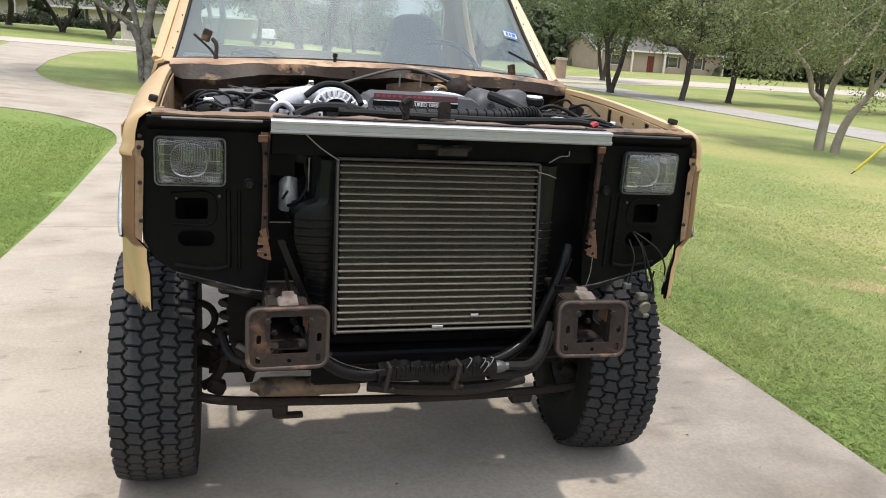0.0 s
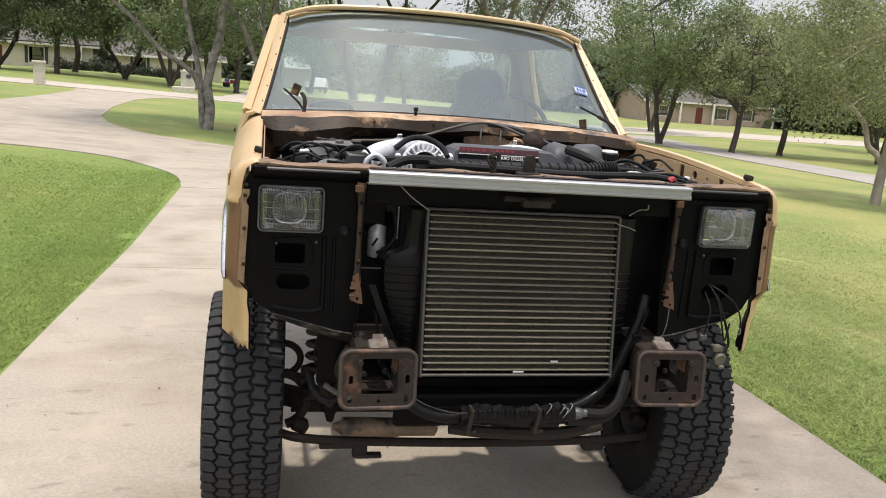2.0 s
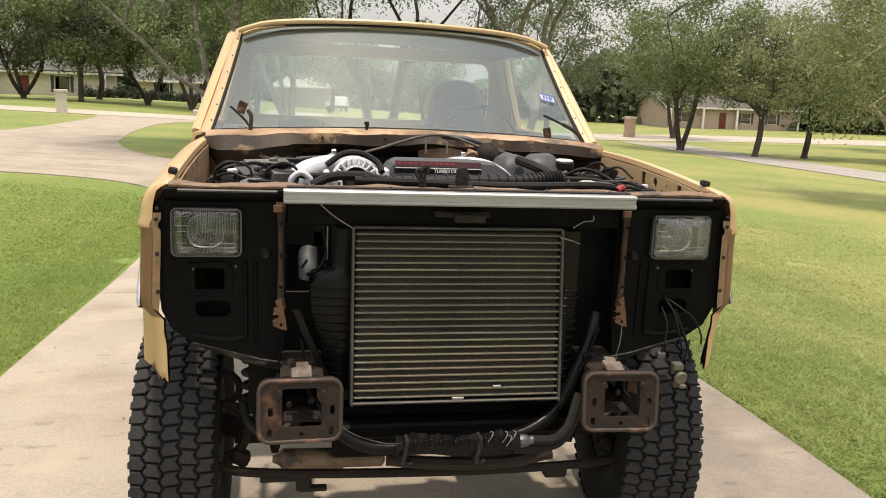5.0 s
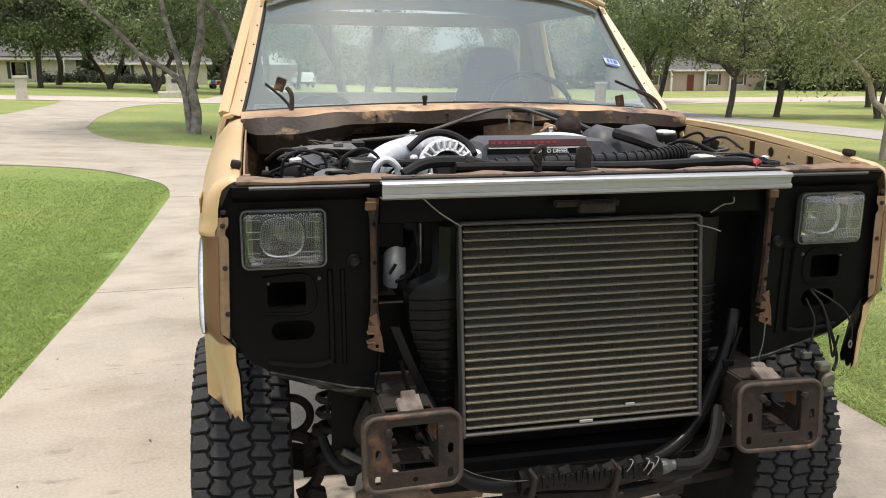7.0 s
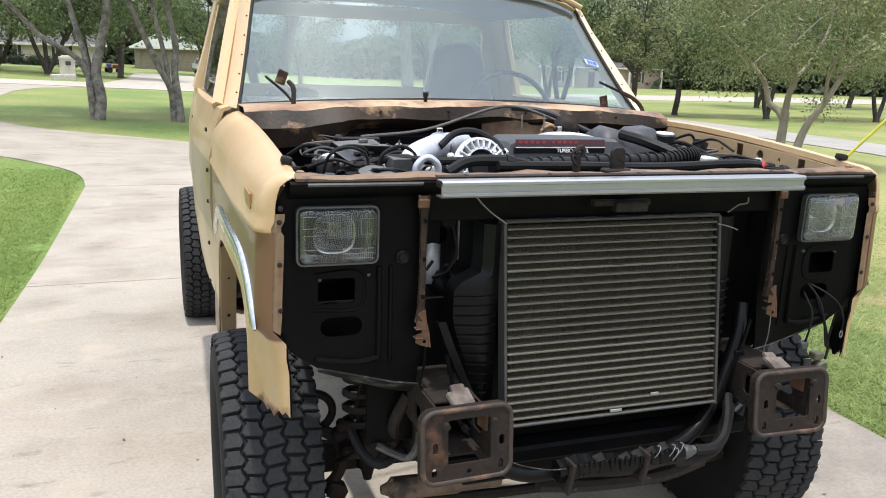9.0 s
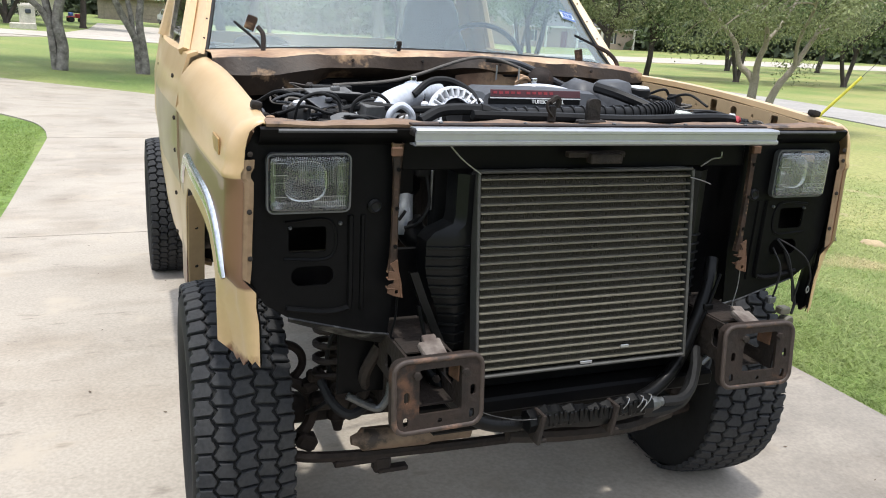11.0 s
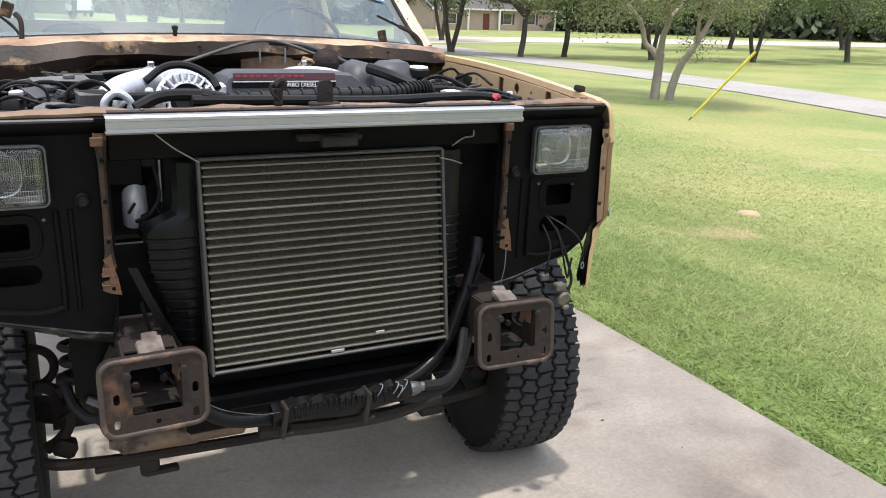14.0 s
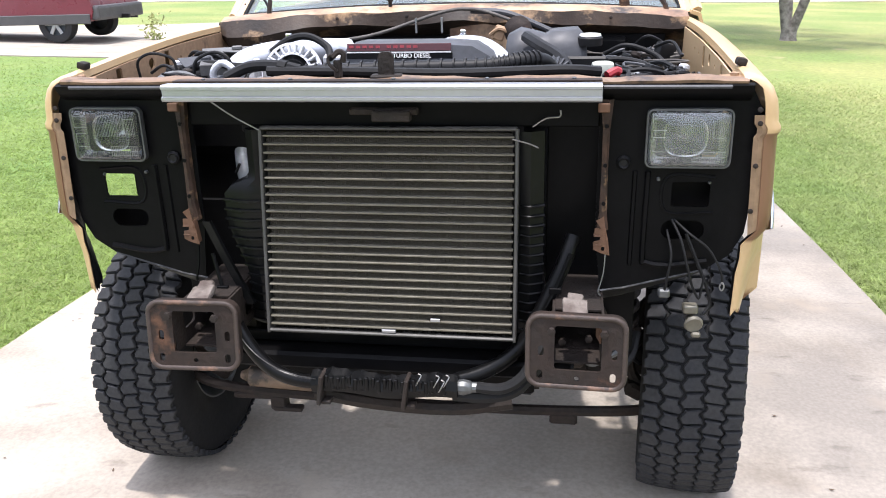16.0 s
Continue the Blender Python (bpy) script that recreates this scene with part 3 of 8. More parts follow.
def fender(s):
    foot = [(0.05, 0.752), (0.062, 0.740), (0.078, 0.756), (0.095, 0.742), (0.110, 0.756), (0.120, 0.785), (0.124, 0.85), (0.127, 0.905), (0.138, 0.950), (0.160, 0.985), (0.20, 1.022), (0.28, 1.042), (0.40, 1.052), (0.55, 1.050), (0.68, 1.030), (0.77, 0.985), (0.83, 0.92), (0.88, 0.80), (0.91, 0.68), (1.00, 0.62), (1.14, 0.62)]

    def section(y, lo):
        top = 1.318 + 0.050 * math.sin(min(1, y / 0.9) * math.pi / 2)
        f = flank(y, 1.2)
        sec = [(0.792, top - 0.020), (0.794, top - 0.003), (0.804, top + 0.001), (0.822, top - 0.003), (0.844, top - 0.013), (0.862, top - 0.032), (0.873 + 0.6 * (f - 0.879), top - 0.060), (f - 0.002, top - 0.090), (f - 0.001, 1.215), (f + 0.006, 1.203), (f + 0.006, 1.193), (f, 1.184)]
        for k in range(1, 13):
            z = 1.184 + (max(lo, 0.62) - 1.184) * k / 12
            sec.append((flank(y, z), z))
        return sec

    rows, skin = [], []
    for y, zf in foot:
        sec = section(y, zf)
        rows.append([(s * x, y, z) for x, z in sec])
        skin.append([(s * (x - 0.006), y, z + 0.002) for x, z in sec[8:]])
    # the nose: the front edge rolled inwards, then a flat flange that faces forwards
    nose, flat = [], []
    jag = (0.006, 0.018, 0.010, 0.020, 0.004, -0.008, -0.022)
    for i, a in enumerate((12, 30, 50, 70, 90, 90, 90)):
        sec = section(0.05, 0.750 + jag[i])
        line = []
        for k, (x, z) in enumerate(sec):
            p, q = sec[max(0, k - 1)], sec[min(len(sec) - 1, k + 1)]
            t = Vector((q[0] - p[0], q[1] - p[1])).normalized()
            nx, nz = -t.y, t.x
            if k < 2:
                nx, nz = 0.0, 1.0
            elif k > 6:
                nx, nz = 1.0, 0.0
            d = 0.036 * (1 - math.cos(radians(a))) + (0.011 * (i - 4) if i > 4 else 0)
            d *= 0.35 + 0.65 * min(1, abs(nx)) ** 2
            yy = 0.05 - 0.042 * math.sin(radians(a)) + (0.003 if i == 6 else 0)
            low = S((0.972 - z) / 0.045)
            x2 = flank(0.05 * (1 - min(1, i / 4)), z)
            line.append((s * ((x - nx * d) * (1 - low) + x2 * low), yy, z - nz * d * (1 - low)))
        if i < 5:
            nose.append(line)
        if i > 3:
            flat.append([(x, y + (0.003 if i == 4 else 0), z) for x, y, z in line[7:18]])
    bm = loft(bmesh.new(), nose[::-1] + rows, thick=0.003)
    f = P("fender", bm, M_FENDER, "front fender in faded cream with a brown band", smooth=50)
    P("foot_lining", loft(bmesh.new(), [[(x - s * 0.005, y + 0.005, z + 0.001) for x, y, z in l[16:]] for l in nose[::-1] + rows[:5]], thick=0.001), M_BLACK, "black inside of the torn foot", f, 50)
    P("inner_skin", loft(bmesh.new(), skin, thick=0.002), M_BLACK, "black inside of the fender", f, 50)
    P("flange", loft(bmesh.new(), flat, thick=0.003), M_FLANGE, "stained cream front flange with rusty bolt holes", f, 0)
    for z in (1.245, 1.215, 1.12, 1.015):
        bm = lathe(bmesh.new(), [(0.006, 0), (0.006, 0.002), (0.003, 0.003), (0.0005, 0.003)], axis((s * (0.833 + 0.002 * math.sin(z * 90)), 0.008, z), (0, -1, 0)), 8)
        P("bolt_hole", bm, M_DARKRUST, "", f)
    # cream return flange on the trailing edge of the arch, with bolt holes
    rows = []
    for y, z in ((0.77, 0.985), (0.83, 0.92), (0.88, 0.80), (0.91, 0.68), (0.925, 0.62)):
        x = flank(y, z)
        rows.append([(s * (x - 0.004), y - 0.002, z), (s * (x - 0.02), y + 0.008, z), (s * (x - 0.055), y + 0.02, z)])
    P("rear_flange", loft(bmesh.new(), rows, thick=0.003), M_CREAM, "cream return flange of the arch", f, 50)
    for y, z in ((0.862, 0.86), (0.905, 0.72)):
        P("bolt_hole", lathe(bmesh.new(), [(0.006, 0), (0.005, 0.003), (0.0005, 0.003)], axis((s * (flank(y, z) - 0.03), y + 0.004, z), (0, -1, 0.3)), 8), M_DARKRUST, "", f)
    # bright trim round the arch
    bm = bmesh.new()
    rows = []
    for k in range(34):
        a = radians(150 - 112 * k / 33)
        c, q = math.cos(a), math.sin(a)
        y, z = 0.505 + 0.50 * math.copysign(abs(c) ** 0.5, c), 0.62 + 0.485 * abs(q) ** 0.5
        n = Vector((4 * ((y - 0.505) / 0.5) ** 3 / 0.5, 4 * ((z - 0.62) / 0.485) ** 3 / 0.485)).normalized()
        sec = []
        for w, o in ((-0.019, 0.001), (-0.017, 0.007), (0.0, 0.010), (0.016, 0.007), (0.019, 0.000)):
            yy, zz = max(0.012, y + n.x * w), z + n.y * w
            sec.append((s * (flank(yy, zz) + o), yy, zz))
        rows.append(sec)
    loft(bm, rows, thick=0.002)
    P("arch_trim", bm, M_CHROME, "dull chrome trim round the wheel opening", f, 60)
    if s < 0:
        bm = box(bmesh.new(), (s * (flank(0.155, 1.245) - 0.002), 0.155, 1.245), (0.004, 0.105, 0.036), 0.0015)
        P("side_marker", bm, M_MARKER, "faded amber side marker", f)
    # inner apron under the fender's lip, with holes
    out2 = [(0.05, 1.300), (0.30, 1.322), (0.60, 1.338), (0.95, 1.346), (0.98, 1.20), (0.05, 1.20)]
    ap = [rrect(0.245, 1.283, 0.03, 0.056, 0.005, 2), ring(0.43, 1.302, 0.016), rrect(0.53, 1.300, 0.032, 0.056, 0.004, 2), ring(0.34, 1.297, 0.006, 8), ring(0.30, 1.25, 0.005, 8), ring(0.36, 1.25, 0.005, 8), ring(0.33, 1.245, 0.004, 8), ring(0.62, 1.30, 0.005, 8), ring(0.70, 1.305, 0.005, 8), ring(0.18, 1.29, 0.006, 8)]
    m = Matrix(((0, 0, s, s * 0.784), (1, 0, 0, 0), (0, 1, 0, 0), (0, 0, 0, 1)))
    P("inner_apron", plate(bmesh.new(), out2, m, 0.004, ap), M_CREAM if s > 0 else M_TAN, "cream inner fender with punched holes" if s > 0 else "tan inner fender, stained and rusty", f, 0)
    bm = box(bmesh.new(), (s * 0.802, 0.112, 1.336), (0.024, 0.030, 0.018), 0.006, Matrix.Rotation(0.2, 3, "Y"), 2)
    P("rubber_bumper", bm, M_DARKRUST, "rubber bonnet stop", f)
    bm = bmesh.new()
    box(bm, (s * 0.778, 0.060, 1.309), (0.056, 0.040, 0.006), 0.002, Matrix.Rotation(0.15, 3, "Z"))
    lathe(bm, [(0.010, 0), (0.010, 0.006), (0.005, 0.008)], axis((s * 0.780, 0.06, 1.312), (0, 0, 1)), 10)
    P("corner_bracket", bm, M_TAN, "", f)


sides(fender)


# black front panels with headlights
def front_panel(s):
    out = [(0.812, 1.300), (0.49, 1.300), (0.49, 0.96), (0.505, 0.80), (0.56, 0.81), (0.745, 0.862), (0.80, 0.90), (0.828, 0.955), (0.838, 1.05), (0.838, 1.25)]
    holes = [rrect(0.686 if s > 0 else 0.704, 1.180, 0.172, 0.119, 0.012, 3), rrect(0.702, 1.046, 0.086, 0.060, 0.008, 2), rrect(0.690, 0.960, 0.098, 0.046, 0.022, 4)]
    fl = [(s * x, z) for x, z in out]
    hl = [[(s * x, z) for x, z in h] for h in holes]
    p = P("front_panel", plate(bmesh.new(), fl, front(0.030), 0.006, hl), M_BLACK, "black painted headlight panel", smooth=0)
    bm = bmesh.new()
    tube(bm, [(s * 0.604, 0.028, 1.10), (s * 0.602, 0.026, 0.90), (s * 0.61, 0.026, 0.878), (s * 0.66, 0.026, 0.872), (s * 0.75, 0.028, 0.885)], 0.007, 6)
    tube(bm, [(s * 0.575, 0.03, 1.10), (s * 0.573, 0.03, 0.87)], 0.006, 6)
    tube(bm, [(s * 0.755, 0.03, 1.088), (s * 0.65, 0.03, 1.088), (s * 0.648, 0.03, 1.005), (s * 0.755, 0.03, 1.003)], 0.004, 5)
    P("pressed_rib", bm, M_BLACK, "", p)
    # underside of the panel, bent back
    rows = [[(s * 0.50, 0.03, 0.802), (s * 0.56, 0.03, 0.812), (s * 0.745, 0.03, 0.864)], [(s * 0.50, 0.075, 0.762), (s * 0.56, 0.075, 0.776), (s * 0.735, 0.075, 0.838)], [(s * 0.50, 0.15, 0.735), (s * 0.56, 0.15, 0.752), (s * 0.70, 0.15, 0.822)]]
    P("lower_lip", loft(bmesh.new(), rows, thick=0.004), M_LIP, "scraped lower lip", p)
    for x, z, r in ((0.742, 1.075, .004), (0.628, 1.082, .005), (0.60, 1.27, .004), (0.765, 1.282, .005), (0.70, 1.272, .003)):
        bm = lathe(bmesh.new(), [(r, 0), (r, 0.004), (r * 0.6, 0.007), (0.0005, 0.007)], axis((s * x, 0.030, z), (0, -1, 0)), 8)
        P("bolt_head", bm, M_STRAP_DARK, "", p)
    bm = lathe(bmesh.new(), [(0.016, 0), (0.017, 0.006), (0.012, 0.012), (0.008, 0.008), (0.0005, 0.008)], axis((s * 0.548, 0.030, 1.12), (0, -1, 0)), 14)
    P("grommet", bm, M_PLASTIC, "", p)
    # Black sheets added behind the slots, to make them look dark.
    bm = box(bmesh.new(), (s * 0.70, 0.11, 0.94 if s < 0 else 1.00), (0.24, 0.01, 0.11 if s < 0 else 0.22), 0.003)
    P("hole_backing", bm, M_BLACK, "", p)
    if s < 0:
        P("hole_backing", box(bmesh.new(), (-0.68, 0.20, 1.05), (0.16, 0.008, 0.16), 0.003), M_BLACK, "", p)
    # Unseen wall added so that the view through the slots stays dark.
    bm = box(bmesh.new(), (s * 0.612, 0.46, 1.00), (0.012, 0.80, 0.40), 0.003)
    P("dark_backing_wall", bm, M_BLACK, "black sheet added to darken the view through the panel", p)


def headlight(s):
    cx, cz, w, h = (0.686 if s > 0 else -0.704), 1.180, 0.187, 0.134
    h_ob = P("headlight", plate(bmesh.new(), rrect(cx, cz, w, h, 0.016), front(0.006), 0.016, [rrect(cx, cz, w - 0.008, h - 0.008, 0.012)]), M_STRAP_DARK, "rectangular sealed-beam headlight", smooth=40)
    # reflector: flat-sided pan with a round bowl in its middle
    bm = bmesh.new()
    rows = []
    o = rrect(cx, cz, w - 0.016, h - 0.016, 0.012)
    for r, d in ((1.0, 0.004), (0.93, 0.028), (0.80, 0.034)):
        rows.append([(cx + (x - cx) * r, d, cz + (z - cz) * r) for x, z in o])
    loft(bm, rows, close=True)
    pan = P("reflector", bm, M_PAN, "grey back of the lamp", h_ob, 45)
    bm = bmesh.new()
    rows = []
    for r, d in ((0.046, 0.030), (0.043, 0.031), (0.040, 0.040), (0.034, 0.060), (0.026, 0.076), (0.012, 0.086), (0.001, 0.087)):
        line = []
        for k in range(32):
            a = 2 * math.pi * k / 32
            c, q = math.cos(a), math.sin(a)
            line.append((cx - 0.004 + r * 1.06 * math.copysign(abs(c) ** 0.72, c), d, cz + r * math.copysign(abs(q) ** 0.72, q)))
        rows.append(line)
    loft(bm, rows, close=True)
    P("bowl", bm, M_REFLECT, "silvered bowl", pan, 60)
    bm = lathe(bmesh.new(), [(0.008, 0.0), (0.014, 0.028), (0.013, 0.036), (0.0005, 0.038)], axis((cx - 0.004, 0.078, cz + 0.004), (0, -1, 0)), 14)
    box(bm, (cx - 0.004, 0.034, cz + 0.022), (0.034, 0.004, 0.016), 0.002)
    P("bulb_shield", bm, M_PAN, "", h_ob)
    # lens with moulded flutes: fine ridges on the inside, as blocks of different pitch
    bm = bmesh.new()
    o = rrect(cx, cz, w - 0.010, h - 0.010, 0.012)
    rows = []
    for r, d in ((1.0, 0.008), (0.985, 0.0), (0.95, -0.004), (0.80, -0.007), (0.5, -0.010), (0.2, -0.011), (0.01, -0.011)):
        rows.append([(cx + (x - cx) * r, d, cz + (z - cz) * r) for x, z in o])
    loft(bm, rows, close=True)
    lens = P("lens", bm, M_LENS if s < 0 else M_LENSSHEEN, "clear fluted glass lens" if s < 0 else "fluted glass lens, its pale sheen put in as a film", h_ob, 60)
    lens.visible_shadow = False
    bm = bmesh.new()
    for k in range(15):
        x = cx + 0.010 + k * 0.0048
        tube(bm, [(x, -0.001, cz - 0.052), (x, -0.001, cz - 0.026)], 0.0006, 4, 1)
    for k in range(26):
        x = cx - 0.026 + k * 0.0041
        tube(bm, [(x, -0.001, cz - 0.004), (x, -0.001, cz + 0.050)], 0.00035, 4, 1)
    for k in range(3):
        tube(bm, [(cx + 0.008, -0.001, cz - 0.050 + k * 0.011), (cx + 0.079, -0.001, cz - 0.050 + k * 0.011)], 0.0006, 4, 1)
    for x0, x1, z0, z1 in ((-0.080, -0.05, 0.02, 0.046), (-0.078, -0.052, -0.028, 0.004), (0.05, 0.078, 0.004, 0.040)):
        tube(bm, [(cx + x0, -0.001, cz + z0), (cx + x1, -0.001, cz + z0)], 0.0006, 4, 1)
        tube(bm, [(cx + x0, -0.001, cz + z1), (cx + x1, -0.001, cz + z1)], 0.0006, 4, 1)
        tube(bm, [(cx + x0, -0.001, cz + z0), (cx + x0, -0.001, cz + z1)], 0.0006, 4, 1)
    f = tagged(P("flutes", bm, M_LENSRIB, "moulded lines in the lens", h_ob), kind="stuff")
    f.visible_shadow = False
    bm = box(bmesh.new(), (cx, 0.115, cz), (w - 0.02, 0.05, h - 0.02), 0.01)
    P("bucket", bm, M_BLACK, "", h_ob)


M_STRAP_DARK = material("oxidised_lamp_ring", (0.10, 0.105, 0.105), 0.45, 0.5, other=(0.06, 0.06, 0.06), bump=0.05)
M_PAN = material("dull_lamp_back", (0.16, 0.165, 0.165), 0.26, 0.85, other=(0.04, 0.04, 0.04), scale=22, amount=0.9, bump=0.06)
M_REFLECT = material("silvered_reflector", (0.50, 0.50, 0.49), 0.20, 1.0, other=(0.14, 0.14, 0.135), scale=26, amount=1.0, bump=0.02)
M_LENSRIB = material("moulded_glass", (0.14, 0.145, 0.14), 0.25, bump=0)
sides(front_panel)
sides(headlight)

# top of the core support
bm = bmesh.new()
rows = []
for x in np.linspace(-0.80, 0.80, 41):
    w = 0.0015 * math.sin(x * 21) + 0.001 * math.sin(x * 47)
    rows.append([(x, -0.004, 1.303 + w), (x, -0.006, 1.310 + w), (x, 0.0, 1.314 + w), (x, 0.034, 1.316 + w * 2), (x, 0.046, 1.311 + w), (x, 0.050, 1.27)])
loft(bm, rows, thick=0.003)
support = P("core_support", bm, M_SUPPORT, "tan core support with worn paint and rust", smooth=30)
bm = bmesh.new()
rows = [[(x, 0.028, 1.262), (x, 0.010, 1.272), (x, -0.006, 1.290), (x, -0.010, 1.300), (x, -0.004, 1.304), (x, 0.010, 1.304)] for x in np.linspace(-0.812, 0.812, 9)]
loft(bm, rows, thick=0.003)
P("rolled_edge", bm, M_BLACK, "black rolled front edge", support)
bm = box(bmesh.new(), (0.0, 0.028, 1.245), (0.98, 0.012, 0.085), 0.003)
P("support_web", bm, M_BLACK, "black painted web", support)
# Grey rods draw the pale highlight of the rolled edge.
for x, w in ((-0.645, 0.26), (0.63, 0.27)):
    bm = tube(bmesh.new(), [(x - w / 2, -0.009, 1.2975), (x, -0.010, 1.2975), (x + w / 2, -0.009, 1.2975)], 0.0045, 6, 3)
    P("edge_sheen", bm, M_GREYPLASTIC, "grey rod in place of the highlight along the rolled edge", support)
bm = box(bmesh.new(), (0.0, -0.030, 1.316), (0.98, 0.030, 0.004), 0.001)
P("dirty_strip", bm, M_RUST, "dirty strip above the aluminium channel", support)
for x in (-0.42, -0.21, 0.03, 0.24, 0.43):
    bm = lathe(bmesh.new(), [(0.005, 0), (0.005, 0.003), (0.0005, 0.005)], axis((x, -0.030, 1.318), (0, -0.1, 1)), 8)
    P("bolt_head", bm, M_STRAP_DARK, "", support)
bm = bmesh.new()
box(bm, (0.02, -0.02, 1.235), (0.09, 0.03, 0.025), 0.003)
box(bm, (0.0, -0.01, 1.243), (0.16, 0.02, 0.014), 0.002)
P("latch_bracket", bm, M_DARKRUST, "greasy latch bracket", support)

# bare aluminium channel across the front
bm = bmesh.new()
prof = [(-0.050, 1.276), (-0.088, 1.277), (-0.092, 1.281), (-0.092, 1.287), (-0.086, 1.289), (-0.086, 1.303), (-0.092, 1.305), (-0.092, 1.311), (-0.087, 1.315), (-0.050, 1.314)]
loft(bm, [[(x, y, z) for y, z in prof] for x in np.linspace(-0.498, 0.489, 9)], thick=0.003)
P("aluminium_channel", bm, M_ALU, "bare aluminium channel bolted across the front", smooth=25)
for x in (-0.47, 0.0, 0.46):
    P("channel_bracket", box(bmesh.new(), (x, -0.03, 1.296), (0.03, 0.07, 0.012), 0.002), M_DARKRUST)


M_RAIL = material("dark_dusty_metal", (0.07, 0.068, 0.062), 0.55, 0.3, other=(0.04, 0.038, 0.035), bump=0.08)


# radiator: leaning frame, dark fins, pale tubes
def lean(x, z, d=0.0):
    return (x, -0.066 + 0.069 * (z - 0.706) / 0.493 + d, z)


TILTX = Matrix.Rotation(-math.atan(0.069 / 0.493), 3, "X")
W = 0.306
M_TANK = material("black_moulded_nylon", (0.004, 0.0042, 0.0046), 0.32, spec=0.17, other=(0.008, 0.008, 0.008), scale=8, bump=0.05)
bm = box(bmesh.new(), lean(0, 0.951, 0.0215), (2 * W - 0.02, 0.030, 0.482), 0.002, TILTX)
radiator = P("radiator", bm, M_FIN, "aluminium cooler with pale tubes and dusty fins", smooth=0)
bm = bmesh.new()
rod = []
for k in range(24):
    z = 0.712 + (k + 0.5) * 0.481 / 24
    rod.append(lean(0, z, 0.0))
bar_mesh = box(bmesh.new(), (0, 0, 0), (2 * W - 0.012, 0.012, 0.0046), 0.0008)
first = part("tube", bar_mesh, M_TUBE, radiator)
first.location = rod[0]
for q in rod[1:]:
    o = new("tube", first.data)
    o.parent, o.location = radiator, q
# zigzag fins between the tubes
bm = bmesh.new()
for k in range(25):
    z0 = 0.712 + (k - 0.5) * 0.481 / 24 + 0.0045
    z1 = z0 + 0.481 / 24 - 0.009
    n = 110
    for i in range(n):
        x0 = -W + 0.012 + (2 * W - 0.024) * i / n
        x1 = x0 + (2 * W - 0.024) / n * 0.5
        a, b = lean(x0, z0 if i % 2 else z1, 0.004), lean(x1, z1 if i % 2 else z0, 0.004)
        v = [bm.verts.new(p) for p in (a, b, (b[0], b[1] + 0.014, b[2]), (a[0], a[1] + 0.014, a[2]))]
        bm.faces.new(v)
tagged(P("fin_pack", bm, M_FIN, "thin folded fins", radiator, 0), kind="stuff")
def tank_width(z, s):
    """How far an end tank reaches beside the core; the one on the passenger's side is slim."""
    return 0.070 + 0.045 * S((z - 0.80) / 0.18) - 0.070 * S((z - 1.04) / 0.04) if s < 0 else 0.062


for s in (-1, 1):
    bm = box(bmesh.new(), lean(s * W, 0.948, 0.010), (0.008, 0.040, 0.506), 0.002, TILTX)
    P("side_rail", bm, M_RAIL, "dull side rail", radiator)
    # moulded tank with ribs
    bm = bmesh.new()
    rows = []
    for k in range(26):
        z = 0.69 + k * 0.0202
        wob = tank_width(z, s)
        rows.append([(s * (W + 0.006), 0.005, z), (s * (W + wob * 0.5), -0.002, z), (s * (W + wob), 0.015, z), (s * (W + wob + 0.005), 0.07, z), (s * (W + 0.01), 0.08, z)])
    loft(bm, rows)
    tank = P("end_tank", bm, M_TANK, "ribbed black plastic tank")
    for k in range(14):
        z = 0.70 + k * 0.0245
        wob = tank_width(z, s) + 0.002
        bm = tube(bmesh.new(), [(s * (W + 0.008), 0.004, z), (s * (W + wob * 0.5), -0.005, z), (s * (W + wob), 0.012, z)], 0.0035, 5, 3)
        P("rib", bm, M_TANK, "", tank)
for z in (1.199, 0.704):
    P("end_rail", box(bmesh.new(), lean(0, z, 0.012), (2 * W, 0.045, 0.008), 0.003, TILTX), M_RAIL, "", radiator)
for x, z, w in ((0.0, 0.716, 0.035), (0.115, 0.748, 0.024)):
    bm = box(bmesh.new(), lean(x, z, -0.008), (w, 0.004, 0.008), 0.001)
    P("bent_fin", bm, M_ALU, "bright bent fin", radiator)
for r, pts in ((0.0018, [(-0.305, -0.012, 1.198), (-0.36, -0.03, 1.235), (-0.405, -0.05, 1.275)]), (0.0016, [(0.295, -0.01, 1.18), (0.33, -0.015, 1.172), (0.355, -0.02, 1.163)]),
               (0.002, [(0.34, 0.01, 1.205), (0.37, 0.005, 1.225), (0.40, 0.01, 1.228), (0.402, 0.01, 1.243)])):
    P("wire_tie", tube(bmesh.new(), pts, r, 5), M_STRAP, "thin steel tie wire")
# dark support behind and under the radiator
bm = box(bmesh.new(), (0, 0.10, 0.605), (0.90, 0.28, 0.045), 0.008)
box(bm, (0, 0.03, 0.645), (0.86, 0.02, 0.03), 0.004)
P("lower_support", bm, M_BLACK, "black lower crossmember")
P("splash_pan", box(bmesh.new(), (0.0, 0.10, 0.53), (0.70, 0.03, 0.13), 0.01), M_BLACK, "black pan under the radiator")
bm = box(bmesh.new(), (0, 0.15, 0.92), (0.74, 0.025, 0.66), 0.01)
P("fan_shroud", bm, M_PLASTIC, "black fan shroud")
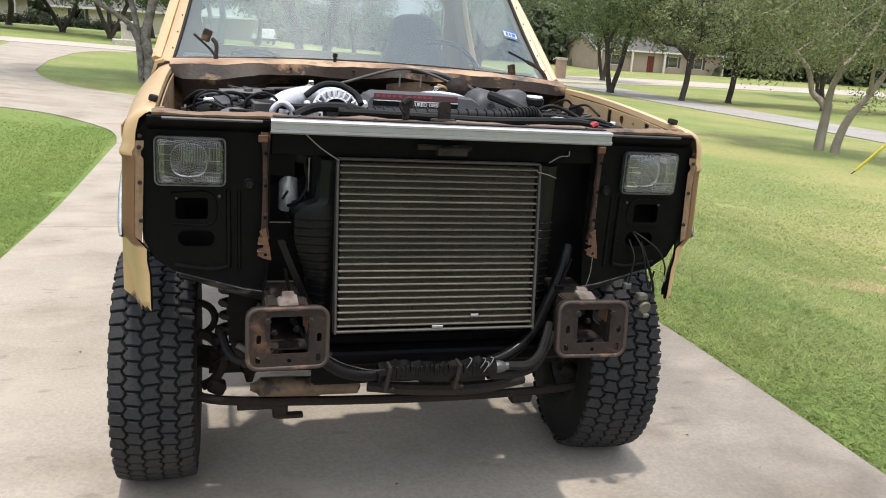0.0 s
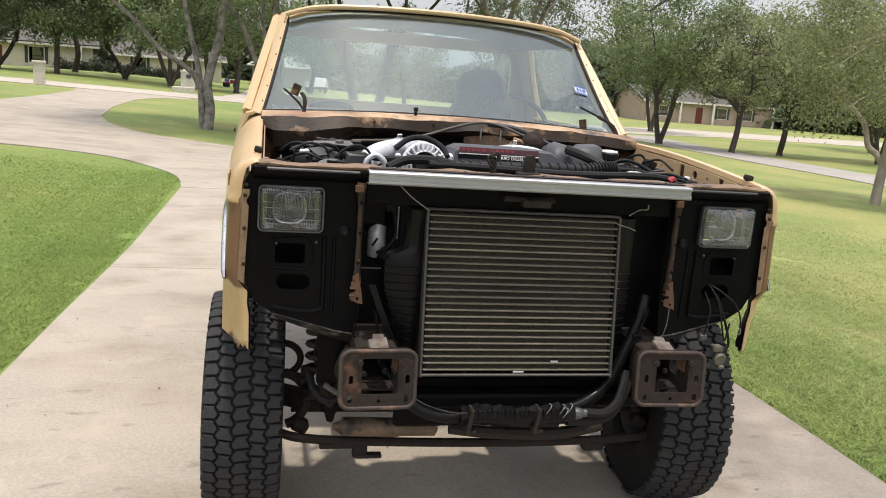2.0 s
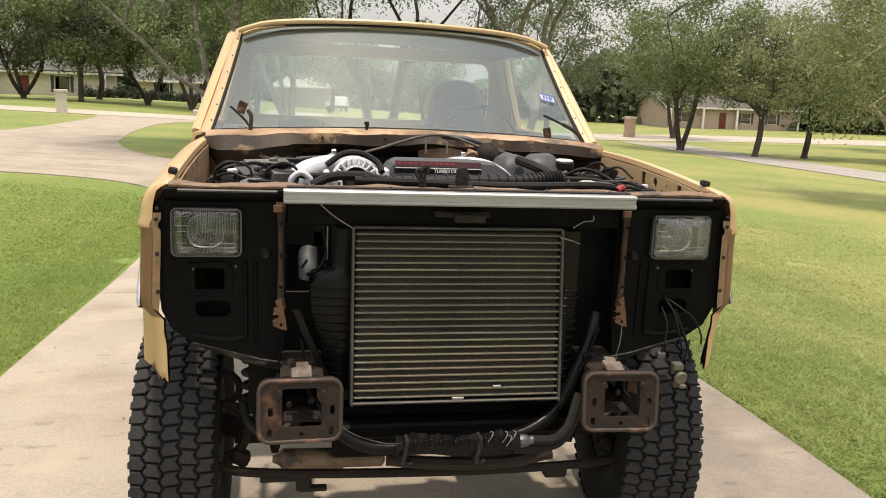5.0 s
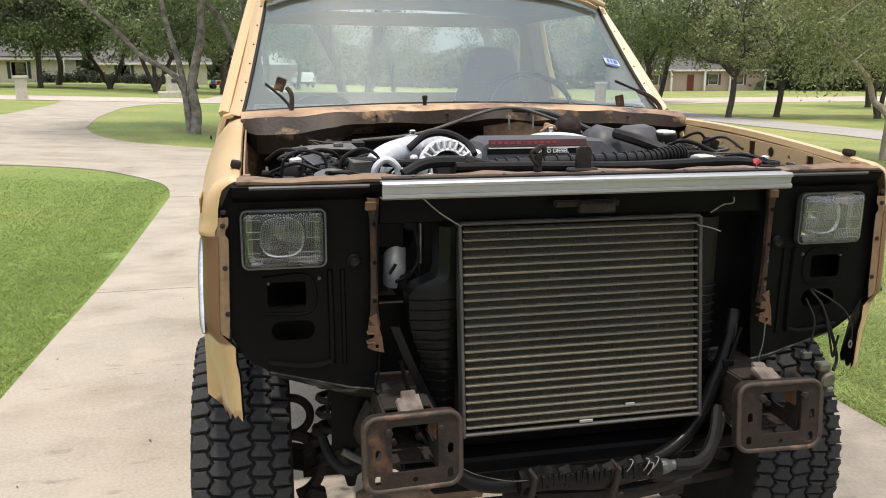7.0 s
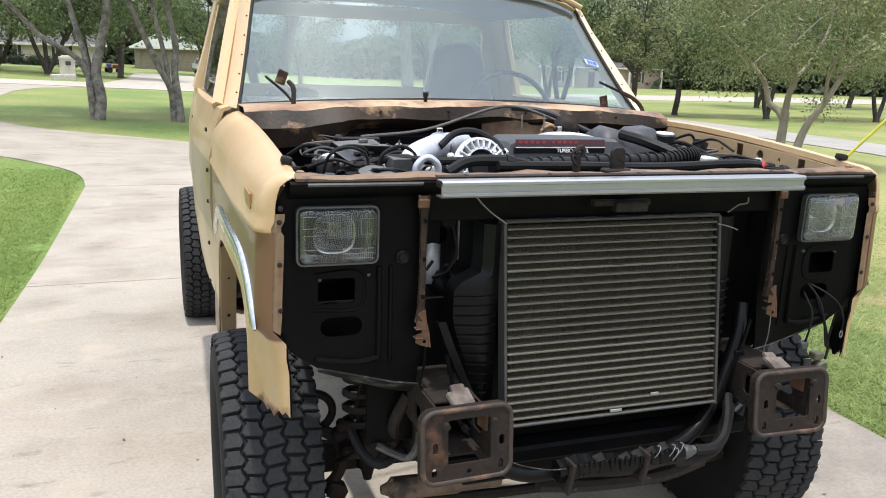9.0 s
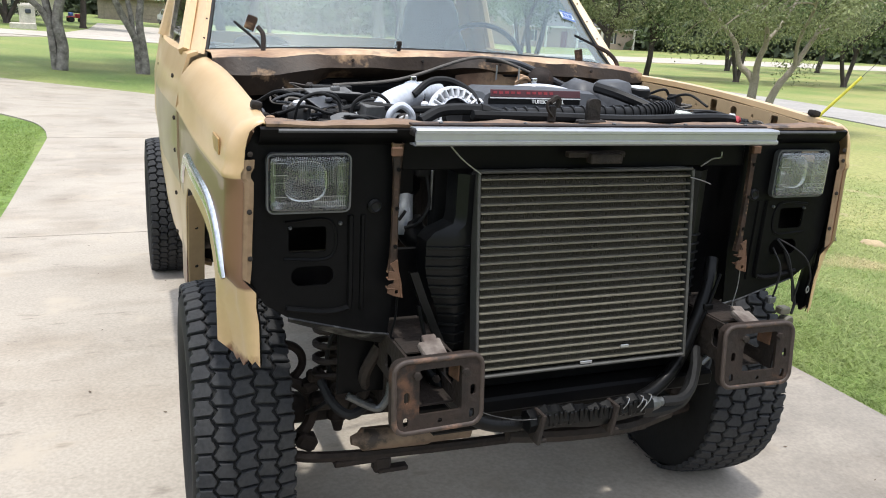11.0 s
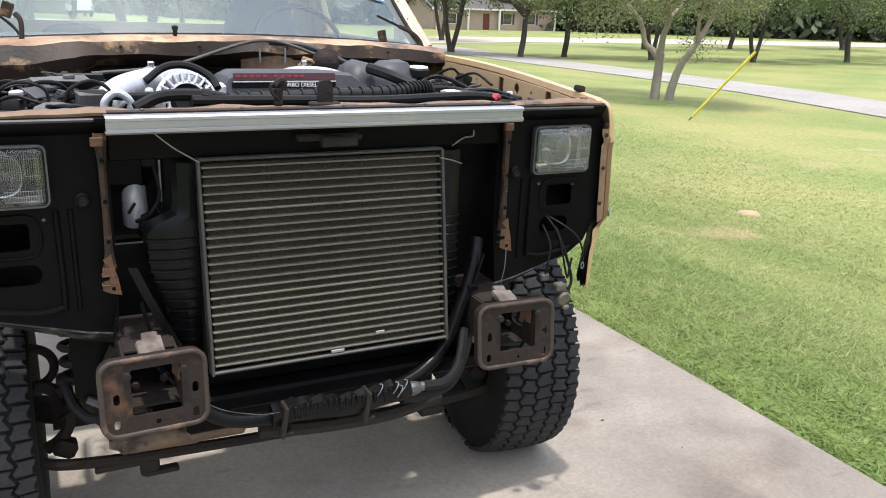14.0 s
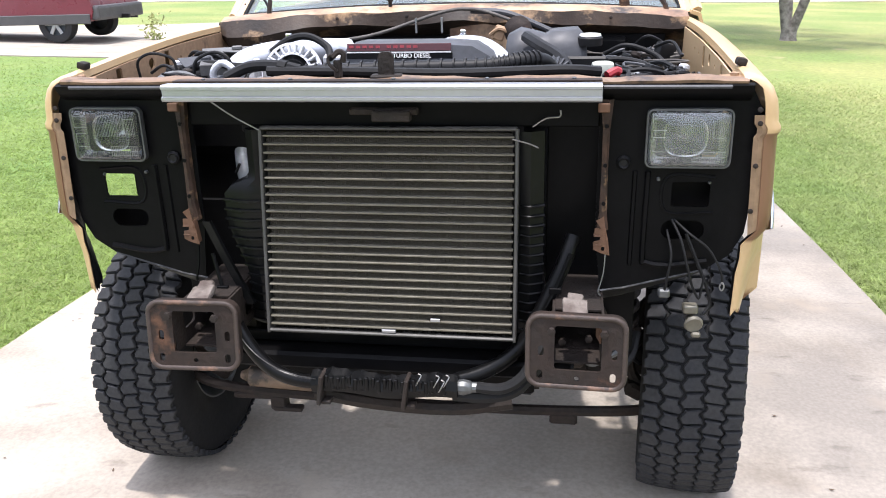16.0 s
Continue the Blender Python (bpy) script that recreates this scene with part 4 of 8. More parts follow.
# Added sheets that keep the gaps beside the radiator dark.
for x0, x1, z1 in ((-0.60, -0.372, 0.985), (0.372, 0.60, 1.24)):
    P("side_gap_backing", box(bmesh.new(), ((x0 + x1) / 2, 0.135, (0.60 + z1) / 2), (x1 - x0, 0.012, z1 - 0.60), 0.003), M_BLACK, "black sheet added behind the gap beside the radiator")


M_POST = material("dark_rusty_post", (0.020, 0.014, 0.011), 0.7, spec=0.25, other=(0.060, 0.034, 0.022), scale=16, amount=0.9, spots=(0.20, 0.125, 0.07), spot_scale=14, spot_level=0.585, bump=0.3)
M_CLIP = material("orange_rust", (0.115, 0.055, 0.027), 0.8, other=(0.05, 0.03, 0.020), scale=30, bump=0.3)


def post(s):
    x = s * 0.505
    rows = []
    for z, w in ((1.268, 0.014), (1.20, 0.008), (1.10, 0.007), (1.00, 0.009), (0.965, 0.014)):
        rows.append([(x - w, 0.012, z), (x - w, 0.0, z), (x + w * 0.3, -0.004, z), (x + w, 0.004, z), (x + w, 0.022, z)])
    p = P("grille_post", loft(bmesh.new(), rows, thick=0.003), M_POST, "dark upright post with rust and chipped tan paint", smooth=0)
    bm = bmesh.new()
    shape = [(-0.016, 0.048), (0.002, 0.058), (0.006, 0.030), (0.013, 0.004), (0.018, -0.036), (-0.004, -0.030), (-0.020, -0.022), (-0.019, -0.002), (-0.006, 0.001), (-0.004, 0.010), (-0.019, 0.012), (-0.018, 0.030), (-0.004, 0.030)]
    plate(bm, [(x + u, 0.945 + v) for u, v in shape], front(-0.020), 0.003, [rrect(x + 0.002, 0.925, 0.008, 0.010, 0.002, 1)])
    box(bm, (x + 0.010, -0.008, 0.94), (0.003, 0.026, 0.06), 0.001, Matrix.Rotation(-0.12, 3, "Y"))
    box(bm, (x - 0.012, -0.012, 0.956), (0.016, 0.020, 0.003), 0.0008)
    box(bm, (x - 0.012, -0.012, 0.934), (0.018, 0.020, 0.003), 0.0008)
    P("clip", bm, M_CLIP, "rusty spring clip", p)
    bm = box(bmesh.new(), (x - 0.008, -0.012, 1.252), (0.026, 0.010, 0.020), 0.002)
    P("clip", bm, M_CLIP, "", p)
    for z in (1.21, 1.12, 1.03):
        bm = lathe(bmesh.new(), [(0.005, 0), (0.005, 0.003), (0.0005, 0.003)], axis((x, -0.003, z), (0, -1, 0)), 8)
        P("screw", bm, M_BLACK, "", p)
    bm = bmesh.new()
    tube(bm, [(x + 0.01, -0.005, 0.92), (x + 0.006, -0.01, 0.86), (x - 0.004, -0.012, 0.815), (x + 0.002, -0.014, 0.805)], 0.0016 if s > 0 else 0.003, 5)
    P("hanging_wire", bm, M_STRAP if s > 0 else M_BLACK, "", p)


sides(post)
bm = loft(bmesh.new(), [[(x - 0.012, -0.012, z), (x - 0.010, -0.022, z), (x + 0.010, -0.022, z), (x + 0.012, -0.012, z)] for x, z in ((-0.462, 0.97), (-0.435, 0.90), (-0.400, 0.82), (-0.368, 0.752))], thick=0.003)
P("brace", bm, M_TANK, "black diagonal brace beside the radiator", smooth=20)


# frame horns and bumper plates
M_RIM = material("scraped_rusty_rim", (0.046, 0.033, 0.027), 0.6, spec=0.35, other=(0.034, 0.024, 0.019), scale=14, spots=(0.13, 0.075, 0.05), spot_scale=12, spot_level=0.6, bump=0.25)
M_DUSTY = material("dusty_pale_rust", (0.17, 0.145, 0.125), 0.9, other=(0.06, 0.042, 0.034), scale=22, amount=0.9, bump=0.3)


def horn(s):
    cx, y, z0, z1 = s * 0.450, -0.190, 0.652, 0.825
    cz = (z0 + z1) / 2
    tilt = Matrix.Translation((cx, y, cz)) @ Matrix.Rotation(radians(-6), 4, "X") @ Matrix.Rotation(radians(-3 * s), 4, "Z") @ FRONT
    holes = [rrect(0.004, 0.009, 0.104, 0.104, 0.006, 2), rrect(-0.078, 0.000, 0.013, 0.026, 0.006, 2), rrect(0.084, 0.000, 0.013, 0.026, 0.006, 2),
             rrect(-0.080, -0.056, 0.013, 0.022, 0.006, 2), rrect(0.082, -0.056, 0.013, 0.024, 0.006, 2), ring(0.003, -0.062, 0.006, 8)]
    h = P("bumper_plate", plate(bmesh.new(), rrect(0, 0, 0.222, 0.172, 0.030, 5), tilt, 0.008, holes), M_RUST, "rusted bumper mounting plate", smooth=0)
    bm = bmesh.new()
    o, i = rrect(0, 0, 0.222, 0.172, 0.030, 5), rrect(0, 0, 0.214, 0.164, 0.027, 5)
    loft(bm, [[tilt @ Vector((*p, d)) for p in o] for d in (0.002, 0.026)], close=True, thick=0.005)
    P("flange", bm, M_RUST, "folded rim", h, 40)
    e = [tilt @ Vector((*p, 0.002)) for p in rrect(0, 0, 0.214, 0.164, 0.028, 5)]
    P("rounded_rim", tube(bmesh.new(), e + [e[0]], 0.0065, 7, 1), M_RIM, "scraped rounded rim", h, 60)
    e = [tilt @ Vector((*p, 0.003)) for p in rrect(0.004, 0.009, 0.110, 0.110, 0.008, 3)]
    P("hole_rim", tube(bmesh.new(), e + [e[0]], 0.003, 6, 1), M_DARKRUST, "", h, 60)
    bm = bmesh.new()
    for dx in (-0.052, 0.060):
        out2 = [(0.01, -0.05), (0.46, -0.05), (0.46, 0.06), (0.01, 0.06)]
        rm = Matrix(((0, 0, 1, cx + dx - 0.003), (1, 0, 0, y), (0, 1, 0, cz), (0, 0, 0, 1)))
        plate(bm, out2, rm, 0.006, [rrect(0.09, 0.012, 0.06, 0.05, 0.012, 3), rrect(0.20, -0.005, 0.05, 0.04, 0.012, 3), ring(0.30, 0.015, 0.016)])
    box(bm, (cx + 0.004, y + 0.28, cz + 0.060), (0.106, 0.36, 0.006), 0.001)
    box(bm, (cx + 0.004, y + 0.20, cz - 0.050), (0.106, 0.30, 0.006), 0.001)
    P("frame_rail", bm, M_DARKRUST, "boxed end of the frame rail", h)
    bm = bmesh.new()
    box(bm, (cx - s * 0.004, y + 0.055, cz + 0.078), (0.056, 0.075, 0.018), 0.008, Matrix.Rotation(radians(16), 3, "X"), 2)
    box(bm, (cx - s * 0.004, y + 0.085, cz + 0.090), (0.036, 0.045, 0.014), 0.006, Matrix.Rotation(radians(24), 3, "X"), 2)
    for v in bm.verts:
        v.co += Vector((noise.noise(v.co * 40), noise.noise(v.co * 40 + Vector((5, 0, 0))), noise.noise(v.co * 40 + Vector((0, 5, 0))))) * 0.006
    P("frame_cap", bm, M_DUSTY, "pale dusty lump of dirt and rust", h)
    P("inner_gusset", box(bmesh.new(), (cx + 0.050, y + 0.04, cz + 0.035), (0.004, 0.04, 0.040), 0.001, Matrix.Rotation(0.2, 3, "Z")), M_CLIP, "orange rusty gusset", h)
    for k, (dx, dz) in enumerate(((-0.055, 0.052), (0.06, 0.05), (-0.03, -0.02), (0.03, -0.01))):
        bm = lathe(bmesh.new(), [(0.009, 0), (0.009, 0.010), (0.0005, 0.011)], axis((cx + dx, y - 0.0 + (0 if k < 2 else 0.10), cz + dz), (0, -1, 0)), 6)
        P("bolt_head", bm, M_DARKRUST, "", h)
    bm = bmesh.new()
    box(bm, (s * 0.44, 2.55, 0.62), (0.075, 4.9, 0.15), 0.008)
    P("chassis_rail", bm, M_DARKRUST, "", None)


sides(horn)

# pipes across the nose
M_PIPE = material("glossy_black_pipe", (0.004, 0.004, 0.0042), 0.30, spec=0.14, other=(0.009, 0.009, 0.009), scale=12, bump=0.05)
bm = bmesh.new()
tube(bm, [(-0.425, -0.02, 0.735), (-0.392, -0.05, 0.69), (-0.340, -0.07, 0.625), (-0.270, -0.085, 0.585), (-0.16, -0.09, 0.575), (0.05, -0.09, 0.582), (0.18, -0.085, 0.602), (0.27, -0.06, 0.635), (0.33, -0.035, 0.69), (0.375, -0.02, 0.78), (0.415, 0.0, 0.87), (0.44, 0.03, 0.94)], 0.0185, 12)
P("cross_pipe", bm, M_PIPE, "black pipe bent under the radiator")
for s, pts in ((-1, [(-0.45, -0.03, 0.89), (-0.43, -0.04, 0.80), (-0.40, -0.05, 0.70)]), (1, [(0.435, -0.02, 0.91), (0.40, -0.03, 0.82), (0.37, -0.035, 0.76)])):
    bm = tube(bmesh.new(), pts, 0.005, 6)
    box(bm, pts[1], (0.03, 0.012, 0.016), 0.002)
    P("bracing_strap", bm, M_BLACK, "thin black brace")
bm = bmesh.new()
rows = []
for k in range(30):
    x = -0.185 + 0.36 * k / 29
    w = 0.004 * math.sin(k * 2.1) + 0.003 * math.sin(k * 5.3)
    z = 0.600 + 0.006 * math.sin(k * 0.3)
    rows.append([(x, -0.095, z - 0.028), (x, -0.140, z - 0.026), (x, -0.147, z - 0.004), (x, -0.140, z + 0.018 + w), (x, -0.118, z + 0.026 + w), (x, -0.095, z + 0.014)])
loft(bm, rows, close=True)
bm.faces.new(list(bm.verts)[:6])
bm.faces.new(list(bm.verts)[-6:])
loom = P("cooler_line", bm, M_TANK, "black wrapped tube on a bracket")
bm = bmesh.new()
for k in range(22):
    x = -0.16 + 0.0145 * k
    box(bm, (x, -0.143 + 0.002 * math.sin(k * 3), 0.606 + 0.003 * math.sin(k * 1.7)), (0.009, 0.009, 0.034), 0.002, Matrix.Rotation(0.10 * math.sin(k * 2.3), 3, "Y"))
tagged(P("sleeve", bm, M_PIPE, "ragged black wrapping", loom), kind="stuff")
P("guide_wire", tube(bmesh.new(), [(-0.40, -0.075, 0.735), (-0.36, -0.10, 0.678), (-0.30, -0.115, 0.634), (-0.22, -0.13, 0.612), (-0.17, -0.146, 0.615)], 0.0015, 5), M_LIP, "thin bright wire", loom)
for x, z in ((0.085, 0.624), (0.128, 0.622), (0.140, 0.610), (0.152, 0.624)):
    P("wire_clip", tube(bmesh.new(), [(x - 0.008, -0.150, z - 0.012), (x, -0.154, z + 0.004), (x + 0.006, -0.150, z + 0.016), (x - 0.002, -0.148, z + 0.020)], 0.0016, 5), M_STRAP, "bright wire clip", loom)
for x in (-0.16, 0.05):
    bm = bmesh.new()
    box(bm, (x, -0.135, 0.588), (0.010, 0.050, 0.080), 0.002, Matrix.Rotation(0.15, 3, "Y"))
    box(bm, (x + 0.012, -0.135, 0.552), (0.022, 0.03, 0.010), 0.002)
    P("pipe_bracket", bm, M_DARKRUST, "", loom)
bm = bmesh.new()
lathe(bm, [(0.018, 0), (0.020, 0.012), (0.016, 0.03), (0.013, 0.034), (0.013, 0.06)], axis((0.175, -0.12, 0.598), (1, 0.05, 0.02)), 10)
P("hose_clamp", bm, M_STRAP_DARK, "dull hose clamps", loom)
bm = bmesh.new()
tube(bm, [(0.22, -0.12, 0.60), (0.28, -0.12, 0.60), (0.325, -0.10, 0.62), (0.355, -0.07, 0.66), (0.38, -0.03, 0.70)], 0.014, 8)
tube(bm, [(0.16, -0.11, 0.572), (0.24, -0.10, 0.565), (0.31, -0.09, 0.58), (0.36, -0.06, 0.63), (0.39, -0.03, 0.67)], 0.017, 8)
P("hose", bm, M_HOSE, "", loom)
bm = bmesh.new()
tube(bm, [(-0.20, -0.06, 0.53), (-0.05, -0.07, 0.515), (0.15, -0.07, 0.51), (0.30, -0.05, 0.525)], 0.020, 8)
P("lower_pipe", bm, M_DARKRUST, "", loom)

# axle, steering and springs
M_DAMPER = material("dusty_tan_damper", (0.16, 0.11, 0.07), 0.6, other=(0.08, 0.055, 0.04), scale=9, spots=(0.03, 0.022, 0.016), spot_scale=12, spot_level=0.6, bump=0.1)
bm = bmesh.new()
tube(bm, [(-0.66, 0.45, 0.41), (0.66, 0.45, 0.40)], 0.045, 12, 1)
axle = P("front_axle", bm, M_DARKRUST, "greasy solid front axle")
bm = lathe(bmesh.new(), [(0.05, -0.12), (0.11, -0.10), (0.15, -0.03), (0.15, 0.04), (0.10, 0.10), (0.03, 0.12)], axis((0.20, 0.44, 0.41), (0, -1, 0)), 16)
P("differential", bm, M_DARKRUST, "", axle)
bm = bmesh.new()
tube(bm, [(-0.735, 0.31, 0.365), (-0.62, 0.27, 0.345), (-0.30, 0.25, 0.335), (0.20, 0.25, 0.325), (0.62, 0.27, 0.33), (0.72, 0.31, 0.355)], 0.016, 8)
box(bm, (-0.43, 0.26, 0.305), (0.05, 0.04, 0.05), 0.006)
box(bm, (-0.40, 0.25, 0.288), (0.09, 0.03, 0.014), 0.003)
box(bm, (-0.50, 0.26, 0.325), (0.14, 0.035, 0.02), 0.004)
box(bm, (0.43, 0.26, 0.305), (0.08, 0.04, 0.035), 0.006)
P("tie_rod", bm, M_DARKRUST, "rusty tie rod", axle)
bm = bmesh.new()
lathe(bm, [(0.012, -0.02), (0.02, 0), (0.033, 0.012), (0.034, 0.20), (0.030, 0.21), (0.028, 0.33), (0.012, 0.34)], axis((-0.51, 0.23, 0.405), (1, -0.02, -0.02)), 14)
P("steering_damper", bm, M_DAMPER, "dusty tan steering damper", axle)
bm = bmesh.new()
lathe(bm, [(0.010, -0.02), (0.02, 0), (0.030, 0.01), (0.030, 0.16), (0.014, 0.17), (0.014, 0.26)], axis((0.10, 0.20, 0.42), (1, 0.1, 0.02)), 14)
P("steering_cylinder", bm, M_DARKRUST, "", axle)


def suspension(s):
    bm = bmesh.new()
    for k in range(4):
        tube(bm, [(s * 0.44, 0.0 + 0.05 * k, 0.60 - 0.022 * k), (s * 0.44, 0.45, 0.49 - 0.016 * k), (s * 0.44, 1.0 - 0.05 * k, 0.58 - 0.022 * k)], 0.011, 6)
    box(bm, (s * 0.44, 0.45, 0.46), (0.09, 0.12, 0.10), 0.008)
    P("leaf_spring", bm, M_DARKRUST, "", axle)
    bm = bmesh.new()
    lathe(bm, [(0.012, -0.03), (0.02, 0), (0.032, 0.01), (0.032, 0.22), (0.018, 0.23), (0.012, 0.40)], axis((s * 0.525, 0.40, 0.38), (0, 0.12, 1)), 12)
    P("shock_absorber", bm, M_DARKRUST, "", axle)
    coil = [(s * 0.570 + 0.052 * math.cos(a), 0.28 + 0.052 * math.sin(a), 0.575 + 0.0068 * a) for a in np.arange(0, 2 * math.pi * 5.5, 0.45)]
    P("coil_spring", tube(bmesh.new(), coil, 0.0095, 7, 1), M_DARKRUST, "black coil spring", axle)
    bm = bmesh.new()
    tube(bm, [(s * 0.50, 0.10, 0.74), (s * 0.53, 0.12, 0.66), (s * 0.52, 0.16, 0.58), (s * 0.55, 0.20, 0.50)], 0.016, 8)
    box(bm, (s * 0.535, 0.16, 0.70), (0.07, 0.05, 0.06), 0.012, Matrix.Rotation(0.4, 3, "Y"), 2)
    box(bm, (s * 0.56, 0.22, 0.55), (0.05, 0.06, 0.07), 0.012, Matrix.Rotation(-0.3, 3, "Y"), 2)
    P("track_bar_mount", bm, M_DARKRUST, "", axle)
    P("sway_link", tube(bmesh.new(), [(s * 0.575, 0.12, 0.60), (s * 0.53, 0.11, 0.575), (s * 0.495, 0.10, 0.565), (s * 0.475, 0.09, 0.60), (s * 0.47, 0.09, 0.64)], 0.010, 8), M_STRAP_DARK, "dull grey bent rod", axle)
    bm = bmesh.new()
    lathe(bm, [(0.02, -0.03), (0.07, -0.03), (0.09, 0.0), (0.09, 0.03), (0.06, 0.05)], axis((s * 0.735, 0.50, 0.42), (s, 0, 0)), 18)
    tube(bm, [(s * 0.62, 0.46, 0.41), (s * 0.80, 0.53, 0.425)], 0.04, 8, 1)
    tube(bm, [(s * 0.70 + 0.085 * s * math.cos(radians(a)), 0.34, 0.46 + 0.095 * math.sin(radians(a))) for a in range(95, 275, 18)], 0.017, 8)
    tube(bm, [(s * 0.70 + 0.060 * s * math.cos(radians(a)), 0.36, 0.60 + 0.055 * math.sin(radians(a))) for a in range(80, 290, 20)], 0.012, 8)
    box(bm, (s * 0.635, 0.33, 0.37), (0.06, 0.06, 0.045), 0.01, Matrix.Rotation(0.5, 3, "Y"))
    box(bm, (s * 0.625, 0.33, 0.54), (0.045, 0.05, 0.035), 0.008, Matrix.Rotation(-0.4, 3, "Y"))
    box(bm, (s * 0.60, 0.30, 0.50), (0.06, 0.05, 0.04), 0.008)
    box(bm, (s * 0.615, 0.30, 0.58), (0.05, 0.04, 0.03), 0.008)
    P("steering_knuckle", bm, M_DARKRUST, "", axle)
    bm = bmesh.new()
    tube(bm, [(s * 0.52, 0.20, 0.78), (s * 0.56, 0.18, 0.70), (s * 0.55, 0.20, 0.60), (s * 0.61, 0.24, 0.52), (s * 0.64, 0.30, 0.47)], 0.007, 6)
    tube(bm, [(s * 0.50, 0.22, 0.76), (s * 0.58, 0.22, 0.745), (s * 0.60, 0.24, 0.66), (s * 0.585, 0.25, 0.60)], 0.006, 6)
    tube(bm, [(s * 0.50, 0.15, 0.56), (s * 0.56, 0.13, 0.54), (s * 0.60, 0.16, 0.56), (s * 0.62, 0.22, 0.60)], 0.013, 8)
    P("brake_hose", bm, M_HOSE, "", axle)


sides(suspension)


# wheels
def wheel(x, y, z, R, steer=0.0, slim=0.82):
    s = -1 if x < 0 else 1
    w = empty("wheel")
    w.parent = truck
    w.location, w.rotation_euler, w.scale = (x, y, z), (0, 0, radians(steer)), (slim, 1, 1)
    w["label"] = "wheel with a wide all-terrain tyre"
    mx = Matrix.Rotation(radians(90), 4, "Y")
    k = R / 0.43
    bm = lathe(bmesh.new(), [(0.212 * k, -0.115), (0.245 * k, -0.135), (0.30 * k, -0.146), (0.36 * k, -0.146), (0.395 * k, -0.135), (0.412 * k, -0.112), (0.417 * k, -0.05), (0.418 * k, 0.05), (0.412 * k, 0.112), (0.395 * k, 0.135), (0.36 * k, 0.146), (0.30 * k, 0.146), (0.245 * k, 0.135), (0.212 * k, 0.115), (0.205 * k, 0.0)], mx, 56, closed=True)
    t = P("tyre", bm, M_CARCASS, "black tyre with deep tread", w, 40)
    bm = bmesh.new()

    def block(a0, a1, poly, r0, r1):
        """One tread block: poly gives (share of the angle, offset across)."""
        lo, hi = [], []
        for u, v in poly:
            a = a0 + (a1 - a0) * (u + jig.uniform(-0.015, 0.015))
            v += jig.uniform(-0.0008, 0.0008)
            rim = 1 - 0.028 * (abs(v) / 0.135) ** 3
            lo.append(bm.verts.new((v, math.cos(a) * r0 * rim, math.sin(a) * r0 * rim)))
            hi.append(bm.verts.new((v, math.cos(a) * r1 * 0.990 * rim, math.sin(a) * r1 * 0.990 * rim)))
        mid = sum((q.co for q in hi), Vector()) / len(hi)
        top = []
        for q in hi:
            p = q.co.lerp(mid, 0.11)
            g = math.hypot(q.co.y, q.co.z) / 0.990 / math.hypot(p.y, p.z)
            top.append(bm.verts.new((p.x, p.y * g, p.z * g)))
        bm.faces.new(top)
        for i in range(len(lo)):
            j = (i + 1) % len(lo)
            bm.faces.new((lo[i], lo[j], hi[j], hi[i]))
            bm.faces.new((hi[i], hi[j], top[j], top[i]))

    n = 54
    jig = random.Random(5)
    edges = (-0.142, -0.087, -0.031, 0.029, 0.086, 0.142)

    def groove(b, u):
        """The zigzag line of a groove: b counts the grooves, u the share of a pitch."""
        u = (u + 0.37 * b) % 1.0
        zig = (abs(u - 0.5) * 4 - 1) * 0.0085
        return edges[b] + (zig if 0 < b < 5 else 0.004 * (1 if u < 0.5 else -1))

    for c in range(5):
        lag, skew = (0.0, 0.45, 0.15, 0.62, 0.30)[c], (0.0, 0.10, -0.12, 0.10, 0.0)[c]
        for i in range(n):
            a0, a1 = 2 * math.pi * (i + lag) / n, 2 * math.pi * (i + 1 + lag) / n
            cut = jig.uniform(0.90, 0.94)
            left = [(u, groove(c, u + lag) + 0.0048) for u in (0.07, 0.20, 0.32, 0.5, 0.68, cut)]
            right = [(u + skew, groove(c + 1, u + skew + lag) - 0.0048) for u in (cut, 0.80, 0.68, 0.5, 0.32, 0.07)]
            block(a0, a1, left + right, R * 0.962, R)
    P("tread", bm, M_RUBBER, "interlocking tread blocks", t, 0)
    bm = lathe(bmesh.new(), [(0.214 * k, -0.112), (0.222 * k, -0.118), (0.205 * k, -0.10), (0.19 * k, -0.02), (0.19 * k, 0.03), (0.205 * k, 0.10), (0.222 * k, 0.118), (0.212 * k, 0.118), (0.20 * k, 0.09), (0.17 * k, 0.05 * s), (0.09, 0.035 * s), (0.085, 0.02 * s), (0.18 * k, 0.03 * s), (0.185 * k, -0.03)], mx, 32, closed=True)
    r = P("rim", bm, M_STRAP_DARK, "dusty steel rim", w, 35)
    bm = lathe(bmesh.new(), [(0.09, 0.03), (0.085, 0.05), (0.055, 0.06), (0.05, 0.10), (0.02, 0.11)], Matrix.Rotation(radians(90) * s, 4, "Y"), 20)
    P("hub", bm, M_STRAP_DARK, "", w)
    for i in range(8):
        a = 2 * math.pi * i / 8
        bm = lathe(bmesh.new(), [(0.010, 0.0), (0.010, 0.025), (0.004, 0.03)], axis((s * 0.045, 0.115 * math.cos(a), 0.115 * math.sin(a)), (s, 0, 0)), 6)
        P("lug_nut", bm, M_CHROME, "", r)
    return w


wheel(-0.820, 0.50, 0.393, 0.397, -1, 0.88)
wheel(0.805, 0.50, 0.397, 0.400, -6, 0.93)
wheel(-0.82, 3.50, 0.31, 0.415)
wheel(0.82, 3.50, 0.32, 0.415)
bm = bmesh.new()
tube(bm, [(-0.72, 3.50, 0.31), (0.72, 3.50, 0.315)], 0.05, 10, 1)
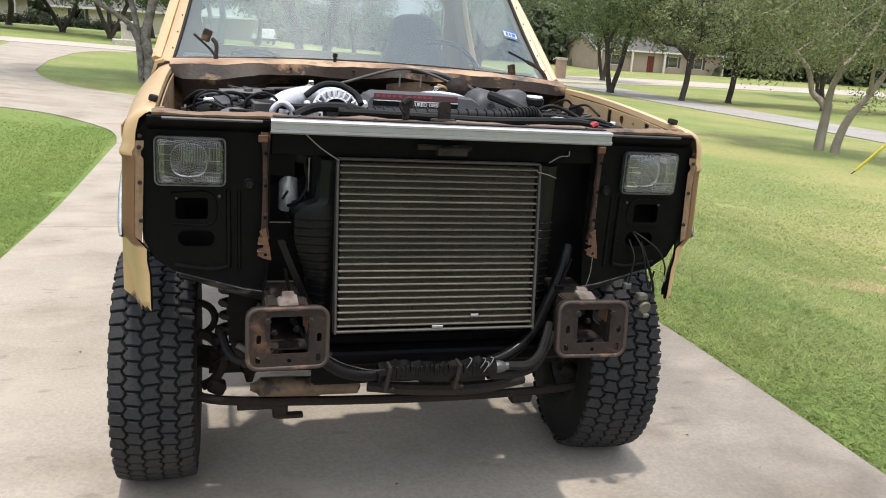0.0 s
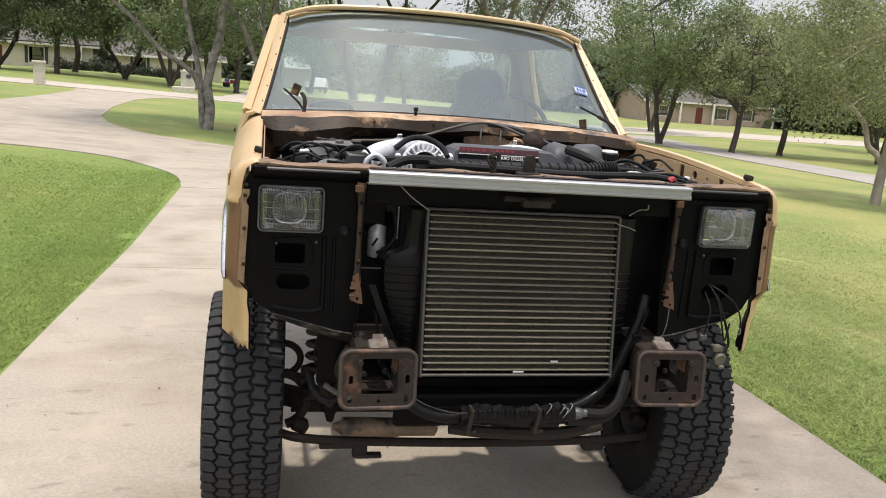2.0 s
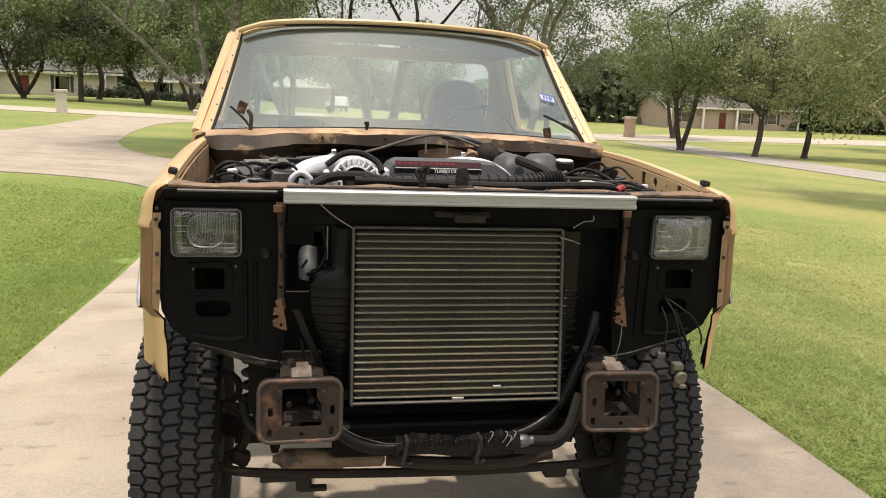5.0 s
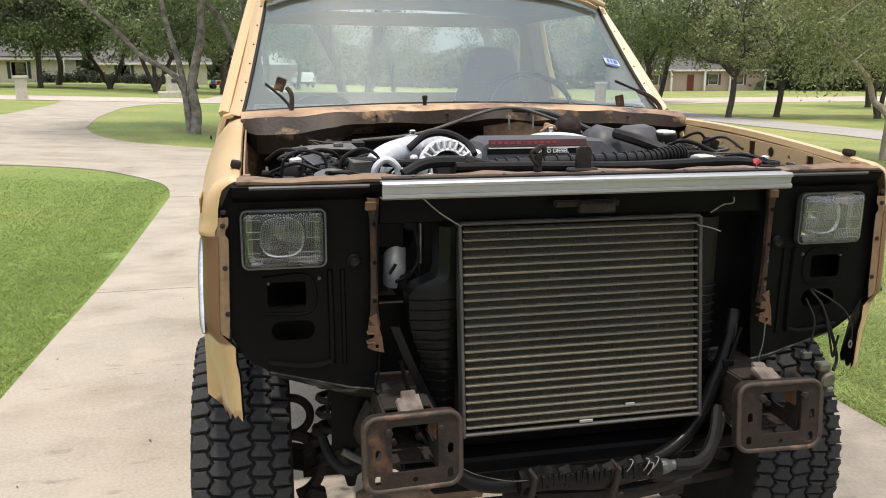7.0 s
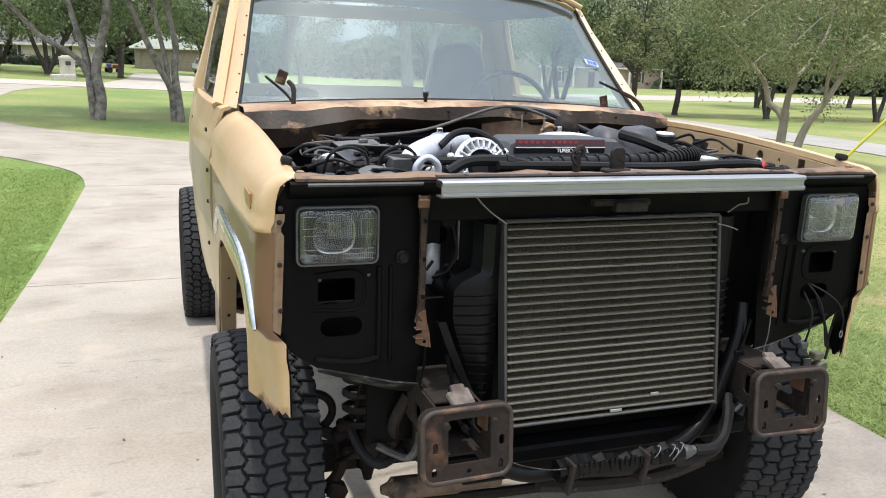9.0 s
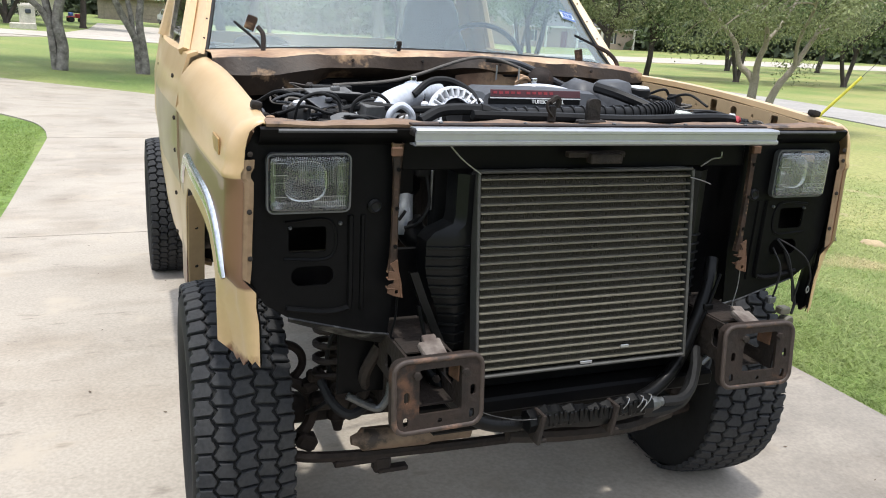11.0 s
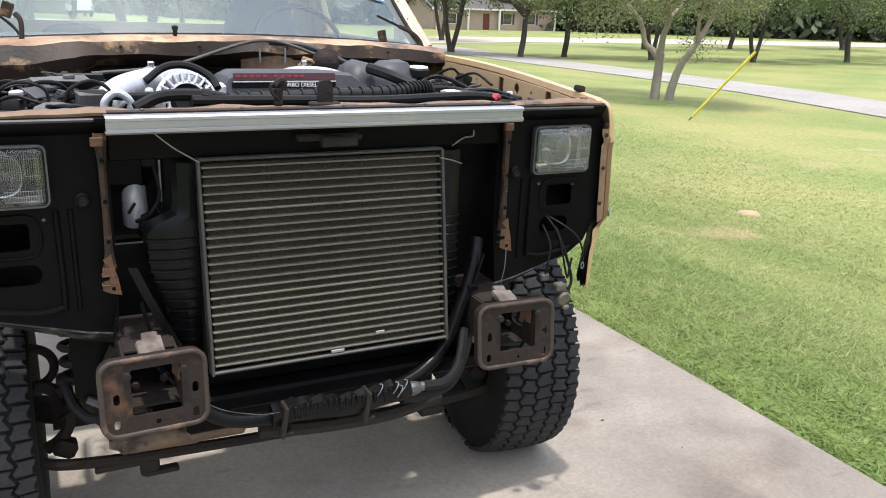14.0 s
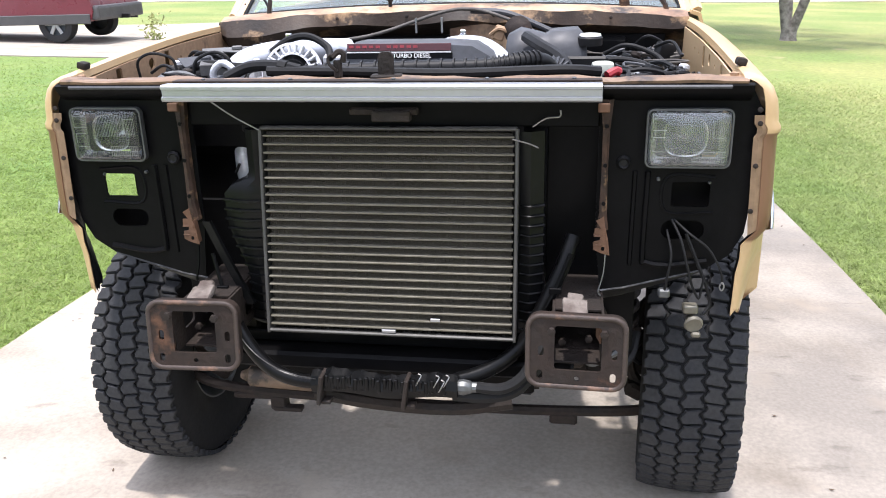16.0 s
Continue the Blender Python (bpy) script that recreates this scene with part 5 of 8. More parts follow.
lathe(bm, [(0.05, -0.14), (0.12, -0.1), (0.16, 0), (0.12, 0.1), (0.05, 0.14)], axis((0, 3.5, 0.31), (0, 1, 0)), 14)
P("rear_axle", bm, M_DARKRUST)
bm = bmesh.new()
tube(bm, [(0.05, 3.4, 0.34), (0.28, 1.4, 0.52)], 0.045, 10, 1)
box(bm, (0.30, 1.3, 0.60), (0.30, 0.75, 0.26), 0.05)
P("gearbox", bm, M_DARKRUST)


# ---- the cab ----
M_HEADLINER = material("dusty_grey_headliner", (0.16, 0.16, 0.165), 0.9, bump=0.1)
def roof_z(x):
    return 1.878 - 0.030 * (x / 0.70) ** 2 - 0.045 * (abs(x) / 0.73) ** 8


def screen(x, t):
    """A point of the windscreen: x across, t from its foot to its top."""
    bow = 0.10 * (1 - (x / 0.80) ** 2)
    k = 1 - 0.13 * t
    z0 = 1.385 + 0.035 * (1 - (x / 0.8) ** 2)
    z1 = roof_z(x * k) - 0.018
    return (x * k, 1.215 - bow * (1 - 0.35 * t) + 0.40 * t, z0 + (z1 - z0) * t)


xs = np.linspace(-0.795, 0.795, 17)
bm = loft(bmesh.new(), [[screen(x, t) for x in xs] for t in np.linspace(0, 1, 9)])
ws = P("windscreen", bm, M_GLASS, "dusty windscreen with a registration sticker", smooth=60)
ws.visible_shadow = False
# rubber gasket and painted frame round the glass
rim = [screen(x, 0) for x in xs] + [screen(0.795, t) for t in np.linspace(0.1, 1, 9)] + [screen(x, 1) for x in xs[::-1]][1:] + [screen(-0.795, t) for t in np.linspace(0.9, 0.1, 9)]
bm = bmesh.new()
tube(bm, [Vector(p) + Vector((0, -0.004, 0)) for p in rim] + [rim[0]], 0.007, 6, 2)
P("gasket", bm, M_HOSE, "black rubber gasket", ws)
for s in (-1, 1):
    rows = []
    for t in np.linspace(-0.04, 1.02, 12):
        x, y, z = screen(0.795, t)
        o = 0.024 + 0.008 * (1 - t)
        rows.append([(s * (x + 0.004), y + 0.03, z), (s * (x + 0.006), y - 0.012, z + 0.002), (s * (x + 0.022), y - 0.016, z + 0.006), (s * (x + o + 0.012), y + 0.012, z + 0.004), (s * (x + o + 0.018), y + 0.07, z), (s * (x + o - 0.03), y + 0.08, z)])
    p = P("windscreen_pillar", loft(bmesh.new(), rows, close=True), M_CREAM, "cream pillar with screw holes and rust")
    for t in np.linspace(0.10, 0.92, 6):
        x, y, z = screen(0.795, t)
        bm = lathe(bmesh.new(), [(0.0035, 0), (0.0035, 0.0015), (0.0005, 0.002)], axis((s * (x + 0.015), y - 0.015, z + 0.004), (0, -1, 0.3)), 8)
        P("screw_hole", bm, M_RUST, "", p)
# roof with drip edge
rows = []
for y in (1.60, 1.63, 1.70, 1.85, 2.1, 2.4, 2.62, 2.70):
    up = 0.022 * S((y - 1.60) / 0.35) - 0.012 * S((y - 2.5) / 0.2)
    rows.append([(x, y - (0.05 * (1 - (x / 0.72) ** 2) if y < 1.8 else 0), roof_z(x) + up - (0.02 if y == 1.60 else 0)) for x in np.linspace(-0.735, 0.735, 17)])
P("roof", loft(bmesh.new(), rows, thick=0.02), M_CREAM, "cream cab roof")
bm = bmesh.new()
tube(bm, [(x, 1.578 - 0.05 * (1 - (x / 0.72) ** 2), roof_z(x) - 0.006) for x in np.linspace(-0.71, 0.71, 15)], 0.012, 8, 2)
P("roof_edge", bm, M_CREAM, "bright front edge of the roof")
bm = loft(bmesh.new(), [[(x, y, roof_z(x) - 0.035) for x in np.linspace(-0.70, 0.70, 9)] for y in (1.62, 2.66)], thick=0.01)
P("headliner", bm, M_HEADLINER, "dusty grey headliner")


def cab_side(s):
    # door below the belt line
    rows = []
    for y in (1.15, 1.30, 1.7, 2.1, 2.45, 2.52):
        b = 0.022 * math.sin(math.pi * min(1, max(0, (y - 1.15) / 1.4)))
        rows.append([(s * (x + b), y, z) for x, z in ((0.83, 1.385), (0.862, 1.375), (0.885, 1.30), (0.905, 1.205), (0.902, 1.19), (0.905, 1.05), (0.893, 0.85), (0.870, 0.66), (0.80, 0.64))])
    d = P("door", loft(bmesh.new(), rows, thick=0.012), M_TWOTONE, "cream door with bolt holes where trim was", smooth=40)
    for y, z in ((1.2, 1.30), (1.2, 1.16), (1.2, 1.05), (1.2, 0.9), (1.2, 0.76), (2.1, 1.27), (2.1, 1.12), (1.6, 1.2)):
        bm = lathe(bmesh.new(), [(0.008, 0), (0.007, 0.004), (0.0005, 0.005)], axis((s * 0.907, y, z), (s, -0.3, 0)), 8)
        P("screw_hole", bm, M_RUST, "", d)
    # upper frame of the door
    bm = bmesh.new()
    for pts in ([(0.862, 1.27, 1.375), (0.80, 1.50, 1.60), (0.745, 1.70, 1.79)], [(0.745, 1.70, 1.79), (0.748, 2.1, 1.80), (0.75, 2.50, 1.79)], [(0.75, 2.50, 1.79), (0.80, 2.52, 1.60), (0.866, 2.52, 1.375)]):
        tube(bm, [(s * x, y, z) for x, y, z in pts], 0.022, 6, 4)
    P("door_frame", bm, M_CREAM, "", d)
    bm = loft(bmesh.new(), [[(s * 0.855, 1.32, 1.38), (s * 0.86, 2.5, 1.38)], [(s * 0.765, 1.70, 1.77), (s * 0.765, 2.48, 1.77)]])
    g = P("door_window", bm, M_BACKGLASS, "", d)
    g.visible_shadow = False
    # rear corner of the cab
    rows = [[(s * 0.86, y, 0.66), (s * 0.905, y, 1.0), (s * 0.90, y, 1.2), (s * 0.865, y, 1.38), (s * 0.76, y, 1.80)] for y in (2.53, 2.74)]
    P("cab_corner", loft(bmesh.new(), rows, thick=0.03), M_CREAM, "cream cab corner")


sides(cab_side)
# back wall with its window, floor, bed
hole = rrect(0.0, 1.575, 1.42, 0.35, 0.07, 5)
m = front(2.70)
bw = P("back_wall", plate(bmesh.new(), [(-0.86, 0.7), (0.86, 0.7), (0.86, 1.38), (0.74, 1.82), (-0.74, 1.82), (-0.86, 1.38)], m, 0.03, [hole]), M_CREAM, "", smooth=0)
rg = P("back_window", plate(bmesh.new(), rrect(0.0, 1.575, 1.42, 0.35, 0.07, 5), front(2.712), 0.004), M_BACKGLASS, "back window", bw, 0)
rg.visible_shadow = False
bm = box(bmesh.new(), (0, 1.95, 0.66), (1.66, 1.5, 0.05), 0.01)
P("floor_pan", bm, M_DARKRUST, "dark floor")
for y in (2.95, 4.75):
    P("cross_member", box(bmesh.new(), (0, y, 0.64), (0.81, 0.09, 0.10), 0.008), M_DARKRUST, "rusty frame cross member")
bm = bmesh.new()
rows = []
for x in np.linspace(-0.76, 0.76, 9):
    rows.append([(x, 1.22 - 0.08 * (1 - (x / .8) ** 2), 1.39), (x, 1.30, 1.405), (x, 1.50, 1.40), (x, 1.56, 1.36), (x, 1.55, 1.10)])
P("dashboard", loft(bm, rows, thick=0.02), M_DASH, "dull dashboard")
# seats and steering wheel
for x in (0.455, -0.42):
    rows = []
    for z, w, d in ((1.0, 0.24, 0.07), (1.18, 0.245, 0.075), (1.30, 0.225, 0.07), (1.40, 0.19, 0.06), (1.47, 0.155, 0.055), (1.55, 0.145, 0.05), (1.605, 0.125, 0.045), (1.635, 0.085, 0.035), (1.645, 0.03, 0.02)):
        if x < 0:
            z = 1.0 + (z - 1.0) * 0.62
        rows.append([(x + u, 2.34 + 0.12 * (z - 1.0) + v, z) for u, v in rrect(0, 0, 2 * w, 2 * d, min(w, d) * 0.9, 4)])
    bm = loft(bmesh.new(), rows, close=True)
    bm.faces.new(list(bm.verts)[-20:])
    box(bm, (x, 2.10, 0.98), (0.52, 0.50, 0.14), 0.05, None, 3)
    P("seat", bm, M_SEAT, "dark vinyl seat", smooth=70)
bm = bmesh.new()
ang = [2 * math.pi * k / 28 for k in range(29)]
tube(bm, [(0.42 + 0.19 * math.cos(a), 1.62 + 0.07 * math.sin(a), 1.36 + 0.155 * math.sin(a)) for a in ang], 0.011, 8, 1)
for a in (0.2, 2.94, -1.57):
    tube(bm, [(0.42, 1.60, 1.35), (0.42 + 0.18 * math.cos(a), 1.62 + 0.07 * math.sin(a), 1.36 + 0.145 * math.sin(a))], 0.012, 6, 1)
P("steering_wheel", bm, M_SEAT, "thin dark steering wheel")
# stickers on the glass
for x0, t0, w, h in ((0.700, 0.415, 0.072, 0.075),):
    p = [Vector(screen(x, t)) + Vector((0, -0.003, 0.003)) for x, t in ((x0 - w / 2, t0 - h / 2), (x0 + w / 2, t0 - h / 2), (x0 + w / 2, t0 + h / 2), (x0 - w / 2, t0 + h / 2))]
    bm = bmesh.new()
    bm.faces.new([bm.verts.new(q) for q in p])
    st = P("sticker", bm, M_BLUE if w < 0.06 else M_STICKER, "blue and white registration sticker", ws, 0)
    if w > 0.06:
        bm = bmesh.new()
        up, ri = (p[3] - p[0]), (p[1] - p[0])
        for a, b, c, d in ((0.0, 0.0, 1.0, 0.16), (0.0, 0.84, 1.0, 1.0), (0.14, 0.3, 0.30, 0.7), (0.38, 0.3, 0.52, 0.7), (0.6, 0.3, 0.86, 0.7)):
            bm.faces.new([bm.verts.new(p[0] + ri * u + up * v + Vector((0, -0.002, 0.002))) for u, v in ((a, b), (c, b), (c, d), (a, d))])
        P("print", bm, M_BLUE, "", st, 0)

# cowl and firewall
M_SOOT = material("sooty_burnt_paint", (0.014, 0.011, 0.009), 0.6, other=(0.050, 0.032, 0.020), scale=4.5, amount=1.0, spots=(0.36, 0.23, 0.125), spot_scale=3.4, spot_level=0.565, bump=0.2, spec=0.3)
M_COWL = material("burnt_and_rusted_tan_paint", (0.47, 0.32, 0.19), 0.5, other=(0.19, 0.105, 0.058), scale=6, amount=1.0, spots=(0.028, 0.019, 0.014), spot_scale=4.2, spot_level=0.575, bump=0.2)
rows = []
for x in np.linspace(-0.80, 0.80, 65):
    c = 0.032 * (1 - (x / 0.8) ** 2)
    wv = 0.004 * math.sin(x * 9) + 0.003 * math.sin(x * 23 + 1)
    bow = 0.085 * (1 - (x / 0.8) ** 2)
    dent = 0.004 * math.sin(x * 9 + 0.6) * math.sin(x * 23) + 0.0025 * noise.noise(Vector((x * 26, 0, 3)))
    hump = S((-0.42 - x) / 0.10) * S((x + 0.80) / 0.06)
    rows.append([(x, 1.22 - bow, 1.388 + c), (x, 1.16 - bow, 1.390 + c + dent * 0.3), (x, 1.03 - bow * 0.5 + wv, 1.392 + c + dent * 0.5), (x, 0.985 - bow * 0.5 + wv + dent - 0.02 * hump, 1.376 + c + dent), (x, 0.972 - bow * 0.5 - dent - 0.045 * hump, 1.340 + c + wv + dent - 0.015 * hump), (x, 1.01 - bow * 0.5 - 0.06 * hump, 1.316 + c - 0.05 * hump + wv), (x, 1.05, 1.30), (x, 1.06, 1.10), (x, 1.04, 0.75)])
cowl = P("cowl", loft(bmesh.new(), [r[:4] for r in rows], thick=0.004), M_COWL, "tan cowl panel with rust and peeling paint", smooth=40)
P("cowl_lip", loft(bmesh.new(), [r[3:] for r in rows], thick=0.004), M_SOOT, "burnt and sooty lip of the cowl", cowl, 40)
for x in (-0.36, -0.12, 0.17, 0.55):
    bm = lathe(bmesh.new(), [(0.006, 0), (0.005, 0.004), (0.0005, 0.005)], axis((x, 0.968 - 0.0425 * (1 - (x / .8) ** 2), 1.362 + 0.032 * (1 - (x / 0.8) ** 2)), (0, -1, 0.2)), 8)
    P("screw", bm, M_DARKRUST, "", cowl)
bm = bmesh.new()
lathe(bm, [(0.007, 0), (0.007, 0.02), (0.010, 0.022), (0.010, 0.034), (0.004, 0.036)], axis((-0.186, 0.99, 1.418), (0, -0.1, 1)), 8)
P("washer_nozzle", bm, M_DARKRUST, "", cowl)
fire = bmesh.new()
box(fire, (0, 1.0, 1.05), (1.46, 0.03, 0.55), 0.004)
box(fire, (-0.30, 0.97, 1.28), (0.60, 0.05, 0.07), 0.012)
box(fire, (0.38, 0.975, 1.27), (0.46, 0.04, 0.09), 0.012)
P("firewall", fire, M_BLACK, "dark greasy firewall")
bm = box(bmesh.new(), (0.30, 0.955, 1.362), (0.42, 0.012, 0.028), 0.003)
P("cowl_gasket", bm, M_PLASTIC, "", cowl)
bm = loft(bmesh.new(), [[(x, 0.94 + 0.03 * abs(x - 0.14) / 0.12, z) for x in np.linspace(0.02, 0.26, 7)] for z in (1.26, 1.31, 1.37)], thick=0.004)
P("heat_shield", bm, M_COWL, "bent tan sheet", cowl)


def wiper(s):
    if s < 0:
        a = [(-0.637, 1.02, 1.29), (-0.636, 1.03, 1.38), (-0.632, 1.05, 1.45), (-0.645, 1.07, 1.475)]
        b = [(-0.63, 1.04, 1.40), (-0.66, 1.08, 1.44), (-0.715, 1.12, 1.487)]
        plate_at, rot = (-0.668, 1.07, 1.487), Matrix.Rotation(0.35, 3, "Y")
    else:
        a = [(0.737, 1.05, 1.34), (0.734, 1.06, 1.40), (0.705, 1.08, 1.44), (0.66, 1.11, 1.465)]
        b = [(0.68, 1.10, 1.455), (0.63, 1.13, 1.48), (0.585, 1.15, 1.50)]
        plate_at, rot = (0.60, 1.13, 1.425), Matrix.Rotation(-0.2, 3, "Y")
    bm = bmesh.new()
    tube(bm, a, 0.008, 6)
    w = P("hood_hinge", bm, M_RUST, "rusty hinge arm left standing")
    bm = bmesh.new()
    tube(bm, b, 0.005, 5)
    P("wiper_arm", bm, M_HOSE, "black wiper arm", w)
    bm = box(bmesh.new(), plate_at, (0.034, 0.005, 0.046), 0.002, rot)
    P("hinge_plate", bm, M_POST, "", w)


sides(wiper)

# ---- engine bay ----
bm = box(bmesh.new(), (0.0, 0.36, 1.0), (0.60, 0.40, 0.46), 0.04)
box(bm, (0.0, 0.37, 1.24), (0.76, 0.40, 0.08), 0.03)
box(bm, (0.30, 0.80, 0.95), (0.26, 0.40, 0.50), 0.04)
engine = P("engine", bm, M_DARKRUST, "turbo diesel engine full of hoses")


def E(name, bm, mat, label="", smooth=35):
    return part(name, bm, mat, engine, label, smooth)


# cover with its label plate
M_REDBAR = material("red_letters", (0.22, 0.012, 0.02), 0.5, bump=0)
bm = bmesh.new()
rows = []
for x, k in ((-0.185, 0.0), (-0.165, 0.75), (-0.14, 1.0), (0.10, 1.0), (0.17, 0.9), (0.215, 0.35), (0.225, 0.0)):
    rows.append([(x, 0.285 + 0.015 * (1 - k), 1.31), (x, 0.300, 1.315 + 0.046 * k), (x, 0.325, 1.315 + 0.053 * k), (x, 0.46, 1.312 + 0.050 * k), (x, 0.56, 1.30 + 0.035 * k), (x, 0.60, 1.27)])
loft(bm, rows, thick=0.003)
E("engine_cover", bm, M_GREYPLASTIC, "dark grey engine cover")
bm = box(bmesh.new(), (-0.02, 0.287, 1.3565), (0.275, 0.004, 0.019), 0.001, Matrix.Rotation(radians(-14), 3, "X"))
E("name_plate", bm, M_RED, "dark red name plate")
for k in range(10):
    x = -0.145 + k * 0.0175 + (0.012 if k > 4 else 0)
    bm = box(bmesh.new(), (x, 0.2850, 1.358), (0.011, 0.003, 0.0065), 0, Matrix.Rotation(radians(-14), 3, "X"))
    E("emblem_bar", bm, M_REDBAR, "raised red bar", 0)
bm = box(bmesh.new(), (-0.02, 0.284, 1.3440), (0.275, 0.004, 0.0025), 0)
E("white_line", bm, M_WHITE, "", 0)
cu = bpy.data.curves.new("plate_words", "FONT")
cu.body, cu.size, cu.extrude, cu.align_x = "TURBO DIESEL", 0.0155, 0.0008, "CENTER"
tx = new("plate_words", cu)
tx.parent = engine
tx.matrix_local = pose(0.015, 0.280, 1.3305, 80, 0, 0)
cu.materials.append(M_WHITE)
bm = box(bmesh.new(), (-0.02, 0.290, 1.336), (0.28, 0.006, 0.016), 0.001)
E("plate_foot", bm, M_PLASTIC, "", 0)

# silver intake pipes
bm = bmesh.new()
tube(bm, [(-0.485, 0.22, 1.14), (-0.480, 0.25, 1.25), (-0.450, 0.28, 1.312), (-0.385, 0.33, 1.335), (-0.30, 0.43, 1.335), (-0.22, 0.53, 1.325)], 0.034, 16)
E("intake_pipe", bm, M_SILVER, "silver painted intake pipe")
bm = bmesh.new()
tube(bm, [(0.03, 0.60, 1.305), (0.10, 0.57, 1.326), (0.18, 0.51, 1.324), (0.235, 0.44, 1.29), (0.245, 0.38, 1.23)], 0.034, 16)
E("intake_pipe", bm, M_SILVER, "silver painted intake pipe")
for q, d in (((-0.345, 0.38, 1.337), (1, 0.9, 0.0)), ((0.115, 0.562, 1.327), (1, -0.35, 0.05))):
    bm = lathe(bmesh.new(), [(0.0345, -0.007), (0.038, -0.006), (0.038, 0.006), (0.0345, 0.007)], axis(q, d), 18)
    box(bm, (q[0], q[1], q[2] + 0.044), (0.016, 0.014, 0.012), 0.002)
    E("hose_clamp", bm, M_CHROME)
for x in (-0.02, 0.055):
    E("stud", tube(bmesh.new(), [(x, 0.55, 1.37), (x, 0.55, 1.412)], 0.003, 6, 1), M_STRAP)
# silver pipe seen in front, beside the radiator
bm = bmesh.new()
tube(bm, [(-0.423, 0.20, 1.015), (-0.426, 0.192, 1.05), (-0.427, 0.19, 1.10), (-0.426, 0.19, 1.155)], lambda t: 0.031 - 0.004 * t, 20)
lathe(bm, [(0.027, 0.0), (0.029, 0.002), (0.029, 0.012), (0.024, 0.014), (0.015, 0.014)], axis((-0.426, 0.19, 1.147), (0, 0, 1)), 20)
E("charge_pipe", bm, M_SILVER, "silver pipe with rubber boot")
bm = bmesh.new()
tube(bm, [(-0.420, 0.19, 1.155), (-0.415, 0.19, 1.18), (-0.414, 0.19, 1.204)], 0.012, 14)
for z in (1.170, 1.184, 1.198):
    lathe(bm, [(0.012, 0), (0.016, 0.002), (0.016, 0.006), (0.012, 0.008)], axis((-0.415, 0.19, z), (0, 0, 1)), 16)
E("pipe_neck", bm, M_CASTALU, "bright ringed neck of the pipe")
bm = bmesh.new()
tube(bm, [(-0.37, 0.19, 0.985), (-0.395, 0.195, 1.005), (-0.408, 0.20, 1.04)], 0.037, 14)
box(bm, (-0.392, 0.15, 1.175), (0.035, 0.03, 0.03), 0.006)
tube(bm, [(-0.43, 0.15, 1.03), (-0.40, 0.13, 1.05), (-0.375, 0.13, 1.10), (-0.385, 0.14, 1.17)], 0.005, 6)
tube(bm, [(-0.445, 0.155, 1.05), (-0.43, 0.15, 1.075)], 0.004, 6, 1)
E("rubber_boot", bm, M_HOSE)
P("bright_strip", box(bmesh.new(), (-0.372, 0.13, 1.13), (0.005, 0.006, 0.10), 0.001), M_STRAP, "thin bright steel strip")

# alternator with slotted housing
bm = bmesh.new()
A = axis((-0.285, 0.215, 1.304), (0.12, -1, 0.22))
lathe(bm, [(0.020, 0.0), (0.030, 0.004), (0.033, 0.0), (0.050, -0.01), (0.046, -0.05)], A, 24)
alt = E("alternator", bm, M_HOSE, "alternator with slotted aluminium housing")
for k in range(22):
    a = 2 * math.pi * k / 22
    bm = bmesh.new()
    c = A @ Vector((0.060 * math.cos(a), 0.060 * math.sin(a), 0.0))
    box(bm, (0, 0, 0), (0.026, 0.006, 0.020), 0.002)
    bmesh.ops.transform(bm, matrix=Matrix.Translation(c) @ A.to_3x3().to_4x4() @ Matrix.Rotation(a, 4, "Z"), verts=bm.verts)
    part("housing_rib", bm, M_CASTALU, alt)
bm = lathe(bmesh.new(), [(0.068, 0.004), (0.074, 0.003), (0.076, -0.012), (0.070, -0.014)], A, 36, closed=True)
lathe(bm, [(0.044, 0.008), (0.050, 0.007), (0.050, -0.004), (0.044, -0.004)], A, 30, closed=True)
part("housing_ring", bm, M_CASTALU, alt, "", 35)
for x, y, z in ((-0.375, 0.20, 1.295), (-0.350, 0.195, 1.29)):
    E("aluminium_boss", lathe(bmesh.new(), [(0.010, 0), (0.010, 0.04), (0.006, 0.045)], axis((x, y, z), (0, 0, 1)), 10), M_CASTALU)
E("aluminium_boss", box(bmesh.new(), (-0.20, 0.30, 1.315), (0.05, 0.04, 0.05), 0.008), M_CASTALU)
bm = bmesh.new()
tube(bm, [(-0.37, 0.30, 1.345), (-0.32, 0.32, 1.378), (-0.265, 0.32, 1.382), (-0.215, 0.30, 1.358), (-0.200, 0.27, 1.33)], 0.010, 8)
E("heater_hose", bm, M_HOSE, "corrugated heater hose")

M_LOOM = material("taped_cable", (0.085, 0.075, 0.065), 0.7, other=(0.04, 0.036, 0.033), scale=20, bump=0.2)
# corrugated duct and hoses along the front of the engine
bm = bmesh.new()
line = [(-0.29, 0.13, 1.312), (-0.15, 0.15, 1.318), (0.05, 0.155, 1.324), (0.22, 0.155, 1.328), (0.30, 0.165, 1.338), (0.355, 0.20, 1.335), (0.38, 0.26, 1.30)]
line = [(x, y, z - 0.006) for x, y, z in line]
tube(bm, line, 0.020, 12)
duct = E("cooling_duct", bm, M_PLASTIC, "ribbed black cooling duct")
sm = smooth_line(line, 6)
bm = bmesh.new()
for i in range(1, len(sm) - 8):
    lathe(bm, [(0.020, -0.003), (0.0245, -0.002), (0.0245, 0.002), (0.020, 0.003)], axis(sm[i], sm[i + 1] - sm[i - 1]), 12)
part("duct_rib", bm, M_PLASTIC, duct, "", 35)["kind"] = "stuff"
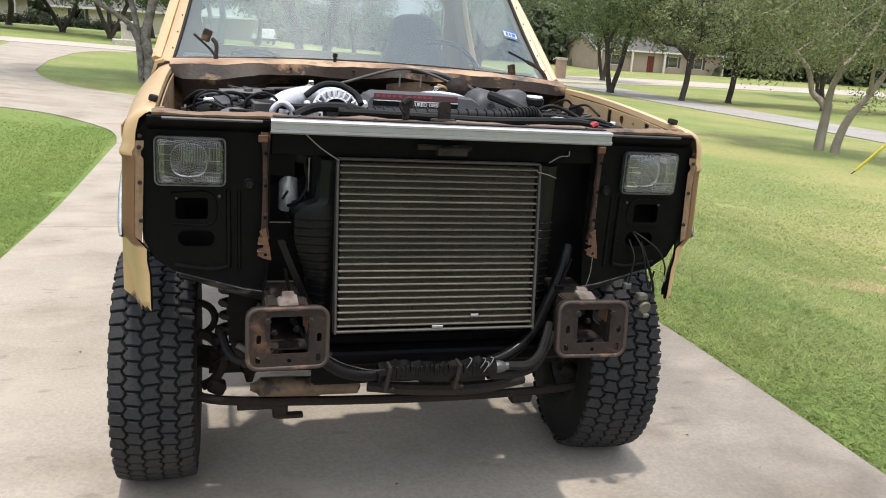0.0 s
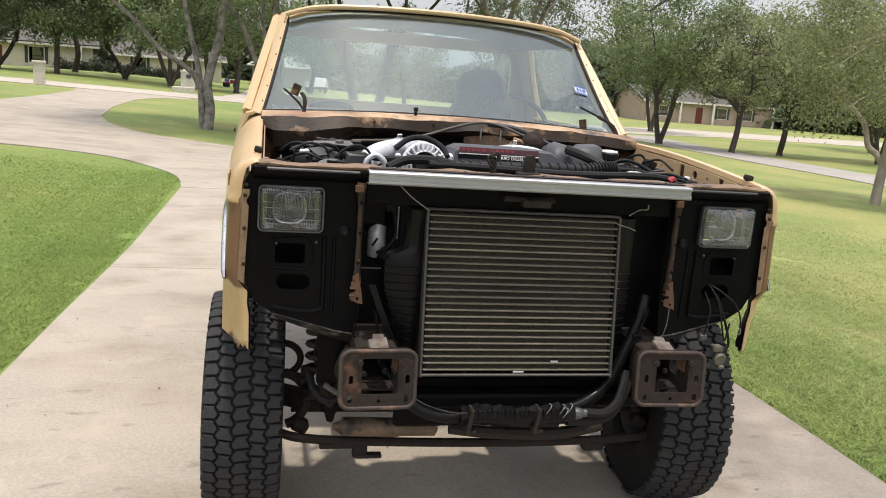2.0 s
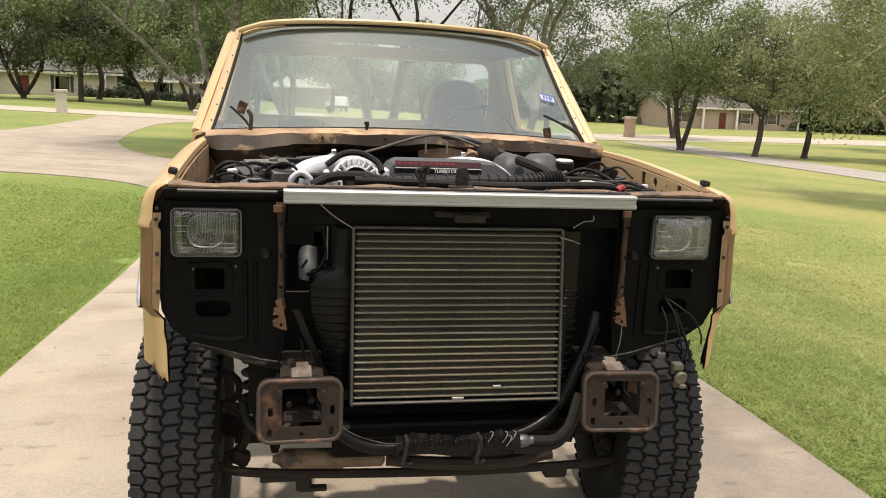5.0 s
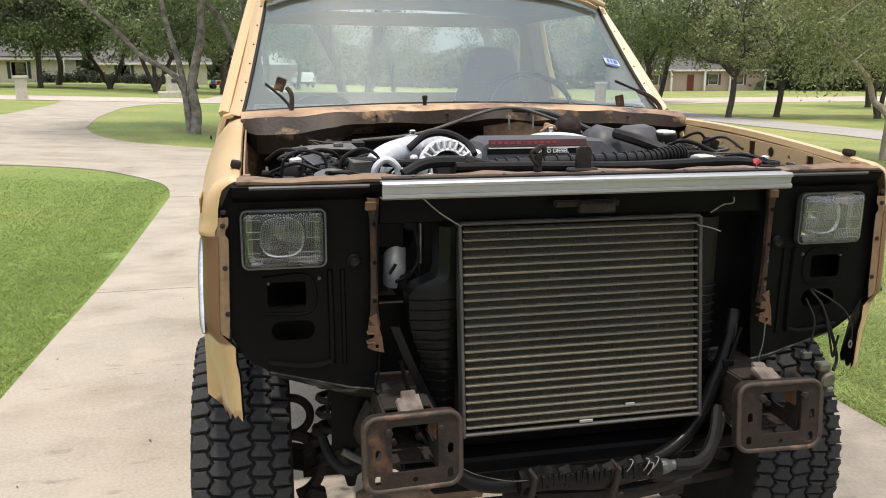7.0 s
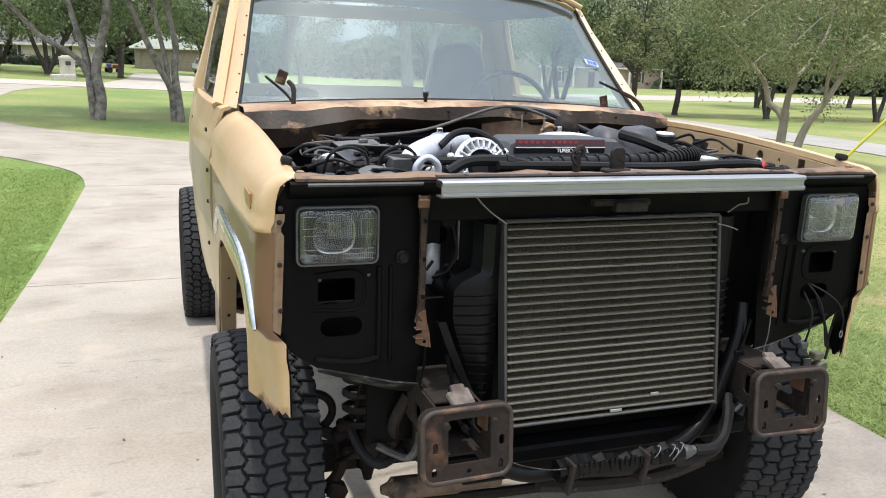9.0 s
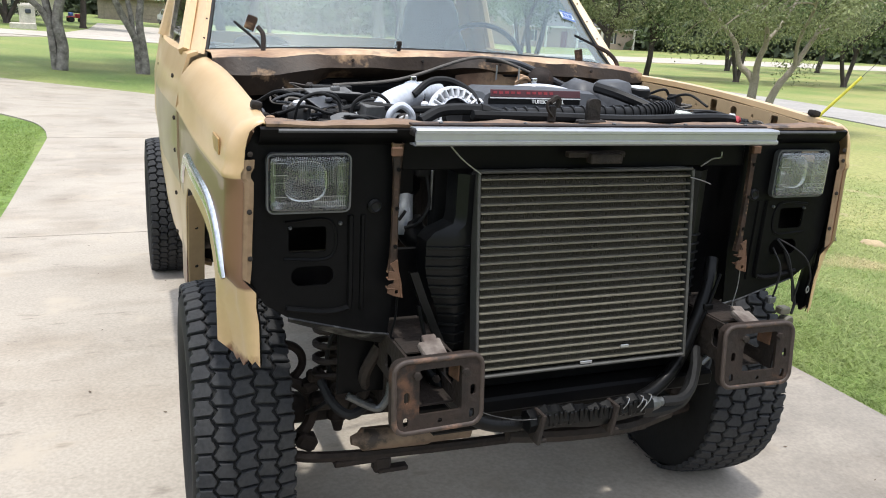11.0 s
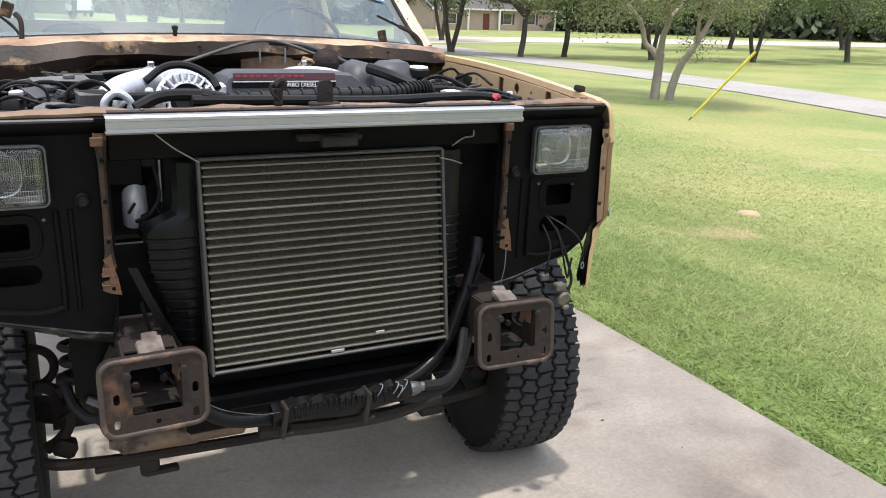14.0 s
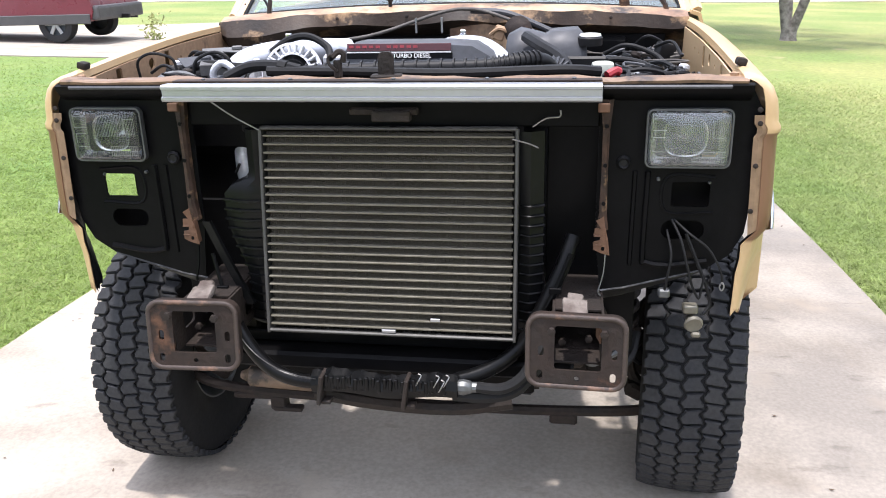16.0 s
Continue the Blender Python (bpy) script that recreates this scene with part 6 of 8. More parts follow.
for pts, r, mat in (([(-0.30, 0.07, 1.325), (-0.1, 0.075, 1.322), (0.15, 0.07, 1.318), (0.40, 0.07, 1.325), (0.49, 0.09, 1.318)], 0.012, M_HOSE),
                    ([(-0.42, 0.10, 1.305), (-0.36, 0.11, 1.33), (-0.28, 0.09, 1.335), (-0.22, 0.08, 1.325)], 0.014, M_HOSE),
                    ([(-0.60, 0.25, 1.30), (-0.52, 0.22, 1.325), (-0.42, 0.2, 1.32), (-0.30, 0.12, 1.333)], 0.010, M_HOSE),
                    ([(-0.275, 0.085, 1.335), (-0.255, 0.083, 1.331)], 0.017, M_HOSE),
                    ([(0.505, 0.10, 1.308), (0.525, 0.115, 1.316), (0.535, 0.12, 1.312)], 0.010, M_REDWIRE),
                    ([(-0.46, 0.80, 1.318), (-0.23, 0.84, 1.338), (0.0, 0.87, 1.405), (0.10, 0.88, 1.415), (0.19, 0.87, 1.395), (0.31, 0.84, 1.345), (0.36, 0.80, 1.30)], 0.0055, M_LOOM),
                    ([(0.10, 0.90, 1.41), (0.22, 0.88, 1.40), (0.36, 0.86, 1.345), (0.42, 0.84, 1.32)], 0.010, M_GREYPLASTIC),
                    ([(0.30, 0.50, 1.36), (0.34, 0.42, 1.345), (0.40, 0.35, 1.315), (0.42, 0.30, 1.28)], 0.017, M_PLASTIC),
                    ([(0.45, 0.50, 1.285), (0.55, 0.48, 1.300), (0.62, 0.45, 1.290), (0.64, 0.36, 1.275), (0.56, 0.30, 1.275), (0.48, 0.33, 1.275)], 0.008, M_HOSE),
                    ([(0.52, 0.62, 1.30), (0.58, 0.60, 1.325), (0.66, 0.58, 1.30), (0.69, 0.50, 1.27)], 0.007, M_HOSE)):
    bm = bmesh.new()
    tube(bm, pts, r, 8)
    E("hose", bm, mat, "red battery lead" if mat is M_REDWIRE else "black hose")

# reservoirs, airbox and bottles on the driver's side
bm = bmesh.new()
rows = []
for x, k in ((0.235, 0.0), (0.245, 0.8), (0.28, 1.0), (0.335, 0.86), (0.35, 0.8), (0.37, 0.95), (0.44, 1.0), (0.465, 0.7), (0.47, 0.0)):
    rows.append([(x, 0.50, 1.26), (x, 0.50, 1.27 + 0.06 * k), (x, 0.53, 1.29 + 0.085 * k), (x, 0.60, 1.29 + 0.09 * k), (x, 0.67, 1.28 + 0.06 * k), (x, 0.68, 1.26)])
loft(bm, rows, thick=0.003)
E("degas_bottle", bm, M_GREYPLASTIC, "grey black coolant bottle", 75)
bm = lathe(bmesh.new(), [(0.034, 0), (0.034, 0.020), (0.030, 0.024), (0.0005, 0.024)], axis((0.475, 0.52, 1.335), (0, -0.05, 1)), 20)
E("bottle_cap", bm, M_PLASTIC)
bm = lathe(bmesh.new(), [(0.030, 0), (0.029, 0.004), (0.0005, 0.005)], axis((0.475, 0.52, 1.360), (0, -0.05, 1)), 20)
E("cap_label", bm, M_WHITE, "white cap label")
bm = box(bmesh.new(), (0.41, 0.40, 1.255), (0.22, 0.014, 0.125), 0.006)
E("air_box_lid", bm, M_PLASTIC, "flat black plastic panel")
bm = lathe(bmesh.new(), [(0.070, -0.03), (0.074, 0.0), (0.050, 0.02), (0.0005, 0.02)], axis((0.375, 0.27, 1.268), (0.1, -0.8, 0.6)), 30)
filt = E("air_filter", bm, M_PLASTIC, "pleated conical air filter")
A = axis((0.375, 0.27, 1.268), (0.1, -0.8, 0.6))
for k in range(30):
    a = 2 * math.pi * k / 30
    bm = bmesh.new()
    tube(bm, [A @ Vector((0.074 * math.cos(a), 0.074 * math.sin(a), -0.02)), A @ Vector((0.064 * math.cos(a), 0.064 * math.sin(a), 0.018)), A @ Vector((0.030 * math.cos(a), 0.030 * math.sin(a), 0.026))], 0.003, 5, 2)
    part("pleat", bm, M_GREYPLASTIC, filt)
bm = box(bmesh.new(), (0.505, 0.34, 1.265), (0.06, 0.07, 0.09), 0.015, None, 2)
E("fluid_reservoir", bm, material("cloudy_plastic", (0.42, 0.44, 0.38), 0.5, bump=0.03), "cloudy fluid reservoir")
bm = box(bmesh.new(), (0.60, 0.30, 1.215), (0.20, 0.26, 0.09), 0.012)
E("battery", bm, M_PLASTIC, "black battery under cables")
for k, (pts, r) in enumerate((([(0.52, 0.20, 1.30), (0.58, 0.17, 1.318), (0.65, 0.16, 1.31), (0.69, 0.2, 1.30)], 0.007), ([(0.50, 0.24, 1.31), (0.60, 0.24, 1.325), (0.68, 0.26, 1.305)], 0.008),
                             ([(0.55, 0.12, 1.31), (0.56, 0.20, 1.325), (0.54, 0.30, 1.315)], 0.007), ([(0.62, 0.45, 1.31), (0.66, 0.38, 1.325), (0.70, 0.28, 1.31)], 0.008),
                             ([(0.66, 0.62, 1.34), (0.70, 0.56, 1.36), (0.72, 0.48, 1.33)], 0.006), ([(0.60, 0.70, 1.33), (0.64, 0.62, 1.37), (0.70, 0.66, 1.34)], 0.006))):
    bm = bmesh.new()
    tube(bm, [(x, y, z - 0.022) for x, y, z in pts], r * 0.75, 6)
    E("cable", bm, M_HOSE)
for c, z in (((0.63, 0.36, 1.305), (0.06, 0.05, 0.05)), ((0.68, 0.22, 1.295), (0.07, 0.06, 0.05)), ((0.57, 0.40, 1.30), (0.05, 0.05, 0.04)), ((0.69, 0.62, 1.33), (0.05, 0.08, 0.06)), ((0.60, 0.62, 1.30), (0.10, 0.08, 0.05))):
    bm = box(bmesh.new(), (c[0], c[1], c[2] - 0.025), (z[0] * 0.7, z[1] * 0.7, z[2] * 0.8), 0.008, Matrix.Rotation(c[0] * 3, 3, "Z") @ Matrix.Rotation(0.3, 3, "X"), 2)
    E("connector_block", bm, M_PLASTIC)
bm = lathe(bmesh.new(), [(0.012, -0.02), (0.020, -0.01), (0.022, 0.0), (0.044, 0.004), (0.046, 0.012), (0.028, 0.022), (0.022, 0.026), (0.014, 0.03), (0.0005, 0.03)], axis((0.262, 0.80, 1.352), (-0.25, -1, 0.1)), 22)
E("brake_booster_disc", bm, M_RUST, "round rusty cap")
bm = box(bmesh.new(), (0.200, 0.81, 1.345), (0.035, 0.03, 0.045), 0.004, Matrix.Rotation(0.3, 3, "Y"))
tube(bm, [(0.17, 0.80, 1.34), (0.20, 0.79, 1.36), (0.23, 0.80, 1.345)], 0.006, 6)
E("bracket", bm, M_TAN)

M_DUSTGREY = material("dusty_grey_metal", (0.13, 0.13, 0.128), 0.6, 0.2, other=(0.06, 0.058, 0.055), scale=16, amount=0.9, bump=0.1)
# passenger side: bracket, loops of wire, small parts
bm = box(bmesh.new(), (-0.50, 0.66, 1.318), (0.125, 0.02, 0.028), 0.004)
box(bm, (-0.53, 0.56, 1.285), (0.10, 0.26, 0.008), 0.003, Matrix.Rotation(radians(-14), 3, "X") @ Matrix.Rotation(-0.5, 3, "Z"))
E("black_bracket", bm, M_PLASTIC, "flat black bracket")
bm = bmesh.new()
tube(bm, [(-0.475, 0.16, 1.27), (-0.478, 0.16, 1.312), (-0.450, 0.16, 1.334), (-0.422, 0.16, 1.312), (-0.425, 0.16, 1.27)], 0.009, 10)
E("lifting_eye", bm, M_SILVER, "pale metal elbow")
for pts, r in (([(-0.56, 0.22, 1.29), (-0.55, 0.22, 1.34), (-0.50, 0.23, 1.362), (-0.46, 0.23, 1.34), (-0.465, 0.22, 1.30), (-0.50, 0.20, 1.285), (-0.55, 0.20, 1.30)], 0.007),
               ([(-0.72, 0.30, 1.30), (-0.66, 0.26, 1.325), (-0.60, 0.24, 1.31), (-0.54, 0.30, 1.32)], 0.007),
               ([(-0.66, 0.45, 1.30), (-0.62, 0.38, 1.34), (-0.57, 0.36, 1.345), (-0.53, 0.40, 1.31)], 0.008),
               ([(-0.70, 0.20, 1.30), (-0.69, 0.18, 1.345), (-0.65, 0.18, 1.365), (-0.60, 0.19, 1.35), (-0.59, 0.19, 1.31)], 0.006),
               ([(-0.62, 0.15, 1.305), (-0.56, 0.12, 1.32), (-0.50, 0.12, 1.31)], 0.008),
               ([(-0.73, 0.55, 1.30), (-0.68, 0.50, 1.335), (-0.60, 0.48, 1.32), (-0.52, 0.45, 1.325)], 0.009),
               ([(-0.52, 0.38, 1.30), (-0.48, 0.34, 1.33), (-0.43, 0.32, 1.325), (-0.40, 0.34, 1.29)], 0.012)):
    bm = bmesh.new()
    tube(bm, [(x, y, z - 0.008) for x, y, z in pts], r * 0.62, 7)
    E("cable", bm, M_HOSE, "tangled black cable")
for c, z, mt in (((-0.58, 0.30, 1.30), (0.08, 0.06, 0.05), M_PLASTIC), ((-0.66, 0.34, 1.30), (0.09, 0.07, 0.05), M_PLASTIC), ((-0.51, 0.30, 1.295), (0.06, 0.05, 0.05), M_CASTALU), ((-0.40, 0.26, 1.295), (0.05, 0.05, 0.045), M_CASTALU),
                 ((-0.62, 0.22, 1.29), (0.07, 0.05, 0.04), M_PLASTIC), ((-0.44, 0.42, 1.30), (0.07, 0.05, 0.06), M_GREYPLASTIC), ((-0.68, 0.24, 1.285), (0.06, 0.05, 0.04), M_GREYPLASTIC)):
    bm = box(bmesh.new(), (c[0], c[1], c[2] - 0.015), (z[0] * 0.65, z[1] * 0.65, z[2] * 0.8), 0.008, Matrix.Rotation(c[0] * 5, 3, "Z") @ Matrix.Rotation(0.35, 3, "X"), 2)
    E("small_housing", bm, mt)
for c, sz, rz, rx, mt in (((-0.555, 0.46, 1.335), (0.15, 0.035, 0.004), 0.5, 0.35, M_DUSTGREY), ((-0.505, 0.44, 1.322), (0.12, 0.05, 0.004), -0.35, -0.5, M_DUSTGREY), ((-0.60, 0.34, 1.318), (0.10, 0.045, 0.004), 0.9, 0.5, M_GREYPLASTIC), ((-0.50, 0.22, 1.315), (0.07, 0.04, 0.03), 0.3, 0.2, M_DUSTGREY)):
    bm = box(bmesh.new(), c, sz, 0.0015, Matrix.Rotation(rz, 3, "Z") @ Matrix.Rotation(rx, 3, "X"))
    box(bm, (c[0] + 0.02, c[1] + 0.01, c[2] + 0.006), (0.03, 0.012, 0.012), 0.003, Matrix.Rotation(rz, 3, "Z"))
    E("dusty_bracket", bm, mt, "dusty grey metal bracket")
E("round_dusty_pad", lathe(bmesh.new(), [(0.05, 0), (0.052, 0.012), (0.04, 0.02), (0.0005, 0.022)], axis((-0.575, 0.15, 1.285), (0.1, -0.2, 1)), 22), M_DUSTGREY, "round dusty metal pad")
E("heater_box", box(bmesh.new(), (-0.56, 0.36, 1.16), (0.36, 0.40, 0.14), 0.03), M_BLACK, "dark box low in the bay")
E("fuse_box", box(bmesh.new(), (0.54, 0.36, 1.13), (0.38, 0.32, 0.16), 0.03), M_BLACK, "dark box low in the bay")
# tangle of thin wires and small plugs on both sides of the bay
wr = random.Random(21)
for x0, x1, y0, y1, k in ((-0.72, -0.42, 0.14, 0.62, 30), (0.50, 0.73, 0.14, 0.66, 24), (-0.66, -0.30, 0.62, 0.92, 10), (0.42, 0.70, 0.66, 0.92, 12)):
    for i in range(k):
        p = Vector((wr.uniform(x0, x1), wr.uniform(y0, y1), 1.262 + wr.uniform(0, 0.03)))
        pts = [p]
        for q in range(4):
            p = p + Vector((wr.uniform(-0.06, 0.06), wr.uniform(-0.05, 0.05), wr.uniform(-0.018, 0.024)))
            pts.append(Vector((min(max(p.x, x0 - 0.01), x1 + 0.005), min(max(p.y, y0 - 0.03), y1 + 0.02), min(max(p.z, 1.25), (1.312 if p.x < 0 else 1.286) + 0.02 * p.y))))
        bm = tube(bmesh.new(), pts, wr.choice((0.0022, 0.003, 0.004, 0.0055)), 6, 4)
        E("wire", bm, wr.choice((M_HOSE, M_HOSE, M_LOOM, M_LOOM, M_GREYPLASTIC)))
        if i % 3 == 0:
            c = pts[-1]
            bm = box(bmesh.new(), c, (0.022, 0.030, 0.016), 0.004, Matrix.Rotation(wr.uniform(0, 3), 3, "Z") @ Matrix.Rotation(wr.uniform(-0.5, 0.5), 3, "X"))
            E("plug", bm, wr.choice((M_PLASTIC, M_GREYPLASTIC, M_DARKRUST, M_CASTALU if i % 9 == 0 else M_PLASTIC)))
# latch hooks on the support
bm = bmesh.new()
box(bm, (-0.112, 0.025, 1.335), (0.020, 0.010, 0.040), 0.003)
tube(bm, [(-0.10, 0.025, 1.35), (-0.097, 0.025, 1.368), (-0.108, 0.022, 1.374), (-0.122, 0.02, 1.362)], 0.007, 6)
tube(bm, [(-0.112, 0.02, 1.33), (-0.128, 0.016, 1.345), (-0.132, 0.016, 1.36), (-0.124, 0.016, 1.368)], 0.004, 5)
P("hood_latch", bm, M_DARKRUST, "rusty hood latch hook")
bm = plate(bmesh.new(), rrect(0.002, 1.342, 0.036, 0.062, 0.012, 3), front(0.02), 0.012)
box(bm, (0.002, 0.03, 1.316), (0.075, 0.03, 0.012), 0.004)
P("hood_stop", bm, M_DARKRUST, "dark rubber-faced stop")

# loose wiring below the lamp panel
for pts, r, mt in (([(0.665, 0.03, 0.985), (0.685, 0.0, 0.945), (0.70, -0.012, 0.89), (0.715, -0.01, 0.84), (0.735, 0.0, 0.80), (0.74, 0.0, 0.83), (0.745, 0.0, 0.86)], 0.005, M_HOSE),
                   ([(0.67, 0.03, 0.985), (0.70, -0.01, 0.965), (0.745, -0.015, 0.93), (0.775, -0.01, 0.88), (0.785, 0.0, 0.845)], 0.0045, M_HOSE),
                   ([(0.655, 0.03, 0.96), (0.665, 0.0, 0.91), (0.66, -0.005, 0.86), (0.655, 0.0, 0.815)], 0.005, M_HOSE),
                   ([(0.70, 0.03, 0.95), (0.73, 0.02, 0.88), (0.755, 0.02, 0.82), (0.765, 0.02, 0.78), (0.75, 0.01, 0.755)], 0.007, M_HOSE),
                   ([(0.785, 0.0, 0.845), (0.790, 0.0, 0.832), (0.785, 0.0, 0.822), (0.780, 0.0, 0.832), (0.785, 0.0, 0.845)], 0.003, M_STRAP)):
    bm = bmesh.new()
    tube(bm, pts, r * 0.62, 6)
    P("loose_wire", bm, mt, "loose wire hanging from the lamp panel")
bm = bmesh.new()
lathe(bm, [(0.012, -0.02), (0.020, 0.0), (0.023, 0.006), (0.019, 0.012), (0.010, 0.010)], axis((0.728, 0.005, 0.735), (0.1, -1, -0.2)), 14)
box(bm, (0.720, 0.015, 0.768), (0.035, 0.03, 0.022), 0.004)
box(bm, (0.735, 0.0, 0.708), (0.022, 0.02, 0.014), 0.004)
P("lamp_socket", bm, M_TUBE, "grey lamp socket on its wires")
bm = box(bmesh.new(), (0.655, 0.005, 0.81), (0.028, 0.02, 0.022), 0.004)
P("connector", bm, M_STRAP_DARK)


# ---- trees ----
def leaf_cloud(centres, per, spread_, size, rng, flat=0.75):
    """Many small leaves round the centres: four corners each, turned at random."""
    c = np.repeat(np.asarray(centres), per, axis=0)
    n = len(c)
    off = rng.normal(size=(n, 3)) * spread_
    off[:, 2] *= flat
    p = c + off
    nrm = off / (np.linalg.norm(off, axis=1)[:, None] + 1e-6) + rng.normal(size=(n, 3)) * 0.55 + (0, 0, 0.35)
    nrm /= np.linalg.norm(nrm, axis=1)[:, None]
    a = np.cross(nrm, rng.normal(size=(n, 3)))
    a /= np.linalg.norm(a, axis=1)[:, None]
    b = np.cross(nrm, a)
    s = size * rng.uniform(0.55, 1.3, n)[:, None]
    v = np.stack([p - a * s, p - b * s * 0.42 + a * s * 0.1, p + a * s, p + b * s * 0.42 + a * s * 0.1], axis=1)
    return v.reshape(-1, 3)


def quads(name, v, mat):
    """A mesh of loose four-cornered leaves."""
    me = bpy.data.meshes.new(name)
    n = len(v) // 4
    me.vertices.add(len(v))
    me.vertices.foreach_set("co", np.ascontiguousarray(v, dtype=np.float32).ravel())
    me.loops.add(4 * n)
    me.loops.foreach_set("vertex_index", np.arange(4 * n, dtype=np.int32))
    me.polygons.add(n)
    me.polygons.foreach_set("loop_start", np.arange(0, 4 * n, 4, dtype=np.int32))
    me.update(calc_edges=True)
    me.materials.append(mat)
    return me


def oak(x, y, h, r, seed, stems=1, mat=None, bark=None, low=0.30, gap=0.55, label="", lean_=0.0, sprawl=0.35, trunk=0.026, fork_at=0.29, bend=0.010, thick=1.25, shape=None):
    """A spreading oak: forked trunk and limbs, and a crown of small leaves in uneven clumps."""
    rng = np.random.default_rng(seed)
    z0 = land(x, y) - 0.05
    root = tagged(empty("oak_tree", Matrix.Translation((x, y, z0))), label or "spreading oak tree with grey bark and small green leaves", "tree", "oak trees on the lawn")
    bm = bmesh.new()
    zc, rz = h * (1 + low) / 2, h * (1 - low) / 2
    nodes = []
    if shape:
        side, away, lines = shape
        for R0, R1, pts in lines:
            pts = [Vector((side[0] * u + away[0] * w, side[1] * u + away[1] * w, z)) for u, w, z in pts]
            tube(bm, pts, lambda t, R0=R0, R1=R1: R0 + (R1 - R0) * t, 9, 5)
            nodes += pts[-2:]
        stems = 0
    for k in range(stems):
        a = rng.uniform(0, 6.28) if stems == 1 else 2 * math.pi * k / stems + rng.uniform(-0.4, 0.4)
        d0 = 0.0 if stems == 1 else 0.008 * h + 0.02
        base = Vector((math.cos(a) * d0, math.sin(a) * d0, 0))
        out = sprawl * r * (0.4 if stems > 1 else 0.12)
        fork = Vector((math.cos(a) * out + lean_, math.sin(a) * out, h * fork_at * rng.uniform(0.85, 1.15)))
        R0 = trunk * h * (0.75 if stems > 1 else 1)
        mid = base.lerp(fork, 0.5) + Vector((rng.normal() * bend * h, rng.normal() * bend * h, 0))
        tube(bm, [base - Vector((0, 0, 0.1)), base + Vector((0, 0, h * 0.03)), mid, fork], lambda t, R0=R0: R0 * (1.35 - 0.55 * min(1, t * 3)) if t < 0.34 else R0 * (0.85 - 0.2 * (t - 0.34)), 9, 4)
        limbs = 4 if stems == 1 else 3
        for j in range(limbs):
            b = a + (j - (limbs - 1) / 2) * (2 * math.pi / limbs if stems == 1 else 1.3) + rng.uniform(-0.4, 0.4)
            end = Vector((math.cos(b) * r * rng.uniform(0.45, 0.8), math.sin(b) * r * rng.uniform(0.45, 0.8), h * rng.uniform(0.55, 0.85)))
            m1 = fork.lerp(end, 0.45) + Vector((rng.normal() * 0.05 * h, rng.normal() * 0.05 * h, -0.02 * h))
            tube(bm, [fork - Vector((0, 0, 0.03 * h)), fork.lerp(m1, 0.5) + Vector((0, 0, 0.02 * h)), m1, end], lambda t, R0=R0: R0 * (0.62 - 0.48 * t), 7, 4)
            nodes += [fork.lerp(end, 0.5), m1, m1.lerp(end, 0.5), end]
    cents = []
    while len(cents) < 130:
        p = rng.normal(size=3)
        p /= np.linalg.norm(p)
        q = p * rng.uniform(0.25, 1.0) ** 0.5
        c = Vector((q[0] * r, q[1] * r, zc + q[2] * rz))
        if noise.noise(c * (1.6 / r) + Vector((seed, 0, 0))) > -0.28 + 0.1 * gap:
            cents.append(c)
    for c in cents[::3]:
        near = min(nodes, key=lambda q: (q - c).length)
        tube(bm, [near, near.lerp(c, 0.5) + Vector((0, 0, 0.02 * h)), c], lambda t: 0.004 * h * (1 - 0.7 * t) + 0.004, 5, 2, cap=False)
    part("trunk", bm, bark or M_BARK, root, "", 50)
    size = min(0.20, max(0.045, 0.0021 * math.hypot(x, y + 2)))
    leaves = thick * 3.2 * math.pi * r * r / (1.68 * size * size)
    v = leaf_cloud([tuple(c) for c in cents], int(leaves / len(cents)), 0.088 * r, size, rng)
    crown = new("crown", quads("crown", v, mat or M_LEAF))
    crown.parent = root
    return root


PALE = ((0.762, -0.646), (0.646, 0.762), (
    (0.15, 0.115, ((0.0, 0, -0.1), (0.0, 0, 0.35), (0.02, 0.02, 0.9), (0.04, 0.03, 1.35))),
    (0.105, 0.04, ((0.03, 0.03, 1.15), (-0.16, 0.1, 1.40), (-0.42, 0.2, 1.62), (-0.62, 0.3, 2.2), (-1.25, 0.5, 2.9), (-2.0, 0.6, 3.6))),
    (0.10, 0.04, ((0.03, 0.02, 1.20), (0.06, -0.1, 1.8), (0.18, -0.2, 2.35), (0.0, -0.5, 3.3), (0.05, -0.8, 4.6))),
    (0.055, 0.025, ((0.18, -0.2, 2.3), (0.50, 0.2, 2.75), (0.9, 0.8, 3.6), (1.0, 1.3, 4.6))),
    (0.135, 0.095, ((0.40, -0.1, -0.1), (0.43, -0.1, 0.3), (0.55, -0.12, 0.85), (0.74, -0.14, 1.30))),
    (0.09, 0.04, ((0.70, -0.14, 1.20), (1.00, -0.1, 1.70), (1.45, 0.1, 2.6), (1.95, 0.2, 3.6), (2.3, 0.1, 4.5))),
    (0.06, 0.025, ((1.00, -0.1, 1.64), (0.98, -0.5, 2.4), (1.2, -1.1, 3.3), (1.1, -1.6, 4.2))),
    (0.045, 0.02, ((1.45, 0.1, 2.55), (2.1, 0.8, 2.9), (2.7, 1.2, 3.4)))))
oak(15.55, 16.75, 6.8, 3.5, 11, 2, M_LEAFOLIVE, M_BARKPALE, 0.20, label="young oak with two pale trunks and thin olive crown", shape=PALE, thick=1.6)
oak(24.3, 47, 10.5, 5.4, 12, 2, M_LEAF, M_BARKDARK, 0.28, thick=1.5)
oak(27.2, 43, 8.6, 3.9, 13, 1, M_LEAFOLIVE, M_BARKDARK, 0.30, label="oak with browning crown", thick=1.4)
